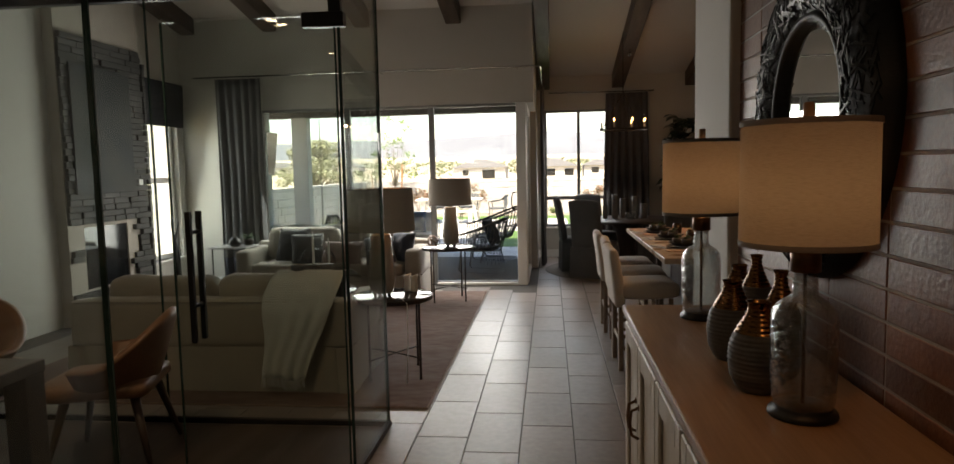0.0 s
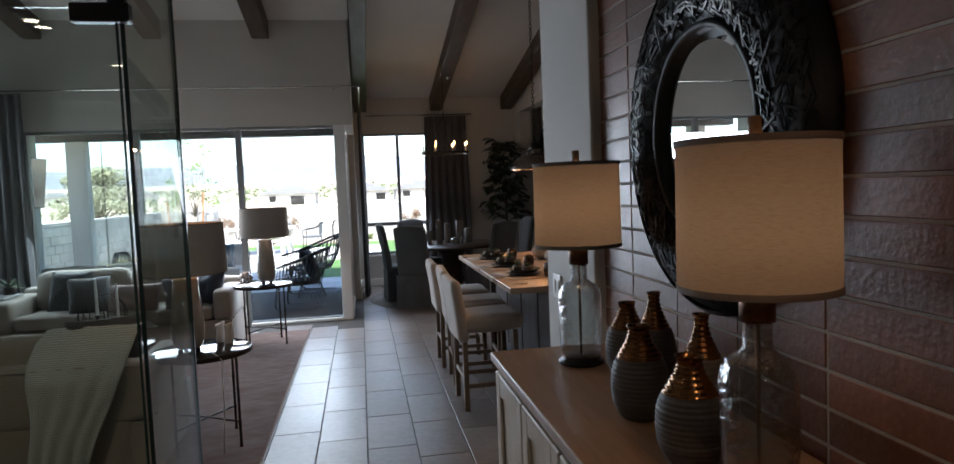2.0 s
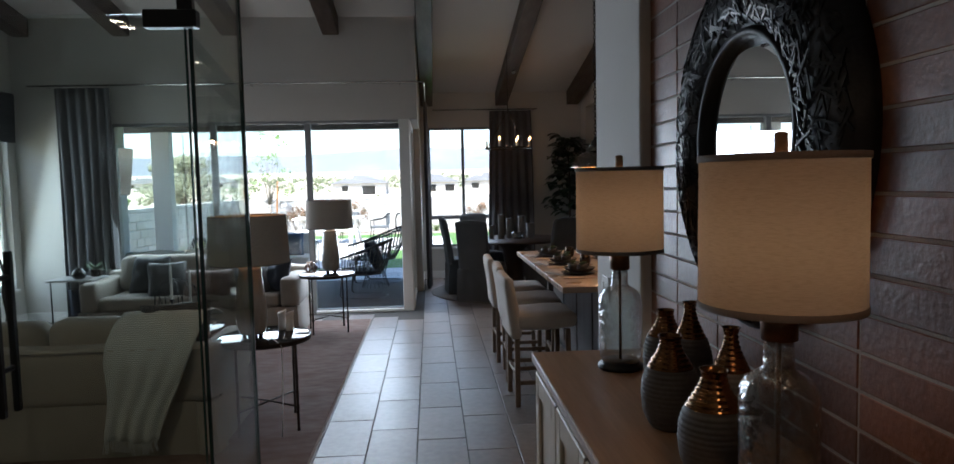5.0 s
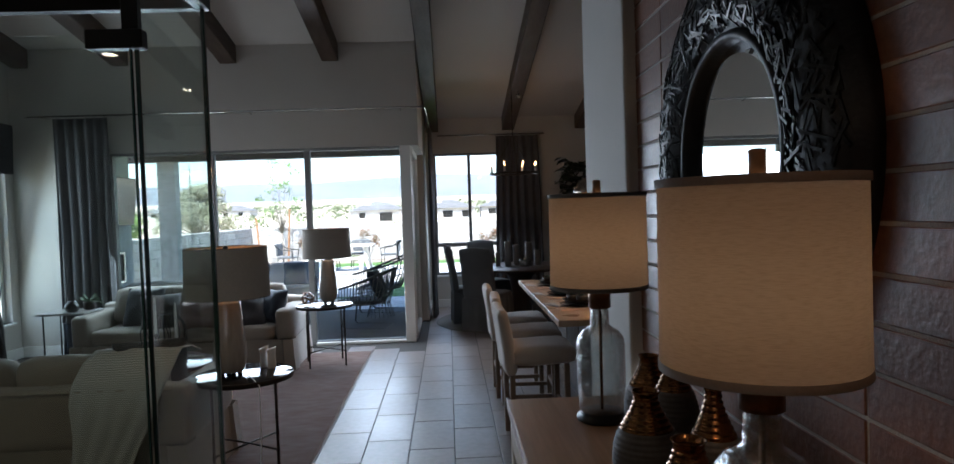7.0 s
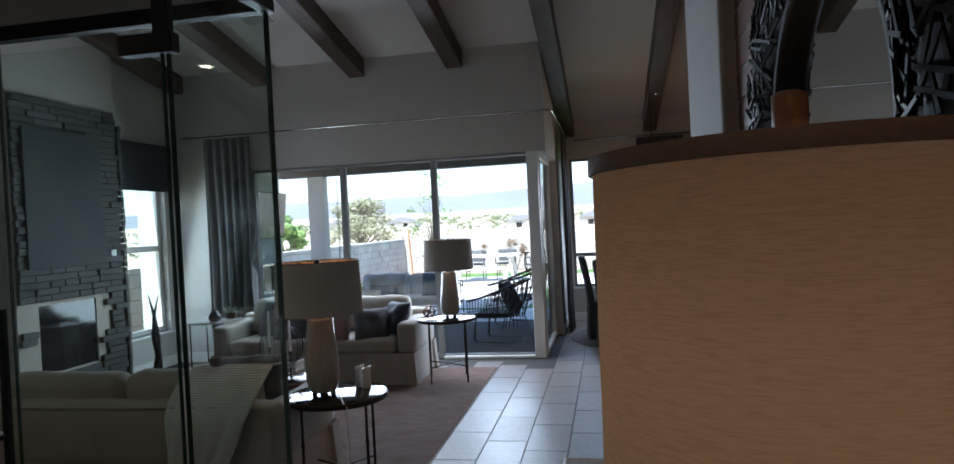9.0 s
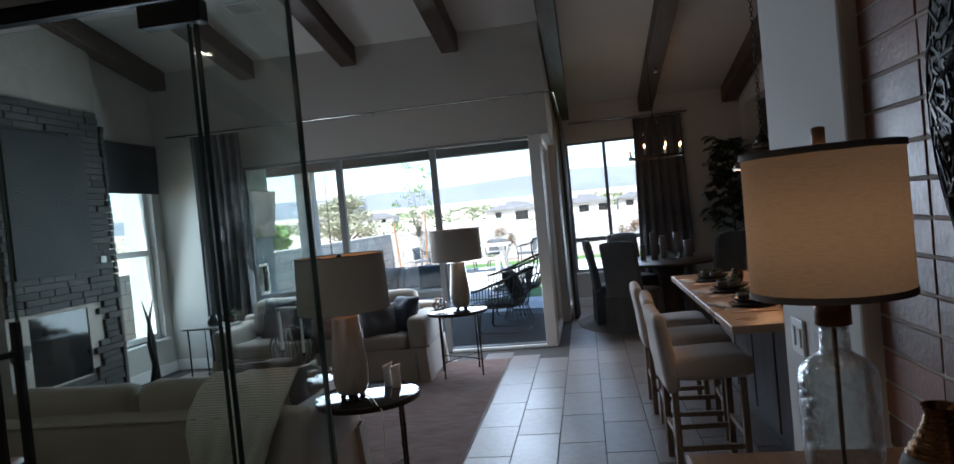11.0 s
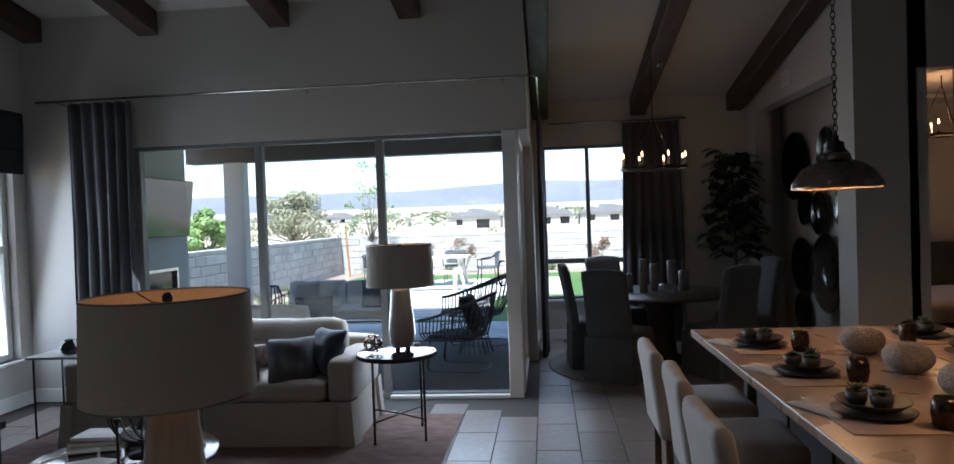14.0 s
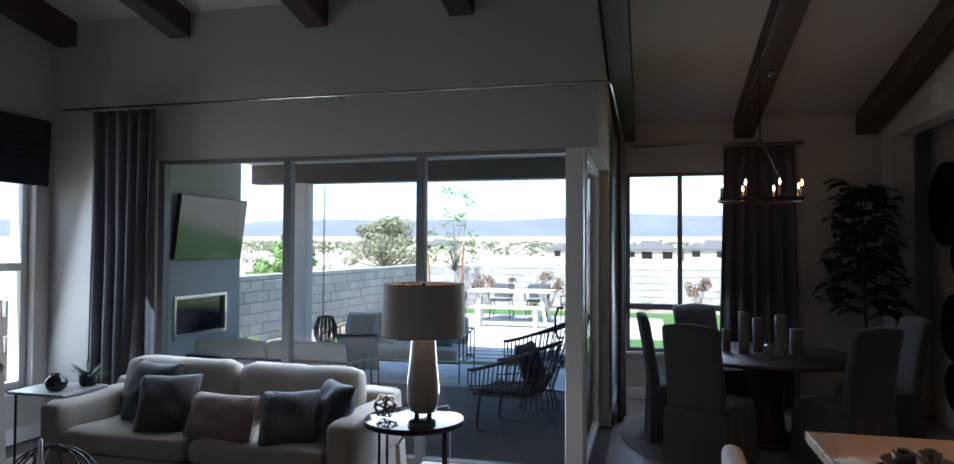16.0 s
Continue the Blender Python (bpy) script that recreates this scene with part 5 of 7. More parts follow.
# ---- Kitchen island and dining ----
IX0, IX1, IY0, IY1, IT = 1.29, 2.72, 5.48, 7.87, 0.915
t = thing("kitchen_island", pose(0, 0, 0), "kitchen island with pale quartz top and dark base", "island")
part("worktop", box(IX0, IY0, IT - 0.042, IX1, IY1, IT, 0.006), QUARTZ, t, "pale polished quartz worktop")
isl = part("base", box(IX0 + 0.36, IY0 + 0.06, 0.10, IX1 - 0.03, IY1 - 0.06, IT - 0.043, 0.003, 1), DARK_WOOD, t, "dark stained cabinet base")
part("plinth", box(IX0 + 0.40, IY0 + 0.10, 0, IX1 - 0.07, IY1 - 0.10, 0.099), BLACK, t)
for k in range(4):
    a = IY0 + 0.10 + k * 0.555
    part("panel", box(IX0 + 0.345, a, 0.14, IX0 + 0.3595, a + 0.52, IT - 0.075, 0.004, 1), DARK_WOOD, t)
for k in range(2):
    a = IX0 + 0.40 + k * 0.48
    part("panel", box(a, IY0 + 0.045, 0.14, a + 0.44, IY0 + 0.0595, IT - 0.075, 0.004, 1), DARK_WOOD, t)
for y in (IY0 + 0.03, IY1 - 0.09):
    part("support_leg", box(IX0 + 0.30, y, 0, IX0 + 0.36, y + 0.06, IT - 0.043, 0.004, 1), DARK_WOOD, t)
part("sink", box(2.26, 6.02, IT + 0.0005, 2.66, 6.66, IT + 0.004, 0.0015, 1), BLACK, t, "dark undermount sink")


def bar_stool(m):
    """Counter stool; it faces local +x, with its back at -x."""
    t = thing("bar_stool", m, "cream upholstered counter stool with channel-tufted back and wooden legs", "stool", "island stools")
    part("seat", soft_box(0.47, 0.45, 0.12, 0.045, 2, 0.006), STOOL, t, "", True, (0.02, 0, 0.555))
    bm = soft_box(0.075, 0.45, 0.44, 0.034, 4, 0.003, 14)
    for v in bm.verts:
        z = v.co.z / 0.44
        v.co.x += -0.055 * max(0.0, z) ** 1.6 + (0.006 * abs(math.sin(v.co.y / 0.45 * math.pi * 6)) if v.co.x > 0 or z > 0.9 else 0)
        if z > 0.9:
            v.co.z += 0.010 * abs(math.sin(v.co.y / 0.45 * math.pi * 6))
    part("backrest", bm, STOOL, t, "channel-tufted cream back", True, (-0.195, 0, 0.49))
    oakleg = mat("stool_wood", (0.22, 0.15, 0.10), (0.15, 0.10, 0.065), 0.5, fine=12, coarse=3, bump=0.2, stretch=(8, 8, 0.8))
    for sx in (-1, 1):
        for sy in (-1, 1):
            part("leg", box(sx * 0.185 - 0.018, sy * 0.185 - 0.018, 0, sx * 0.185 + 0.018, sy * 0.185 + 0.018, 0.556, 0.004, 1), oakleg, t, "square wooden leg")
        part("stretcher", box(sx * 0.185 - 0.011, -0.166, 0.22, sx * 0.185 + 0.011, 0.166, 0.25, 0.002, 1), oakleg, t)
    for sy in (-1, 1):
        part("stretcher", box(-0.166, sy * 0.185 - 0.011, 0.16, 0.166, sy * 0.185 + 0.011, 0.19, 0.002, 1), oakleg, t)
    return t


s0 = bar_stool(pose(1.20, 7.28, 0))
copy_thing(s0, pose(1.225, 6.67, 0, 0, 0, -2))
copy_thing(s0, pose(1.21, 6.06, 0, 0, 0, 2))

STONEWARE = mat("dark_stoneware", (0.055, 0.048, 0.043), (0.035, 0.03, 0.027), 0.5, fine=80, coarse=10, bump=0.3)
MAT_CLOTH = mat("placemat", (0.48, 0.36, 0.27), (0.40, 0.29, 0.215), 0.9, fine=160, coarse=8, bump=0.5, stretch=(1, 4, 1))
NAPKIN = mat("napkin", (0.60, 0.54, 0.48), (0.52, 0.46, 0.41), 0.95, fine=250, coarse=8, bump=0.4)
SUCC = mat("succulent", (0.09, 0.14, 0.08), (0.055, 0.09, 0.05), 0.5, fine=50, coarse=12, bump=0.2, island=True)
CUP = mat("bronze_cup", (0.10, 0.065, 0.042), (0.06, 0.04, 0.028), 0.28, metal=0.9, fine=60, coarse=9, bump=0.2)


def rosette(bm, at, r, n, lift, spiky, rnd):
    for k in range(n):
        a = k * 2.4 + rnd.uniform(-0.1, 0.1)
        f = k / n
        e = lift + (1.6 if spiky else 1.1) * (1 - f)
        blade(bm, at, (math.cos(a), math.sin(a), e), r * (0.55 + 0.5 * f) * (1.5 if spiky else 1), r * (0.10 if spiky else 0.26), -0.25, 0.5, 3)


def place_setting(x, y, s, seed):
    z = IT
    t = thing("placemat", pose(x + 0.02 * s, y, z + 0.0005, 0, 0, 0), "tan woven placemat on island", "placemat", "placemats")
    part("weave", box(-0.18, -0.225, 0, 0.18, 0.225, 0.004, 0.0015, 1), MAT_CLOTH, t)
    for nm, r, h, zz in (("dinner_plate", 0.135, 0.016, 0.0048), ("side_bowl", 0.118, 0.032, 0.0215)):
        t = thing(nm, pose(x, y, z + zz), "dark stoneware %s on placemat" % nm.replace("_", " "), "plate", nm + "s")
        part("dish", lathe([(0.001, 0), (r * 0.6, 0), (r * 0.75, h * 0.25), (r * 0.98, h * 0.9), (r, h), (r * 0.97, h), (r * 0.72, h * 0.45), (0.001, h * 0.35)], 40, caps=False), STONEWARE, t, "", True)
    t = thing("succulents", pose(x, y, z + 0.034), "small succulents in dark cups on the bowl", "plant", "table succulents")
    rnd = random.Random(seed)
    for k, (dx, dy) in enumerate(((-0.045, 0.02), (0.04, 0.035), (0.01, -0.045))):
        part("pot", lathe([(0.026, 0), (0.034, 0.02), (0.036, 0.045), (0.032, 0.045), (0.03, 0.03), (0.001, 0.03)], 20, (dx, dy, 0), caps=False), STONEWARE, t, "", True)
        bm = bmesh.new()
        rosette(bm, (dx, dy, 0.038), 0.036 if k != seed % 3 else 0.04, 20, 0.15, k == seed % 3, rnd)
        part("leaves", bm, SUCC, t, "spiky green leaves" if k == seed % 3 else "fleshy green rosette", True)
    t = thing("tumbler", pose(x + 0.145 * s, y - 0.165, z + 0.0048), "dark bronze metal tumbler on placemat", "cup", "tumblers")
    part("body", lathe([(0.030, 0), (0.036, 0.004), (0.043, 0.045), (0.041, 0.075), (0.035, 0.098), (0.033, 0.098), (0.038, 0.07), (0.039, 0.04), (0.001, 0.01)], 32, caps=False), CUP, t, "", True)
    t = thing("napkin", pose(x - 0.15 * s, y + 0.05, z + 0.0075, 0, 0, 25), "folded linen napkin on placemat", "napkin", "napkins")
    bm = cushion(0.10, 0.24, 0.022, 0.35, 10, seed * 2.0, 0.006)
    part("cloth", bm, NAPKIN, t, "", True)


for i, y in enumerate((6.07, 6.68, 7.31)):
    place_setting(1.53, y, 1, i)
for i, y in enumerate((7.45, 6.95)):
    place_setting(2.42, y + 0.05, -1, i + 4)

ROCK = mat("pitted_stone", (0.40, 0.345, 0.29), (0.24, 0.20, 0.165), 0.85, fine=90, coarse=30, bump=1.0, depth=0.012)
for k, y in enumerate((6.26, 6.68, 7.10)):
    t = thing("stone_sphere", pose(1.95, y, IT, 0, 0, 40 * k), "squat round pitted stone vase on island", "ornament", "stone spheres")
    bm = lathe([(0.05, 0)] + [(0.098 * math.sin(a) ** 0.85, 0.066 - 0.066 * math.cos(a)) for a in [0.5 + 0.2 * i for i in range(12)]] + [(0.022, 0.131), (0.018, 0.12), (0.001, 0.11)], 40, caps=False)
    for v in bm.verts:
        v.co += v.co.normalized() * 0.0035 * noise.noise(v.co * 60 + Vector((k * 9.0, 0, 0)))
    bmesh.ops.contextual_create(bm, geom=[v for v in bm.verts if v.co.z < 0.001])
    part("body", bm, ROCK, t, "", True)

t = thing("faucet", pose(2.26, 6.80, IT, 0, 0, -20), "dark nickel gooseneck kitchen faucet on island", "faucet")
STEEL = mat("dark_nickel", (0.22, 0.19, 0.165), (0.16, 0.14, 0.12), 0.2, metal=1.0, fine=120, coarse=8, bump=0.05)
part("base", lathe([(0.032, 0), (0.032, 0.012), (0.024, 0.018), (0.026, 0.09), (0.020, 0.12), (0.016, 0.13)], 24), STEEL, t, "", True)
part("neck", tube([(0, 0, 0.12)] + [(0.0, 0, 0.26)] + [(0.11 - 0.11 * math.cos(a), 0, 0.28 + 0.115 * math.sin(a)) for a in [0.2 * i for i in range(14)]], 0.013, 12), STEEL, t, "", True)
part("spray_head", tube([(0.215, 0, 0.33), (0.232, 0, 0.28), (0.243, 0, 0.235)], [0.014, 0.018, 0.022], 14), STEEL, t, "", True)
part("lever", tube([(0, 0.02, 0.075), (0, 0.055, 0.085), (0, 0.075, 0.13)], [0.011, 0.009, 0.006], 10), STEEL, t, "", True)
SOAP = mat("soap_bottle", (0.42, 0.36, 0.30), (0.34, 0.29, 0.24), 0.25, fine=30, coarse=5, bump=0.05)
t = thing("soap_tray", pose(2.16, 6.42, IT + 0.0005), "small dark tray by the sink", "tray")
part("dish", box(-0.05, -0.1, 0, 0.05, 0.1, 0.012, 0.004), BLACK, t)
for dy in (-0.045, 0.045):
    t = thing("soap_bottle", pose(2.16, 6.42 + dy, IT + 0.0128), "amber-grey pump soap bottle on tray", "bottle", "soap bottles")
    part("body", box(-0.03, -0.03, 0, 0.03, 0.03, 0.11, 0.008), SOAP, t)
    part("pump", tube([(0, 0, 0.111), (0, 0, 0.15), (-0.03, 0, 0.152)], 0.006, 8), BLACK, t, "black pump", True)

HAMMER = mat("hammered_pewter", (0.26, 0.215, 0.175), (0.16, 0.13, 0.105), 0.14, metal=1.0, fine=40, coarse=20, bump=0.9, depth=0.006)
WARM_IN = mat("pendant_lining", (0.45, 0.30, 0.18), (0.38, 0.25, 0.15), 0.4, metal=0.5, fine=40, coarse=6, bump=0.1)


def pendant(x, y, z, top):
    t = thing("pendant_lamp", pose(x, y, z), "hammered dark metal dome pendant on a chain", "pendant lamp", "island pendants")
    key = [(0.227, 0), (0.229, 0.012), (0.219, 0.04), (0.184, 0.097), (0.124, 0.138), (0.078, 0.153), (0.07, 0.185), (0.06, 0.195)]
    prof = [(a[0] + (b[0] - a[0]) * k / 4, a[1] + (b[1] - a[1]) * k / 4) for a, b in zip(key, key[1:]) for k in range(4)] + [key[-1]]
    bm = lathe(prof, 96, caps=False)
    for v in bm.verts:
        r = math.hypot(v.co.x, v.co.y)
        if 0.09 < r and v.co.z > 0.011:
            u, w = math.atan2(v.co.y, v.co.x) * 20, v.co.z * 62 + r * 30
            dent = 0.0032 * max(0.0, math.sin(u + 1.57 * (int(w / 3.14) % 2))) * abs(math.sin(w)) + 0.001 * noise.noise(v.co * 60)
            v.co.x -= v.co.x / r * dent
            v.co.y -= v.co.y / r * dent
            v.co.z -= dent
    d = part("shade", bm, HAMMER, t, "hammered dome", True)
    part("lining", lathe([(0.223, 0.001), (0.212, 0.038), (0.177, 0.092), (0.118, 0.131), (0.07, 0.146)], 56, caps=False), WARM_IN, d, "warm copper lining", True)
    part("cap", lathe([(0.062, 0.195), (0.045, 0.215), (0.04, 0.25), (0.016, 0.26), (0.014, 0.29)], 28), IRON, t, "", True)
    part("bulb", lathe([(0.004, 0.14), (0.018, 0.13), (0.03, 0.09), (0.026, 0.06), (0.002, 0.05)], 16, caps=False), BULB_GLOW, t, "glowing bulb", True).visible_shadow = False
    bm = bmesh.new()
    k, h = 0, 0.29
    while h < top - z:
        a = k % 2
        pts = [((0.012 * math.cos(u), 0, h + 0.022 * math.sin(u)) if a else (0, 0.012 * math.cos(u), h + 0.022 * math.sin(u))) for u in [i * math.pi / 5 for i in range(10)]]
        add_tube(bm, pts, 0.003, 5, True)
        h += 0.034
        k += 1
    part("chain", bm, IRON, t, "dark link chain")
    return t


pendant(2.01, 7.50, 1.727, ceil_z(7.5))
pendant(2.01, 5.78, 1.727, ceil_z(5.78))

# dining
t = thing("round_rug", pose(1.62, 11.15, 0), "round grey flatweave rug under dining table", "rug")
part("weave", lathe([(0.001, 0.001), (1.19, 0.001), (1.2, 0.006), (1.19, 0.011), (0.001, 0.011)], 96, caps=False), mat("grey_rug", (0.20, 0.185, 0.175), (0.145, 0.135, 0.125), 0.95, fine=60, coarse=3, bump=0.6, depth=0.004), t)
TX, TY = 1.66, 11.2
t = thing("dining_table", pose(TX, TY, 0.012), "round dark wooden pedestal dining table", "table")
part("tabletop", lathe([(0.001, 0.715), (0.70, 0.715), (0.76, 0.725), (0.76, 0.748), (0.75, 0.755), (0.001, 0.755)], 72, caps=False), DARK_WOOD, t, "", True)
part("pedestal", lathe([(0.30, 0), (0.30, 0.04), (0.16, 0.09), (0.13, 0.35), (0.17, 0.6), (0.28, 0.70), (0.28, 0.714)], 40), DARK_WOOD, t, "", True)


def dining_chair(m):
    """Slipcovered parsons chair; it faces local +y, back at -y."""
    t = thing("dining_chair", m, "slate grey slipcovered dining chair with skirted legs", "chair", "chairs round the dining table")
    part("seat", soft_box(0.50, 0.48, 0.10, 0.035, 3, 0.004), SLIP, t, "", True, (0, 0.03, 0.40))
    bm = soft_box(0.47, 0.09, 0.66, 0.032, 6, 0.004, 10)
    for v in bm.verts:
        v.co.y -= 0.10 * max(0.0, v.co.z / 0.66) ** 1.5
        v.co.z += 0.018 * math.cos(v.co.x / 0.47 * math.pi) * (v.co.z / 0.66)
    part("backrest", bm, SLIP, t, "", True, (0, -0.20, 0.42))
    bm = bmesh.new()
    pts = []
    for k in range(40):
        u = k / 40 * 4
        side, f = int(u), u % 1
        x, y = ((-0.25 + 0.5 * f, -0.245), (0.25, -0.245 + 0.51 * f), (0.25 - 0.5 * f, 0.265), (-0.25, 0.265 - 0.51 * f))[side]
        pts.append((x, y))
    rings = [[bm.verts.new((x * s + 0.004 * math.sin(i * 2.3), y * s + 0.004 * math.cos(i * 1.9), z)) for i, (x, y) in enumerate(pts)] for z, s in ((0.43, 1.0), (0.22, 1.02), (0.005, 1.05))]
    for a, b in zip(rings, rings[1:]):
        for i in range(40):
            j = (i + 1) % 40
            bm.faces.new((a[i], b[i], b[j], a[j]))
    bmesh.ops.recalc_face_normals(bm, faces=list(bm.faces))
    bmesh.ops.solidify(bm, geom=list(bm.faces), thickness=0.005)
    part("skirt", bm, SLIP, t, "floor-length skirt")
    return t


d0 = None
for x, y, rz in ((0.90, 11.1, -85), (1.12, 10.42, -32), (2.12, 10.55, 35), (2.58, 11.3, 95), (1.25, 12.02, 205)):
    m = pose(x, y, 0.012, 0, 0, rz)
    if d0 is None:
        d0 = dining_chair(m)
    else:
        copy_thing(d0, m)

for k, (dx, dy, h, r) in enumerate(((-0.18, 0.0, 0.36, 0.045), (-0.05, 0.10, 0.30, 0.045), (0.12, -0.02, 0.34, 0.05), (0.26, 0.06, 0.22, 0.055), (-0.32, 0.06, 0.20, 0.035))):
    t = thing("pillar_candle", pose(TX + dx, TY + dy, 0.7675), "tall grey-white pillar candle on dining table", "candle", "dining table candles")
    part("wax", lathe([(r, 0), (r, h - 0.004), (r - 0.004, h), (r * 0.5, h - 0.006), (0.001, h - 0.006)], 24, caps=False), mat("grey_wax", (0.15, 0.145, 0.14), None, 0.5, fine=40, coarse=8, bump=0.2), t, "", True)
    part("wick", tube([(0, 0, h - 0.008), (0.002, 0, h + 0.01)], 0.0015, 5), BLACK, t)
t = thing("glass_bowl", pose(TX + 0.04, TY - 0.2, 0.7675), "clear cut glass bowl on dining table", "bowl")
part("bowl", lathe([(0.04, 0), (0.075, 0.02), (0.09, 0.07), (0.08, 0.11), (0.076, 0.11), (0.085, 0.07), (0.07, 0.026), (0.001, 0.01)], 32, caps=False), BOTTLE, t, "", True)


def chandelier(x, y, z, r, arms, top, name="chandelier"):
    t = thing(name, pose(x, y, z), "black iron ring chandelier with lit candle bulbs", "chandelier")
    part("ring", tube(circle(0, 0, 0, r, 48), 0.011, 8, True), IRON, t, "", True)
    part("inner_ring", tube(circle(0, 0, 0.0, r - 0.04, 48), 0.006, 6, True), IRON, t, "", True)
    for k in range(arms):
        a = k * 2 * math.pi / arms + 0.3
        px, py = r * math.cos(a), r * math.sin(a)
        part("drip_cup", lathe([(0.01, 0.008), (0.026, 0.014), (0.028, 0.02), (0.012, 0.021)], 14, (px, py, 0)), IRON, t, "", True)
        c = part("candle_sleeve", lathe([(0.0115, 0.021), (0.0115, 0.105), (0.008, 0.107)], 12, (px, py, 0)), CREAM, t, "cream candle sleeve", True)
        part("flame_bulb", lathe([(0.005, 0.108), (0.009, 0.120), (0.0095, 0.130), (0.006, 0.146), (0.001, 0.158)], 10, (px, py, 0), caps=False), BULB_CANDLE, c, "glowing flame bulb", True)
    for k in range(3):
        a = k * 2.094 + 0.6
        part("stay", tube([(r * math.cos(a), r * math.sin(a), 0.005), (0.012 * math.cos(a), 0.012 * math.sin(a), 0.52)], 0.004, 6), IRON, t, "thin iron stay")
    part("stem", tube([(0, 0, 0.50), (0, 0, top - z)], 0.006, 8), IRON, t)
    return t


BULB_CANDLE = glowing("candle_glow", (1.0, 0.50, 0.16), 5.0)
chandelier(1.57, 10.86, 2.085, 0.33, 8, ceil_z(10.86))
chandelier(4.74, 11.5, 2.36, 0.22, 5, 3.0)

t = thing("curtain", pose(0, 12.54, 0), "long dark grey curtain beside the dining window", "curtain", "grey curtains")
part("drape", cloth_drop(1.46, 2.15, 0.012, 2.79, 6, 0.045, seed=5.0, flare=0.12), CURTAIN, t, "", True)
t = thing("curtain_rod", pose(0, 12.54, 2.815), "thin steel curtain rod over dining window", "curtain rod")
part("rod", tube([(0.5, 0, 0), (2.25, 0, 0)], 0.011, 10), CHROME, t, "", True)
for x in (0.6, 2.2):
    part("bracket", tube([(x, 0, 0), (x, 0.12, -0.01)], 0.008, 8), CHROME, t)

# fiddle-leaf tree in the corner
t = thing("fiddle_leaf_tree", pose(2.72, 12.15, 0), "tall dark fiddle-leaf fig tree in a pot", "plant")
part("pot", lathe([(0.13, 0), (0.16, 0.03), (0.19, 0.30), (0.18, 0.32), (0.17, 0.29), (0.001, 0.28)], 32, caps=False), IRON, t, "dark round pot", True)
tr = part("trunk", tube([(0, 0, 0.27), (0.015, 0.01, 0.7), (-0.01, 0.0, 1.1), (0.0, 0.01, 1.5), (-0.02, -0.01, 1.9), (-0.04, 0, 2.25)], [0.022, 0.02, 0.018, 0.014, 0.01, 0.005], 10), BEAM, t, "", True)
rnd = random.Random(11)
bm, limbs = bmesh.new(), bmesh.new()
for k in range(26):
    z = 1.0 + 0.048 * k
    a = k * 2.4
    tip = Vector((math.cos(a) * (0.34 - 0.006 * k) - 0.02, math.sin(a) * (0.30 - 0.006 * k), z + 0.16))
    add_tube(limbs, [(-0.01, 0, z), tip * 0.6 + Vector((0, 0, z * 0.4)), tip], [0.008, 0.006, 0.003], 6)
    for q in range(13):
        f = 0.25 + 0.75 * q / 12
        p = Vector((-0.01, 0, z)).lerp(tip, f)
        b = a + rnd.uniform(-1.6, 1.6)
        blade(bm, p, (math.cos(b), math.sin(b), rnd.uniform(-0.2, 0.7)), rnd.uniform(0.15, 0.25), rnd.uniform(0.045, 0.07), 0.7, 0.2, 4)
part("branching", limbs, BEAM, t, "", True)
part("leaves", bm, mat("fig_leaf", (0.022, 0.04, 0.016), (0.013, 0.026, 0.011), 0.35, fine=30, coarse=8, bump=0.3, island=True), t, "large leathery leaves", True)

PEWTER = mat("hammered_disc", (0.50, 0.50, 0.49), (0.26, 0.26, 0.255), 0.13, metal=1.0, fine=60, coarse=12, bump=0.4, depth=0.004)
DARK_DISC = mat("blackened_disc", (0.012, 0.012, 0.012), (0.02, 0.02, 0.019), 0.3, metal=0.8, fine=60, coarse=12, bump=0.8)
for y, z, r, pm in ((11.15, 2.22, 0.25, PEWTER), (11.36, 1.56, 0.24, PEWTER), (11.9, 0.96, 0.32, DARK_DISC), (11.2, 0.92, 0.42, PEWTER), (12.08, 2.12, 0.40, DARK_DISC), (11.78, 1.62, 0.2, DARK_DISC), (10.78, 1.62, 0.2, PEWTER), (11.92, 0.42, 0.22, DARK_DISC)):
    t = thing("wall_disc", pose(3.449, y, z, 0, -90, 0), "%s round wall dish" % ("hammered pewter" if pm is PEWTER else "blackened metal"), "wall decor", "wall discs")
    prof = [(r * 0.30, 0.0), (r * 0.34, 0.02), (r * 0.6, 0.03), (r * 0.97, 0.062), (r, 0.066), (r * 0.96, 0.058)]
    for k in range(40):
        u = 0.95 * (1 - k / 40)
        prof.append((max(0.001, r * u), 0.014 + 0.046 * u ** 2.0 + 0.0016 * (k % 2)))
    part("dish", lathe(prof, 56, caps=False), pm, t, "", True)

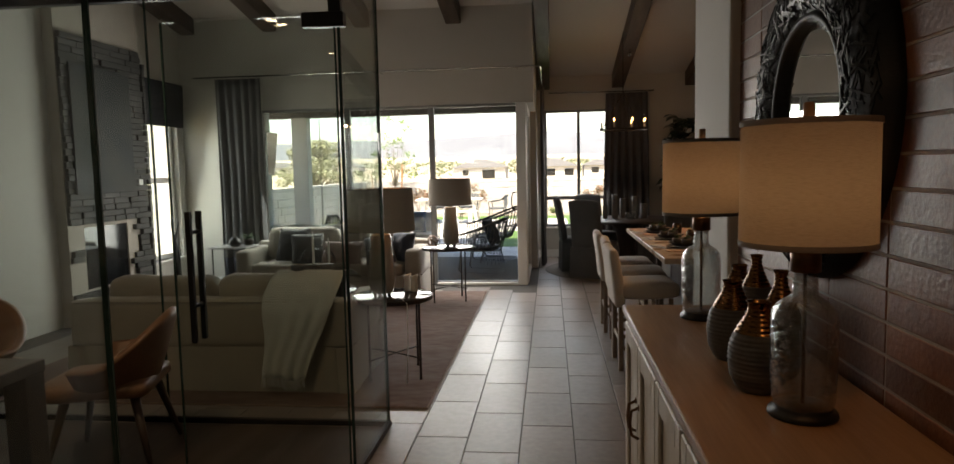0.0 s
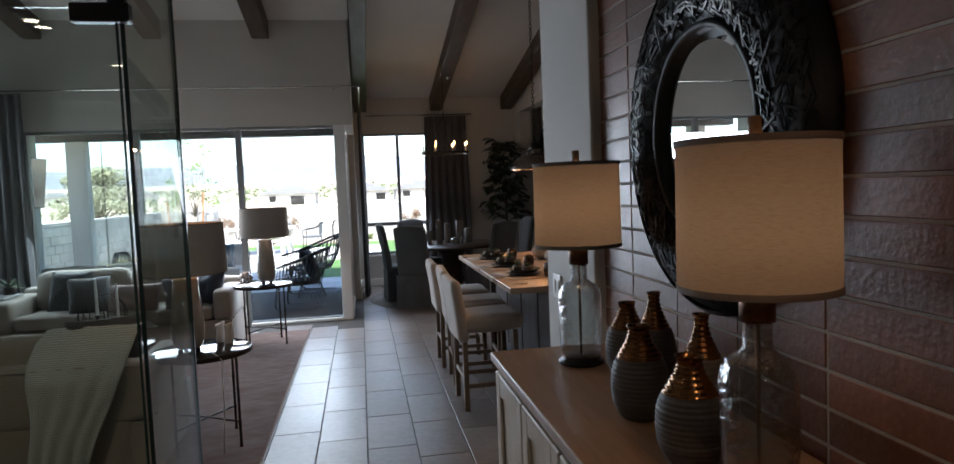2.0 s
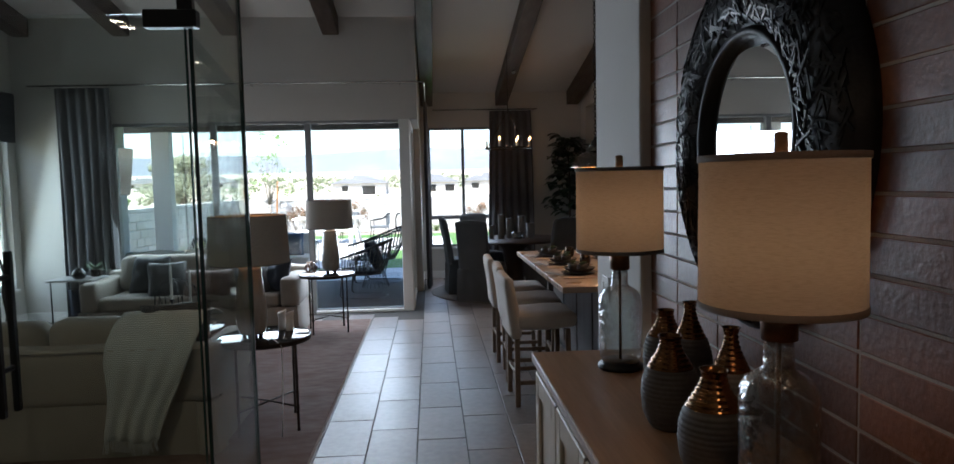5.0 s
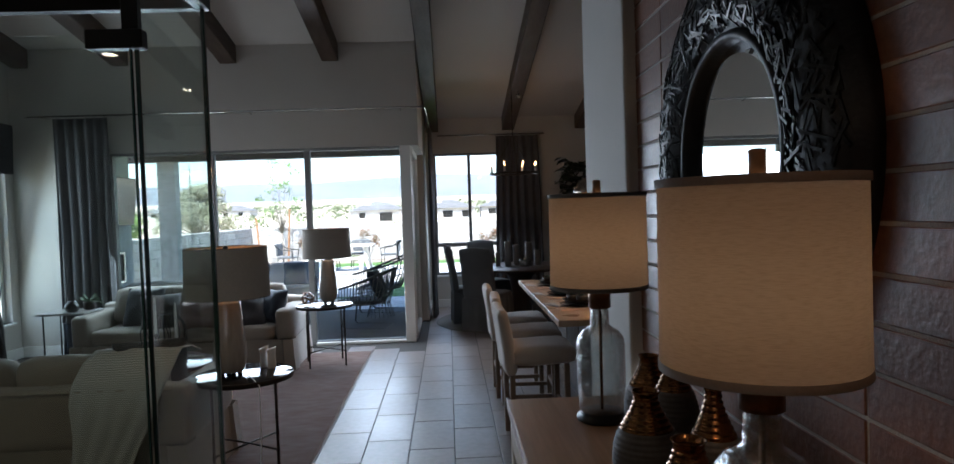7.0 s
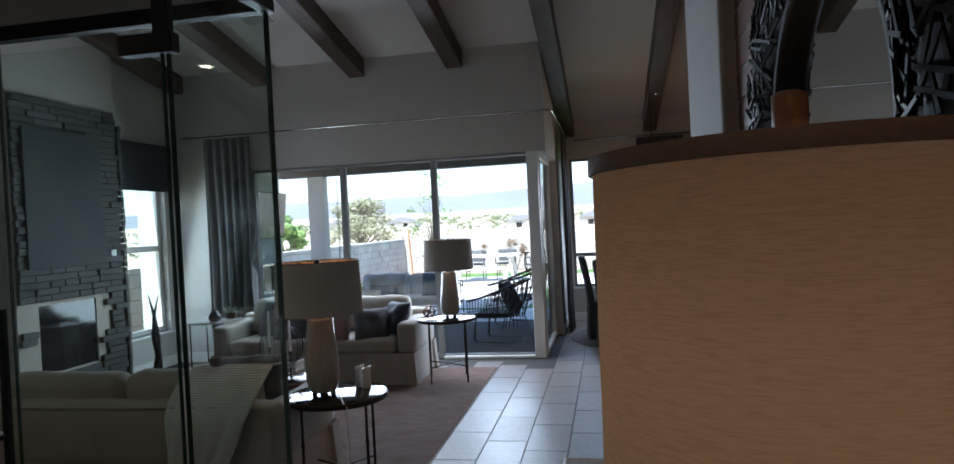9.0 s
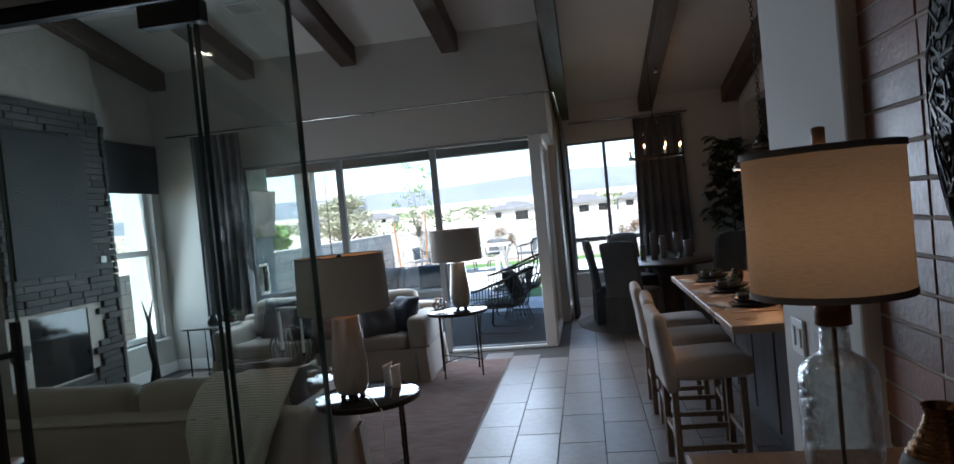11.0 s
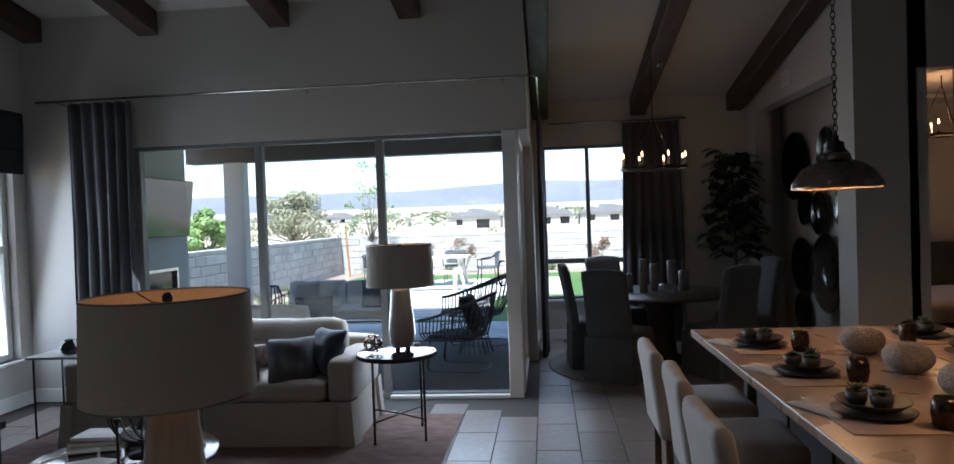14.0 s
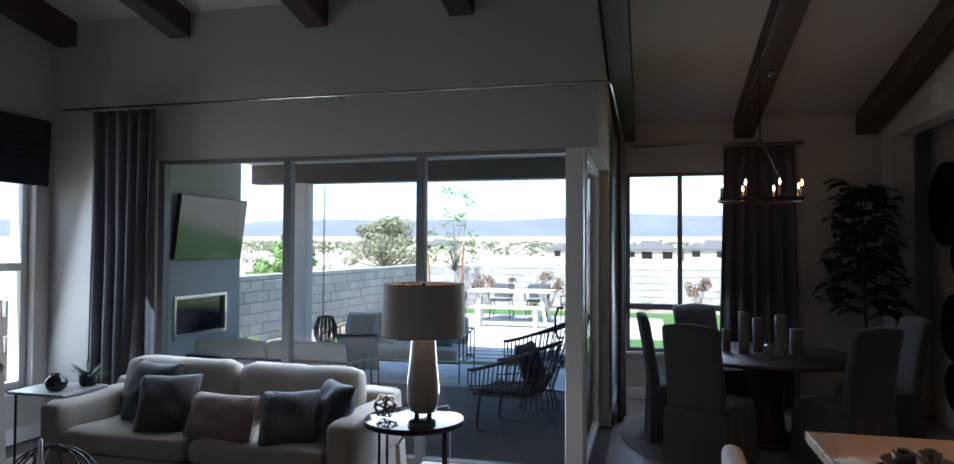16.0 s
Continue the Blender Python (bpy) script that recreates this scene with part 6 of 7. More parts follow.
# bedroom beyond the passage
t = thing("bed", pose(5.1, 12.4, 0), "bed with grey-white linen in the far room", "bed")
part("base", box(-0.9, -0.9, 0, 0.9, 1.0, 0.28, 0.01), SLIP, t)
part("mattress", soft_box(1.78, 1.88, 0.26, 0.08, 2, 0.01), STOOL, t, "pale bedding", True, (0, 0.05, 0.281))
part("headboard", soft_box(1.8, 0.1, 0.8, 0.04, 3, 0.005), SLIP, t, "", True, (0, 1.07, 0.3))
t = thing("bedroom_picture", pose(4.62, 13.59, 1.6), "dark framed picture on the far room wall", "picture")
part("frame", box(-0.28, -0.03, -0.55, 0.28, 0, 0.55, 0.006), BLACK, t)
part("canvas", box(-0.25, -0.034, -0.52, 0.25, -0.0302, 0.52), mat("art_canvas", (0.10, 0.085, 0.075), (0.2, 0.17, 0.15), 0.8, fine=6, coarse=2, bump=0.1), t)
t = thing("wall_vent", pose(3.019, 11.2, 3.0), "small white slatted air vent on the soffit wall", "vent")
part("frame", box(-0.012, -0.11, -0.075, 0, 0.11, 0.075, 0.003, 1), WHITE, t)
for k in range(6):
    part("slat", box(-0.016, -0.095, -0.058 + 0.02 * k, -0.0122, 0.095, -0.048 + 0.02 * k), PAINT, t)
t = thing("beam_spotlight", pose(1.67, 10.9, ceil_z(10.9) - 0.22), "small metal spotlight under a ceiling beam", "spotlight")
part("stem", tube([(0, 0, 0), (0, 0, -0.04)], 0.008, 8), CHROME, t)
part("head", lathe([(0.02, -0.10), (0.03, -0.09), (0.028, -0.05), (0.012, -0.04)], 16), CHROME, t, "", True)
t = thing("ceiling_vent", pose(-2.6, 8.6, ceil_z(8.6) - 0.001, math.degrees(-math.atan(0.198)), 0, 0), "white slatted ceiling air register", "vent")
part("frame", box(-0.18, -0.12, -0.012, 0.18, 0.12, 0, 0.003, 1), WHITE, t)
for k in range(8):
    part("slat", box(-0.16, -0.1 + 0.026 * k, -0.018, 0.16, -0.088 + 0.026 * k, -0.0122), PAINT, t)

# ---- Patio and garden ----
t = thing("patio_roof", pose(0, 0, 0), "covered patio roof with dark fascia beam", "roof")
part("deck", box(-5.3, YS + 0.15, 2.95, 0.119, 14.45, 3.1), WHITE, t, "pale boarded soffit")
part("fascia_beam", box(-5.3, 14.15, 2.66, 0.119, 14.40, 2.949, 0.006), mat("dark_fascia", (0.075, 0.06, 0.05), None, 0.7, fine=40, coarse=4, bump=0.3), t, "dark brown fascia beam")
part("deck_east", box(0.12, YD + 0.15, 2.95, 7, 13.3, 3.1), CEIL, t, "eave over the dining window")
t = thing("patio_column", pose(-4.52, 14.27, -0.03), "square taupe patio column", "column")
part("shaft", box(-0.16, -0.11, 0, 0.16, 0.11, 2.689, 0.006), STUCCO, t)
t = thing("rain_chain", pose(-4.16, 14.35, 0), "dark copper rain chain hanging from the fascia", "chain")
bm = bmesh.new()
for k in range(56):
    a = k % 2
    h = 0.02 + k * 0.047
    pts = [((0.017 * math.cos(u), 0, h + 0.03 * math.sin(u)) if a else (0, 0.017 * math.cos(u), h + 0.03 * math.sin(u))) for u in [i * math.pi / 4 for i in range(8)]]
    add_tube(bm, pts, 0.0045, 5, True)
part("links", bm, IRON, t)

# outdoor fireplace tower
t = thing("outdoor_fireplace", pose(-4.5, 11.95, -0.03), "smooth grey stucco outdoor fireplace tower", "fireplace")
SMOOTH = mat("smooth_stucco", (0.42, 0.43, 0.42), (0.38, 0.39, 0.38), 0.8, fine=90, coarse=1.5, bump=0.25)
bm = box(-0.7, -2.0, 0, 0, -0.54, 2.979)
add_box(bm, -0.7, 0.36, 0, 0, 0.70, 2.979)
add_box(bm, -0.7, -0.54, 0, 0, 0.36, 0.70)
add_box(bm, -0.7, -0.54, 1.11, 0, 0.36, 2.979)
part("tower", bm, SMOOTH, t, "grey stucco tower")
part("firebox", box(-0.5, -0.535, 0.702, -0.45, 0.355, 1.108), BLACK, t, "dark firebox back")
part("fire_glass", box(-0.03, -0.53, 0.705, -0.022, 0.35, 1.105), BLACK_GLASS, t, "reflective fire glass")
for b in ((-0.01, -0.58, 1.11, 0.02, 0.40, 1.15), (-0.01, -0.58, 0.66, 0.02, 0.40, 0.70), (-0.01, -0.58, 0.70, 0.02, -0.54, 1.11), (-0.01, 0.36, 0.70, 0.02, 0.40, 1.11)):
    part("trim", box(*b, 0.003, 1), CHROME, t, "steel trim")
t = thing("television", pose(-4.36, 11.86, 1.90, 0, 7, -2), "wall-mounted flat television tilted down", "television")
part("screen", box(0.012, -0.60, -0.36, 0.016, 0.60, 0.36), mat("tv_screen", (0.03, 0.031, 0.033), (0.034, 0.035, 0.037), 0.12, fine=40, coarse=2, bump=0.0, spec=1.0), t, "glossy dark screen")
part("housing", box(-0.04, -0.61, -0.37, 0.0115, 0.61, 0.37, 0.006), BLACK, t)
part("bracket", box(-0.13, -0.15, -0.1, -0.041, 0.15, 0.1), BLACK, t)

CUSH = mat("outdoor_cushion", (0.66, 0.65, 0.64), (0.58, 0.57, 0.56), 0.95, fine=300, coarse=6, bump=0.3)
BLUE = mat("blue_cloth", (0.09, 0.13, 0.19), (0.065, 0.10, 0.15), 0.95, fine=300, coarse=6, bump=0.3)


def patio_sofa(m, w, label):
    t = thing("patio_sofa", m, label, "outdoor sofa")
    part("seat_cushion", soft_box(w - 0.1, 0.66, 0.16, 0.05, 2, 0.006), CUSH, t, "", True, (0, -0.03, 0.27))
    n = 2
    for k in range(n):
        q = part("back_cushion", soft_box((w - 0.12) / n, 0.16, 0.40, 0.06, 5 + k, 0.010), CUSH, t, "", True, (-(w - 0.12) / 4 + k * (w - 0.12) / 2, 0.27, 0.40))
        q.rotation_euler = (radians(-10), 0, 0)
    h = w / 2
    part("frame", tube([(-h, -0.36, 0.255), (h, -0.36, 0.255), (h, 0.38, 0.255), (-h, 0.38, 0.255)], 0.014, 8, True), BLACK, t)
    part("back_rail", tube([(-h, 0.40, 0.62), (h, 0.40, 0.62)], 0.012, 8), BLACK, t)
    for s in (-1, 1):
        part("arm_rail", tube([(s * h, -0.36, 0.56), (s * h, 0.40, 0.62)], 0.012, 8), BLACK, t)
        for y in (-0.36, -0.17, 0.02, 0.21, 0.40):
            part("spindle", tube([(s * h, y, 0.0 if abs(y) > 0.3 else 0.255), (s * h, y, 0.59 + 0.04 * y)], 0.009, 6), BLACK, t)
    for k in range(1, 9):
        x = -h + w * k / 9
        part("spindle", tube([(x, 0.40, 0.26), (x, 0.40, 0.62)], 0.007, 6), BLACK, t)
    return t


patio_sofa(pose(-2.95, 11.1, -0.03, 0, 0, 180), 1.75, "grey outdoor sofa with black rod frame, seen from behind")
patio_sofa(pose(-2.6, 13.45, -0.03), 1.9, "grey outdoor sofa with black rod frame facing the house")
for i, (x, y, z, c, rz) in enumerate(((-3.1, 13.42, 0.60, CUSH, 10), (-2.75, 13.4, 0.60, CUSH, -12), (-2.05, 13.4, 0.58, BLUE, 8), (-2.3, 11.45, 0.58, BLUE, 190))):
    t = thing("outdoor_pillow", pose(x, y, z, 68, 0, rz), "%s square pillow on outdoor sofa" % ("blue" if c is BLUE else "pale grey"), "pillow", "outdoor pillows")
    part("cover", cushion(0.44, 0.44, 0.16, 0.5, 12, i * 2.0), c, t, "", True)
t = thing("lantern", pose(-3.62, 13.35, -0.03), "dark slatted lantern on a patio plinth", "lantern")
part("plinth", box(-0.2, -0.2, 0, 0.2, 0.2, 0.40, 0.006), DARK_WOOD, t)
for k in range(16):
    a = k * math.pi / 8
    pts = [(r * math.cos(a), r * math.sin(a), z) for r, z in ((0.10, 0.405), (0.15, 0.52), (0.145, 0.64), (0.10, 0.76))]
    part("slat", tube(pts, 0.010, 6), BLACK, t)
for r, z in ((0.10, 0.41), (0.10, 0.765)):
    part("hoop", tube(circle(0, 0, z, r, 24), 0.010, 6, True), BLACK, t)


def wire_chair(m, label):
    """Open rod tub chair on a cantilever loop base; faces local -x."""
    t = thing("wire_chair", m, label, "outdoor chair", "patio wire chairs")
    n = 34
    top, low = [], []
    for k in range(n + 1):
        u = k / n
        if u < 0.25:
            x, y = -0.36 * (1 - u / 0.25) + 0.02, -0.33
        elif u > 0.75:
            x, y = -0.36 * (u - 0.75) / 0.25 + 0.02, 0.33
        else:
            a = math.pi * (u - 0.5) * 2
            x, y = 0.02 + 0.32 * math.cos(a), 0.33 * math.sin(a)
        b = 0.5 + 0.5 * max(-1.0, min(1.0, x / 0.34))
        front = max(0.0, -x / 0.34)
        top.append(Vector((x + 0.04, y * (1 - 0.12 * front ** 3), 0.525 + 0.235 * b ** 1.3)))
        low.append(Vector((x * 0.72 - 0.02, y * 0.74, 0.325)))
    for k in range(n + 1):
        bulge = Vector((low[k].x, low[k].y, 0)).normalized() * 0.03
        part("rod", tube([low[k], low[k].lerp(top[k], 0.45) + bulge - Vector((0, 0, 0.02)), top[k]], 0.006, 5), ROD, t)
    part("rim", tube(top, 0.014, 8), ROD, t, "", True)
    mids = [low[k].lerp(top[k], 0.45) + Vector((low[k].x, low[k].y, 0)).normalized() * 0.03 - Vector((0, 0, 0.02)) for k in range(n + 1)]
    part("hoop", tube(mids, 0.006, 6), ROD, t, "", True)
    part("seat_ring", tube(low, 0.010, 8, True), ROD, t, "", True)
    part("seat_pad", soft_box(0.46, 0.44, 0.05, 0.024, 2, 0.003), ROD_PAD, t, "thin dark seat pad", True, (-0.03, 0, 0.322))
    part("base_loop", tube([(-0.22, -0.22, 0.325), (-0.255, -0.22, 0.06), (-0.22, -0.22, 0.014), (0.18, -0.22, 0.014), (0.26, -0.17, 0.014), (0.29, -0.08, 0.014), (0.29, 0.08, 0.014), (0.26, 0.17, 0.014), (0.18, 0.22, 0.014), (-0.22, 0.22, 0.014), (-0.255, 0.22, 0.06), (-0.22, 0.22, 0.325)], 0.013, 8), ROD, t, "bent steel loop base", True)
    return t


# Black rods, base colour lifted to grey to carry veiling glare.
ROD = mat("glare_greyed_rod", (0.09, 0.088, 0.085), (0.065, 0.063, 0.06), 0.55, fine=120, coarse=10, bump=0.2)
ROD_PAD = mat("pad_cloth", (0.06, 0.065, 0.075), (0.045, 0.048, 0.055), 0.95, fine=300, coarse=6, bump=0.3)
w0 = wire_chair(pose(-0.55, 11.10, -0.03, 0, 0, -13) @ Matrix.Scale(1.12, 4), "black rod tub chair with dark cushion on patio")
copy_thing(w0, pose(-0.46, 12.62, -0.03, 0, 0, -16) @ Matrix.Scale(1.12, 4))
t = thing("outdoor_pillow", pose(-0.40, 11.08, 0.60, 68, 0, 78), "dark slate square pillow on wire chair", "pillow", "outdoor pillows")
part("cover", cushion(0.42, 0.42, 0.15, 0.5, 12, 8), MATS["pillow_cloth_4"], t, "", True)
t = thing("wire_table", pose(-0.46, 11.98, -0.03), "round wire cage side table on patio", "side table")
for k in range(20):
    a = k * math.pi / 10
    part("rod", tube([(r * math.cos(a), r * math.sin(a), z) for r, z in ((0.22, 0.01), (0.15, 0.24), (0.22, 0.47))], 0.005, 5), ROD, t)
for r, z in ((0.22, 0.01), (0.15, 0.24), (0.22, 0.47)):
    part("hoop", tube(circle(0, 0, z, r, 28), 0.007, 6, True), ROD, t)
part("top", lathe([(0.001, 0.475), (0.225, 0.475), (0.225, 0.485), (0.001, 0.485)], 32, caps=False), ROD, t)

# garden dining set on a pale slab
structure("pavement_slab", box(-4.6, 18.2, -0.08, 1.0, 22.2, -0.02), SLAB, "pale concrete dining slab in the lawn", "paving")
PALE = mat("whitewashed_wood", (0.66, 0.62, 0.56), (0.56, 0.52, 0.46), 0.6, fine=14, coarse=3, bump=0.25, stretch=(0.8, 8, 8))
t = thing("garden_table", pose(-2.42, 20.55, -0.02), "whitewashed plank garden table with splayed legs", "table")
for k in range(5):
    part("plank", box(-0.95, -0.45 + 0.181 * k, 0.70, 0.95, -0.45 + 0.181 * k + 0.176, 0.745, 0.004, 1), PALE, t)
for s in (-1, 1):
    for y in (-1, 1):
        part("leg", tube([(s * 0.7, y * 0.28, 0.699), (s * 0.84, y * 0.36, 0)], 0.045, 4), PALE, t)
    part("crossbar", box(s * 0.74 - 0.03, -0.34, 0.60, s * 0.74 + 0.03, 0.34, 0.699), PALE, t)
t = thing("garden_bench", pose(-2.3, 19.35, -0.02), "whitewashed plank garden bench", "bench")
for k in range(2):
    part("plank", box(-0.8, -0.17 + 0.175 * k, 0.41, 0.8, -0.17 + 0.175 * k + 0.17, 0.455, 0.004, 1), PALE, t)
for s in (-1, 1):
    part("leg", box(s * 0.62 - 0.04, -0.15, 0, s * 0.62 + 0.04, 0.15, 0.409, 0.004, 1), PALE, t)


def woven_chair(m):
    t = thing("garden_chair", m, "dark woven rope garden armchair", "chair", "garden chairs")
    part("seat", soft_box(0.5, 0.48, 0.06, 0.025, 2, 0.002), SLIP, t, "", True, (0, 0, 0.42))
    part("back", soft_box(0.5, 0.05, 0.34, 0.022, 3, 0.002), SLIP, t, "", True, (0, 0.23, 0.50))
    part("arm_loop", tube([(-0.27, -0.2, 0.44), (-0.29, -0.22, 0.64), (-0.29, 0.1, 0.68), (-0.26, 0.27, 0.80), (0, 0.30, 0.83), (0.26, 0.27, 0.80), (0.29, 0.1, 0.68), (0.29, -0.22, 0.64), (0.27, -0.2, 0.44)], 0.016, 8), BLACK, t, "", True)
    for sx in (-1, 1):
        for sy in (-1, 1):
            part("leg", tube([(sx * 0.22, sy * 0.2, 0.43), (sx * 0.26, sy * 0.24, 0)], 0.012, 8), BLACK, t)
    return t


g0 = woven_chair(pose(-2.85, 21.35, -0.02))
copy_thing(g0, pose(-1.95, 21.35, -0.02))
copy_thing(g0, pose(-1.0, 20.4, -0.02, 0, 0, -95))
copy_thing(g0, pose(-3.85, 20.5, -0.02, 0, 0, 85))
t = thing("potted_flowers", pose(-2.45, 20.6, 0.7255), "small red flowers in a pot on garden table", "plant")
part("pot", lathe([(0.06, 0), (0.08, 0.12), (0.07, 0.12), (0.001, 0.11)], 20, caps=False), STONEWARE, t, "", True)
bm = bmesh.new()
rnd = random.Random(3)
for k in range(70):
    d = Vector((rnd.gauss(0, 1), rnd.gauss(0, 1), rnd.uniform(0.3, 2)))
    blade(bm, Vector((0, 0, 0.12)) + d * 0.05, d, 0.09, 0.02, 0.3, 0.2, 2)
part("leaves", bm, mat("red_leaf", (0.20, 0.06, 0.04), (0.08, 0.10, 0.04), 0.6, fine=20, coarse=9, bump=0.1, island=True), t)

# stepping slabs between patio and dining slab
step = None
for k in range(9):
    p = pose(-1.9, 14.95 + 0.37 * k, -0.034)
    if step is None:
        step = tagged(part("stepping_slab", box(-1.3, -0.145, -0.03, 1.3, 0.145, 0.014, 0.006, 1), SLAB), "long pale concrete stepping slab in turf", "paving slab", "stepping slabs")
        step.matrix_world = p
    else:
        copy_thing(step, p)


def foliage(bm, centre, radius, count, leaf, rnd, flat=1.0):
    for _ in range(count):
        d = Vector((rnd.gauss(0, 1), rnd.gauss(0, 1), rnd.gauss(0, 1))).normalized()
        p = Vector(centre) + Vector((d.x, d.y, d.z * flat)) * radius * rnd.uniform(0.55, 1.0)
        s = d.orthogonal().normalized()
        s.rotate(Matrix.Rotation(rnd.uniform(0, 6.28), 3, d))
        u = (s.cross(d) + d * rnd.uniform(-0.6, 0.6)).normalized()
        l, w = leaf * rnd.uniform(0.7, 1.3), leaf * 0.45 * rnd.uniform(0.7, 1.3)
        vs = [bm.verts.new(q) for q in (p - u * l, p + s * w, p + u * l, p - s * w)]
        bm.faces.new(vs)


def tree(m, height, spread, clumps, leaf, bark, green, label, seed, trunk=0.12, bare=0.35, dense=120, name="tree"):
    """Tapered trunk, forking limbs and a crown of leafy clumps with gaps."""
    t = thing(name, m, label, "tree")
    rnd = random.Random(seed)
    wood, crown = bmesh.new(), bmesh.new()
    fork = Vector((0, 0, height * bare))
    add_tube(wood, [(0, 0, -0.05), (0.03 * height * 0.3, 0, height * bare * 0.5), fork], [trunk, trunk * 0.8, trunk * 0.65], 9)
    for k in range(clumps):
        a = k * 2.4 + rnd.uniform(-0.4, 0.4)
        f = ((k + 0.5) / clumps) ** 0.5
        el = rnd.uniform(0.15, 1.0)
        tip = Vector((math.cos(a) * spread * f * (1.1 - 0.5 * el), math.sin(a) * spread * f * (1.1 - 0.5 * el), height * (bare + (0.98 - bare) * el * (1.08 - 0.35 * f))))
        mid = fork.lerp(tip, 0.5) + Vector((rnd.uniform(-1, 1), rnd.uniform(-1, 1), rnd.uniform(0, 1))) * spread * 0.12
        add_tube(wood, [fork, mid, tip], [trunk * 0.4, trunk * 0.2, trunk * 0.06], 6)
        r = spread * rnd.uniform(0.20, 0.34)
        foliage(crown, tip, r, dense, leaf, rnd, 0.75)
    part("trunk", wood, bark, t, "", True)
    part("crown", crown, green, t)
    return t


BARK = mat("grey_bark", (0.24, 0.20, 0.165), (0.16, 0.13, 0.10), 0.9, fine=20, coarse=4, bump=0.6)
DESERT_LEAF = mat("desert_leaves", (0.26, 0.255, 0.165), (0.17, 0.175, 0.10), 0.8, fine=3, coarse=0.7, bump=0.0, island=True)
OLIVE = mat("olive_leaves", (0.14, 0.155, 0.08), (0.085, 0.105, 0.045), 0.7, fine=3, coarse=0.7, bump=0.0, island=True)
LIME = mat("lime_leaves", (0.17, 0.26, 0.065), (0.10, 0.17, 0.04), 0.6, fine=3, coarse=0.7, bump=0.0, island=True)
tree(pose(-12.7, 38.5, -0.3), 3.85, 2.1, 46, 0.08, BARK, DESERT_LEAF, "wide grey-green desert tree beyond the garden wall", 5, 0.16, 0.22, 150)
tree(pose(-10.5, 24.5, -0.1), 2.45, 1.15, 22, 0.09, BARK, LIME, "bright green round bush beyond the garden wall", 6, 0.07, 0.15, 170)
yt = tree(pose(-4.9, 24.3, -0.06), 4.3, 0.85, 20, 0.05, BARK, LIME, "young staked aspen tree in gravel bed", 8, 0.035, 0.25, 34)
for x, h in ((-5.6, 1.6), (-4.7, 1.85)):
    t = thing("tree_stake", pose(x, 24.2, -0.06), "orange-brown wooden tree stake", "stake", "tree stakes")
    part("pole", tube([(0, 0, 0), (0.1 if x > -5 else -0.1, 0, h)], 0.03, 8), mat("stake_wood", (0.34, 0.16, 0.06), None, 0.8, fine=20, coarse=3, bump=0.2), t)
GRASS = mat("grass_blade", (0.13, 0.19, 0.06), (0.20, 0.22, 0.09), 0.7, fine=5, coarse=2, bump=0.0, island=True)
for i, (x, y) in enumerate(((-5.65, 16.0), (-5.6, 17.6), (-5.5, 19.0), (-5.7, 14.7), (-2.6, 24.8), (0.6, 24.8))):
    t = thing("grass_tuft", pose(x, y, -0.032), "green ornamental grass tuft in gravel", "grass", "grass tufts")
    bm = bmesh.new()
    rnd = random.Random(i)
    for k in range(90):
        a, e = rnd.uniform(0, 6.28), rnd.uniform(0.8, 3)
        blade(bm, (rnd.gauss(0, 0.04), rnd.gauss(0, 0.04), 0), (math.cos(a), math.sin(a), e), rnd.uniform(0.25, 0.42), 0.008, 0.9, 0.2, 3)
    part("blades", bm, GRASS, t)
for i, (x, y, s) in enumerate(((-4.1, 24.6, 0.4), (-2.1, 24.6, 0.45), (2.0, 24.6, 0.4))):
    t = thing("flowering_shrub", pose(x, y, -0.032), "small red-leaved shrub in the gravel bed", "shrub", "red shrubs")
    bm, wd = bmesh.new(), bmesh.new()
    rnd = random.Random(40 + i)
    for k in range(9):
        a = k * 2.4
        tip = Vector((math.cos(a) * s * 0.6, math.sin(a) * s * 0.6, s * rnd.uniform(1.2, 2.2)))
        add_tube(wd, [(0, 0, 0), tip], [0.012, 0.004], 5)
        foliage(bm, tip, s * 0.4, 50, 0.045, rnd)
    part("stems", wd, BARK, t)
    part("leaves", bm, MATS["red_leaf"], t)

# distant scrub on the plain: too many to count
rnd = random.Random(21)
bm = bmesh.new()
for k in range(700):
    y = 34 + 420 * rnd.random() ** 0.8
    x = -0.12 * y + rnd.uniform(-0.75, 0.75) * y
    if 60 < y < 152 and -30 < x < 40 and rnd.random() < 0.85:
        continue
    s = rnd.uniform(0.35, 1.0) * (0.7 + y / 160)
    foliage(bm, (x, y, land_z(x, y) + s * 0.45), s, 26 if y < 120 else 14, s * 0.22, rnd, 0.6)
for k in range(900):
    y = 175 + 260 * rnd.random()
    x = -0.1 * y + rnd.uniform(-0.6, 0.6) * y
    s = rnd.uniform(0.9, 2.0)
    foliage(bm, (x, y, land_z(x, y) + s * 0.5), s * 1.3, 16, s * 0.36, rnd, 0.6)
tagged(part("scrub", bm, OLIVE), "scattered olive desert scrub on the plain", "bushes", "", "stuff")

# houses beyond the wall
ROOF = mat("grey_roof_tile", (0.12, 0.115, 0.112), (0.09, 0.085, 0.082), 0.85, fine=8, coarse=1, bump=0.4)


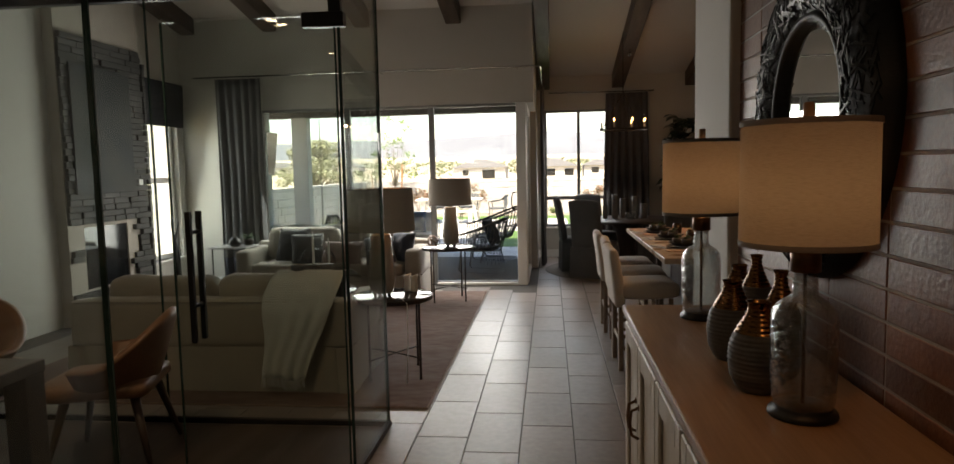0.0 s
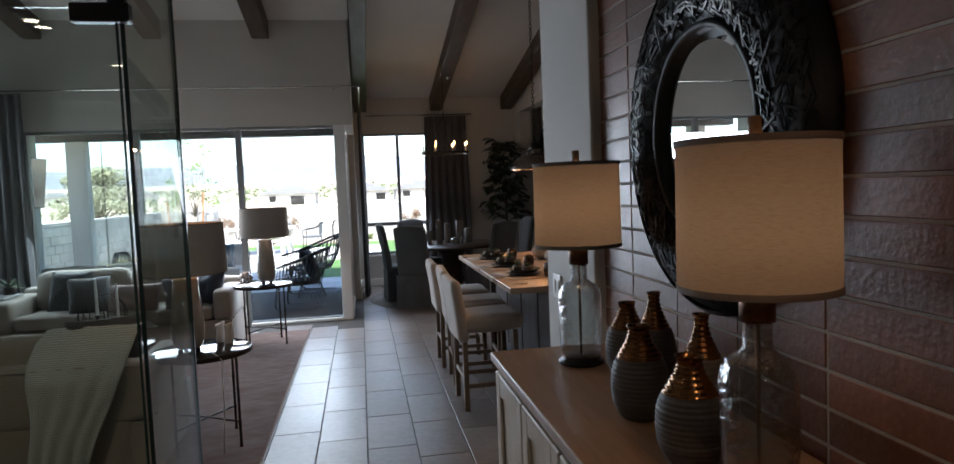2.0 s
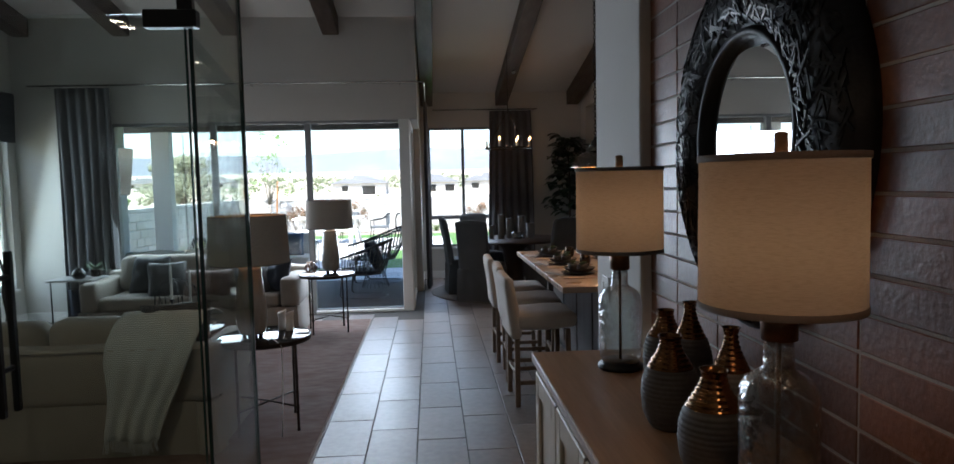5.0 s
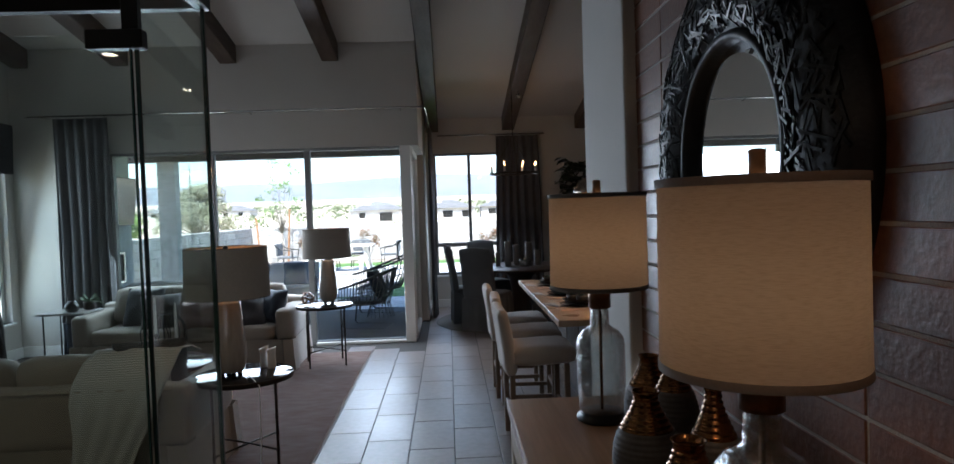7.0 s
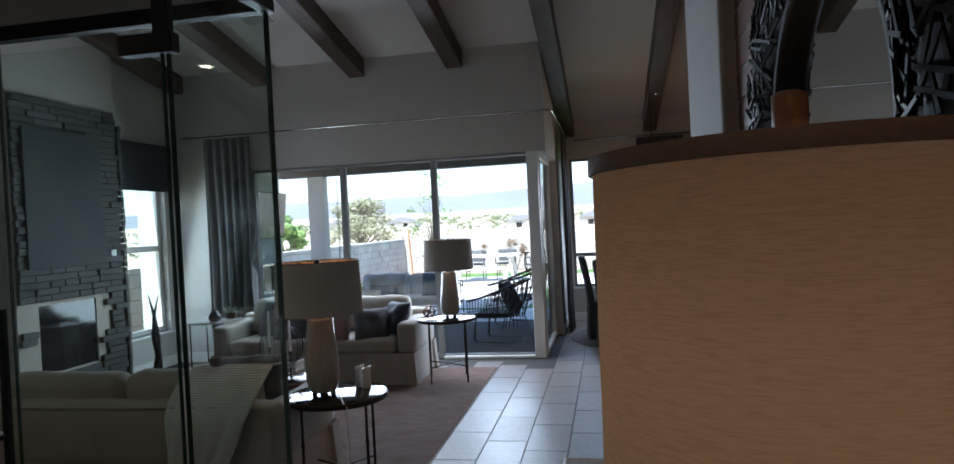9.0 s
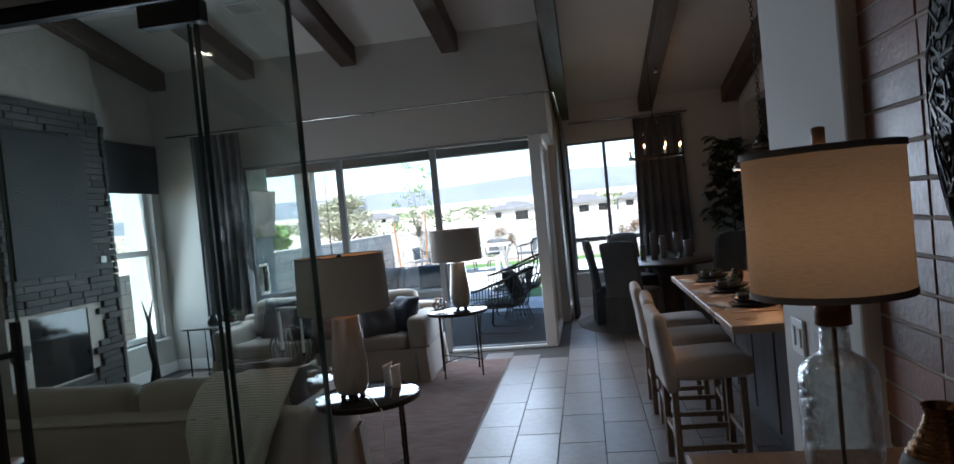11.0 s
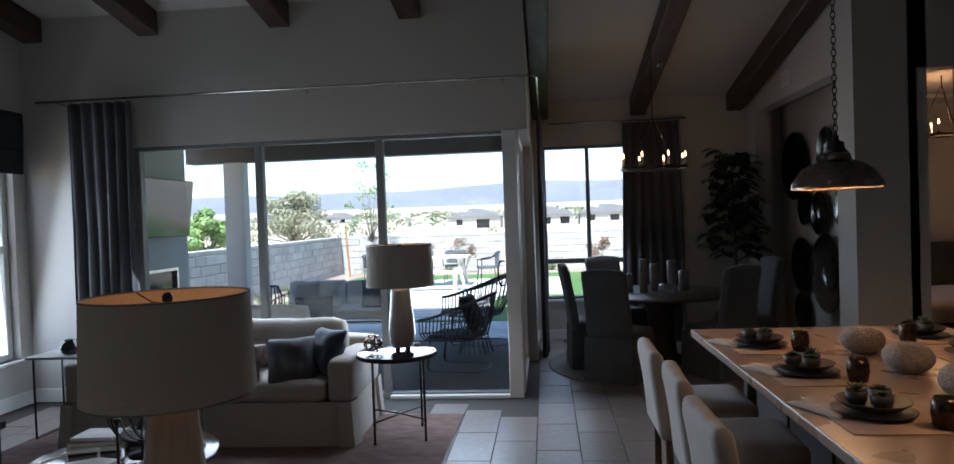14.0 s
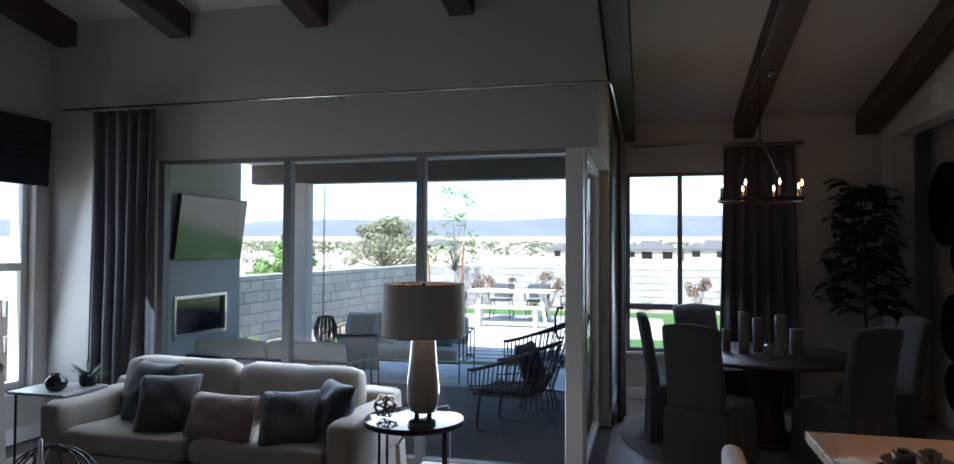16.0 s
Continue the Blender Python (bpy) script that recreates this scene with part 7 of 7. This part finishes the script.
def house(x, y, w, d, h, rise, label, windows):
    z = land_z(x, y) - 0.1
    t = thing("house", pose(x, y, z), label, "house", "houses beyond the wall")
    part("wall", box(-w / 2, 0, 0, w / 2, d, h), STUCCO, t)
    bm = bmesh.new()
    e = 0.6
    lo = [bm.verts.new(p) for p in ((-w / 2 - e, -e, h), (w / 2 + e, -e, h), (w / 2 + e, d + e, h), (-w / 2 - e, d + e, h))]
    hi = [bm.verts.new(p) for p in ((-w / 2 + d * 0.45, d / 2, h + rise), (w / 2 - d * 0.45, d / 2, h + rise))]
    for f in ((lo[0], lo[1], hi[1], hi[0]), (lo[1], lo[2], hi[1]), (lo[2], lo[3], hi[0], hi[1]), (lo[3], lo[0], hi[0])):
        bm.faces.new(f)
    bm.faces.new(lo[::-1])
    part("roof", bm, ROOF, t, "low hipped grey tile roof")
    part("chimney", box(-w * 0.22, d * 0.3, h + rise * 0.4, -w * 0.22 + 0.9, d * 0.3 + 0.9, h + rise + 0.5), STUCCO, t)
    for wx, ww, wz, wh in windows:
        ww, wh = ww * 0.75, wh * 0.7
        q = part("window", box(wx, -0.06, wz, wx + ww, 0.02, wz + wh), BLACK_GLASS, t, "dark panel for a window or for porch shade")
        for b in ((wx - 0.08, -0.09, wz - 0.08, wx + ww + 0.08, -0.061, wz), (wx - 0.08, -0.09, wz + wh, wx + ww + 0.08, -0.061, wz + wh + 0.08)):
            part("frame_bar", box(*b), BLACK, q)
    return t


# The wide second panel imitates the shade of a porch; no porch is built.
house(-13.6, 138, 10.5, 9, 2.3, 1.7, "stucco house beyond the wall, porch shade put in as dark panel", ((-3.4, 1.6, 0.9, 1.3), (0.6, 3.4, 0.2, 2.2)))
house(0.8, 138, 10.5, 9, 2.3, 1.7, "long stucco house with grey hipped roof beyond the wall", ((-3.6, 1.5, 0.9, 1.1), (-1.2, 2.6, 0.6, 1.6), (2.6, 2.4, 0.6, 1.6)))
house(13.0, 143, 11, 9, 2.3, 1.8, "stucco house with grey hipped roof farther off", ((-4, 2.0, 0.9, 1.3), (0.5, 2.4, 0.8, 1.4)))
house(-72.0, 235, 12, 9, 2.3, 2.0, "pale stucco house with tiled roof far off", ((-3, 2.0, 0.9, 1.3), (2, 2.0, 0.8, 1.4)))
house(-98.0, 240, 12, 9, 2.3, 2.0, "pale stucco house with tiled roof far off", ((-3, 2.0, 0.9, 1.3), (2, 2.0, 0.8, 1.4)))

# ---- Counted pieces: bricks, tiles, stones, blocks, pavers ----
def piece_mesh(name, w, d, h, material, chip=0.006):
    bm = box(0, 0, 0, w, d, h)
    bmesh.ops.bevel(bm, geom=[e for e in bm.edges], offset=chip, segments=1, affect="EDGES")
    me = bpy.data.meshes.new(name)
    bm.to_mesh(me)
    bm.free()
    me.materials.append(material)
    return me


def piece(name, me, parent, loc, rot=None):
    ob = new(name, me)
    ob.parent = parent
    ob.location = loc
    if rot:
        ob.rotation_euler = rot
    return ob


rnd = random.Random(7)
# hall bricks, stack bond
hall = bpy.data.objects["wall_hall"]
full = piece_mesh("brick", 0.0205, 0.352, 0.0775, BRICK, 0.002)
cut = piece_mesh("brick_cut", 0.0215, 0.303, 0.0775, BRICK, 0.002)
rest = bmesh.new()
for r in range(46):
    z = 0.045 + 0.085 * r
    for c in range(-11, 6):
        y = 2.12 + 0.36 * c
        if y > 3.8:
            continue
        last = y + 0.36 > 3.86
        x = 1.351 + rnd.uniform(-0.001, 0.001)
        if 1.3 < y and 0.7 < z < 2.75:
            piece("brick", cut if last else full, hall, (x, y + 0.0055, z))
        elif y > -2.1:
            add_box(rest, x, y + 0.0055, z, x + 0.0195, y + (0.305 if last else 0.3545), z + 0.0755)
tagged(part("brick_field", rest, mat("brick_rest", (0.20, 0.085, 0.048), (0.125, 0.052, 0.03), 0.42, fine=60, coarse=6, bump=0.5, island=True), hall), kind="stuff")

# floor tiles, 12 x 24 inch, offset rows
tile = piece_mesh("tile", 0.2985, 0.603, 0.012, TILE, 0.0015)
rest = bmesh.new()
for c in range(-16, 21):
    x = 0.0225 + 0.305 * c
    for r in range(-13, 14):
        y = 5.733 - 0.2033 * ((c + 1) % 3) + 0.61 * r
        if x < XW or x + 0.3 > XE or y < YB or y + 0.605 > YD - 0.001:
            continue
        if x > -0.75 and x < 2.9 and 3.7 < y and not (y > 9.0 and x < 0.2):
            piece("tile", tile, floor, (x, y, -0.012))
        elif y + 0.6 < YS or x > 0.2:
            add_box(rest, x, y, -0.012, x + 0.2985, y + 0.603, 0.0)
tagged(part("tile_field", rest, mat("tile_rest", (0.15, 0.122, 0.108), (0.215, 0.178, 0.158), 0.40, fine=22, coarse=2.2, bump=0.12, island=True, depth=0.003), floor), kind="stuff")

# ledge stones on the fireplace breast
fpl = bpy.data.objects["fireplace"]
sizes = [piece_mesh("ledge_stone", 0.05, w, 0.062, STONE_LEDGE, 0.005) for w in (0.18, 0.27, 0.36)]
for r in range(46):
    z = 0.004 + 0.066 * r
    y = 7.21
    while y < 8.57:
        k = rnd.randrange(3)
        w = (0.18, 0.27, 0.36)[k]
        if y + w > 8.62:
            k, w = 0, 0.18
        y2 = min(y, 8.62 - w)
        if not (0.29 < z < 1.02 and y2 + w > 7.46 and y2 < 8.19):
            if not (1.4 < z < 2.68 and 7.31 < y2 and y2 + w < 8.29):
                piece("ledge_stone", sizes[k], fpl, (FX - 0.035 + rnd.uniform(-0.014, 0.014), y2, z))
        y = y2 + w + 0.004
side = [piece_mesh("ledge_stone", w, 0.05, 0.062, STONE_LEDGE, 0.005) for w in (0.07, 0.09)]
for r in range(44):
    z = 0.004 + 0.066 * r
    x = XW + 0.004
    for k in ((0, 1) if r % 2 else (1, 0)):
        piece("ledge_stone", side[k], fpl, (x, 8.612 + rnd.uniform(-0.006, 0.012), z))
        x += (0.07, 0.09)[k] + 0.004

# garden walls of split-face block
gw = thing("garden_wall", pose(0, 0, 0), "grey split-face concrete block garden wall", "wall")
part("core", box(-6.45, 9.5, -0.1, -6.24, 25.4, 1.085), MORTAR, gw, "wall core")
part("core_back", box(-6.45, 25.44, -0.1, 14.0, 25.66, 1.085), MORTAR, gw, "wall core")
blk = piece_mesh("block", 0.05, 0.392, 0.188, BLOCK, 0.008)
blk2 = piece_mesh("block", 0.392, 0.05, 0.188, BLOCK, 0.008)
cap = piece_mesh("cap_block", 0.27, 0.392, 0.09, BLOCK, 0.008)
cap2 = piece_mesh("cap_block", 0.392, 0.27, 0.09, BLOCK, 0.008)
for r in range(6):
    z = -0.09 + 0.196 * r 
    if z > 0.95:
        continue
    off = 0.2 * (r % 2)
    y = 11.0 - off
    while y < 25.2:
        piece("block", blk, gw, (-6.245 + rnd.uniform(-0.012, 0.008), y, z))
        y += 0.4
    x = -6.2 - off
    while x < 9.5:
        piece("block", blk2, gw, (x, 25.395 + rnd.uniform(-0.008, 0.012), z))
        x += 0.4
y = 11.0
while y < 25.2:
    piece("cap_block", cap, gw, (-6.47, y, 1.09))
    y += 0.4
x = -6.2
while x < 9.5:
    piece("cap_block", cap2, gw, (x, 25.4, 1.09))
    x += 0.4

# patio pavers
structure("patio_bed", box(-5.2, YS + 0.15, -0.12, 7.0, 14.6, -0.048), GROUT, "dark joint bed under the patio pavers", "paving")
patio = bpy.data.objects["patio_bed"]
pv = [piece_mesh("paver", w, 0.225, 0.03, PAVER, 0.004) for w in (0.225, 0.34)]
rest = bmesh.new()
for r in range(20):
    y = YS + 0.165 + 0.231 * r
    x = -5.15 - 0.1 * (r % 3)
    k = r
    while x < 0.05:
        w = (0.225, 0.34)[k % 2]
        if x > -2.6 and y > YS and len(patio.children) < 290:
            piece("paver", pv[k % 2], patio, (x, y, -0.06 + rnd.uniform(0, 0.002)))
        elif x > -5.2:
            add_box(rest, x, y, -0.06, x + w, y + 0.225, -0.03)
        x += w + 0.006
        k += 1
tagged(part("paver_field", rest, mat("paver_rest", (0.50, 0.495, 0.49), (0.41, 0.405, 0.40), 0.8, fine=60, coarse=5, bump=0.4, island=True), patio), kind="stuff")
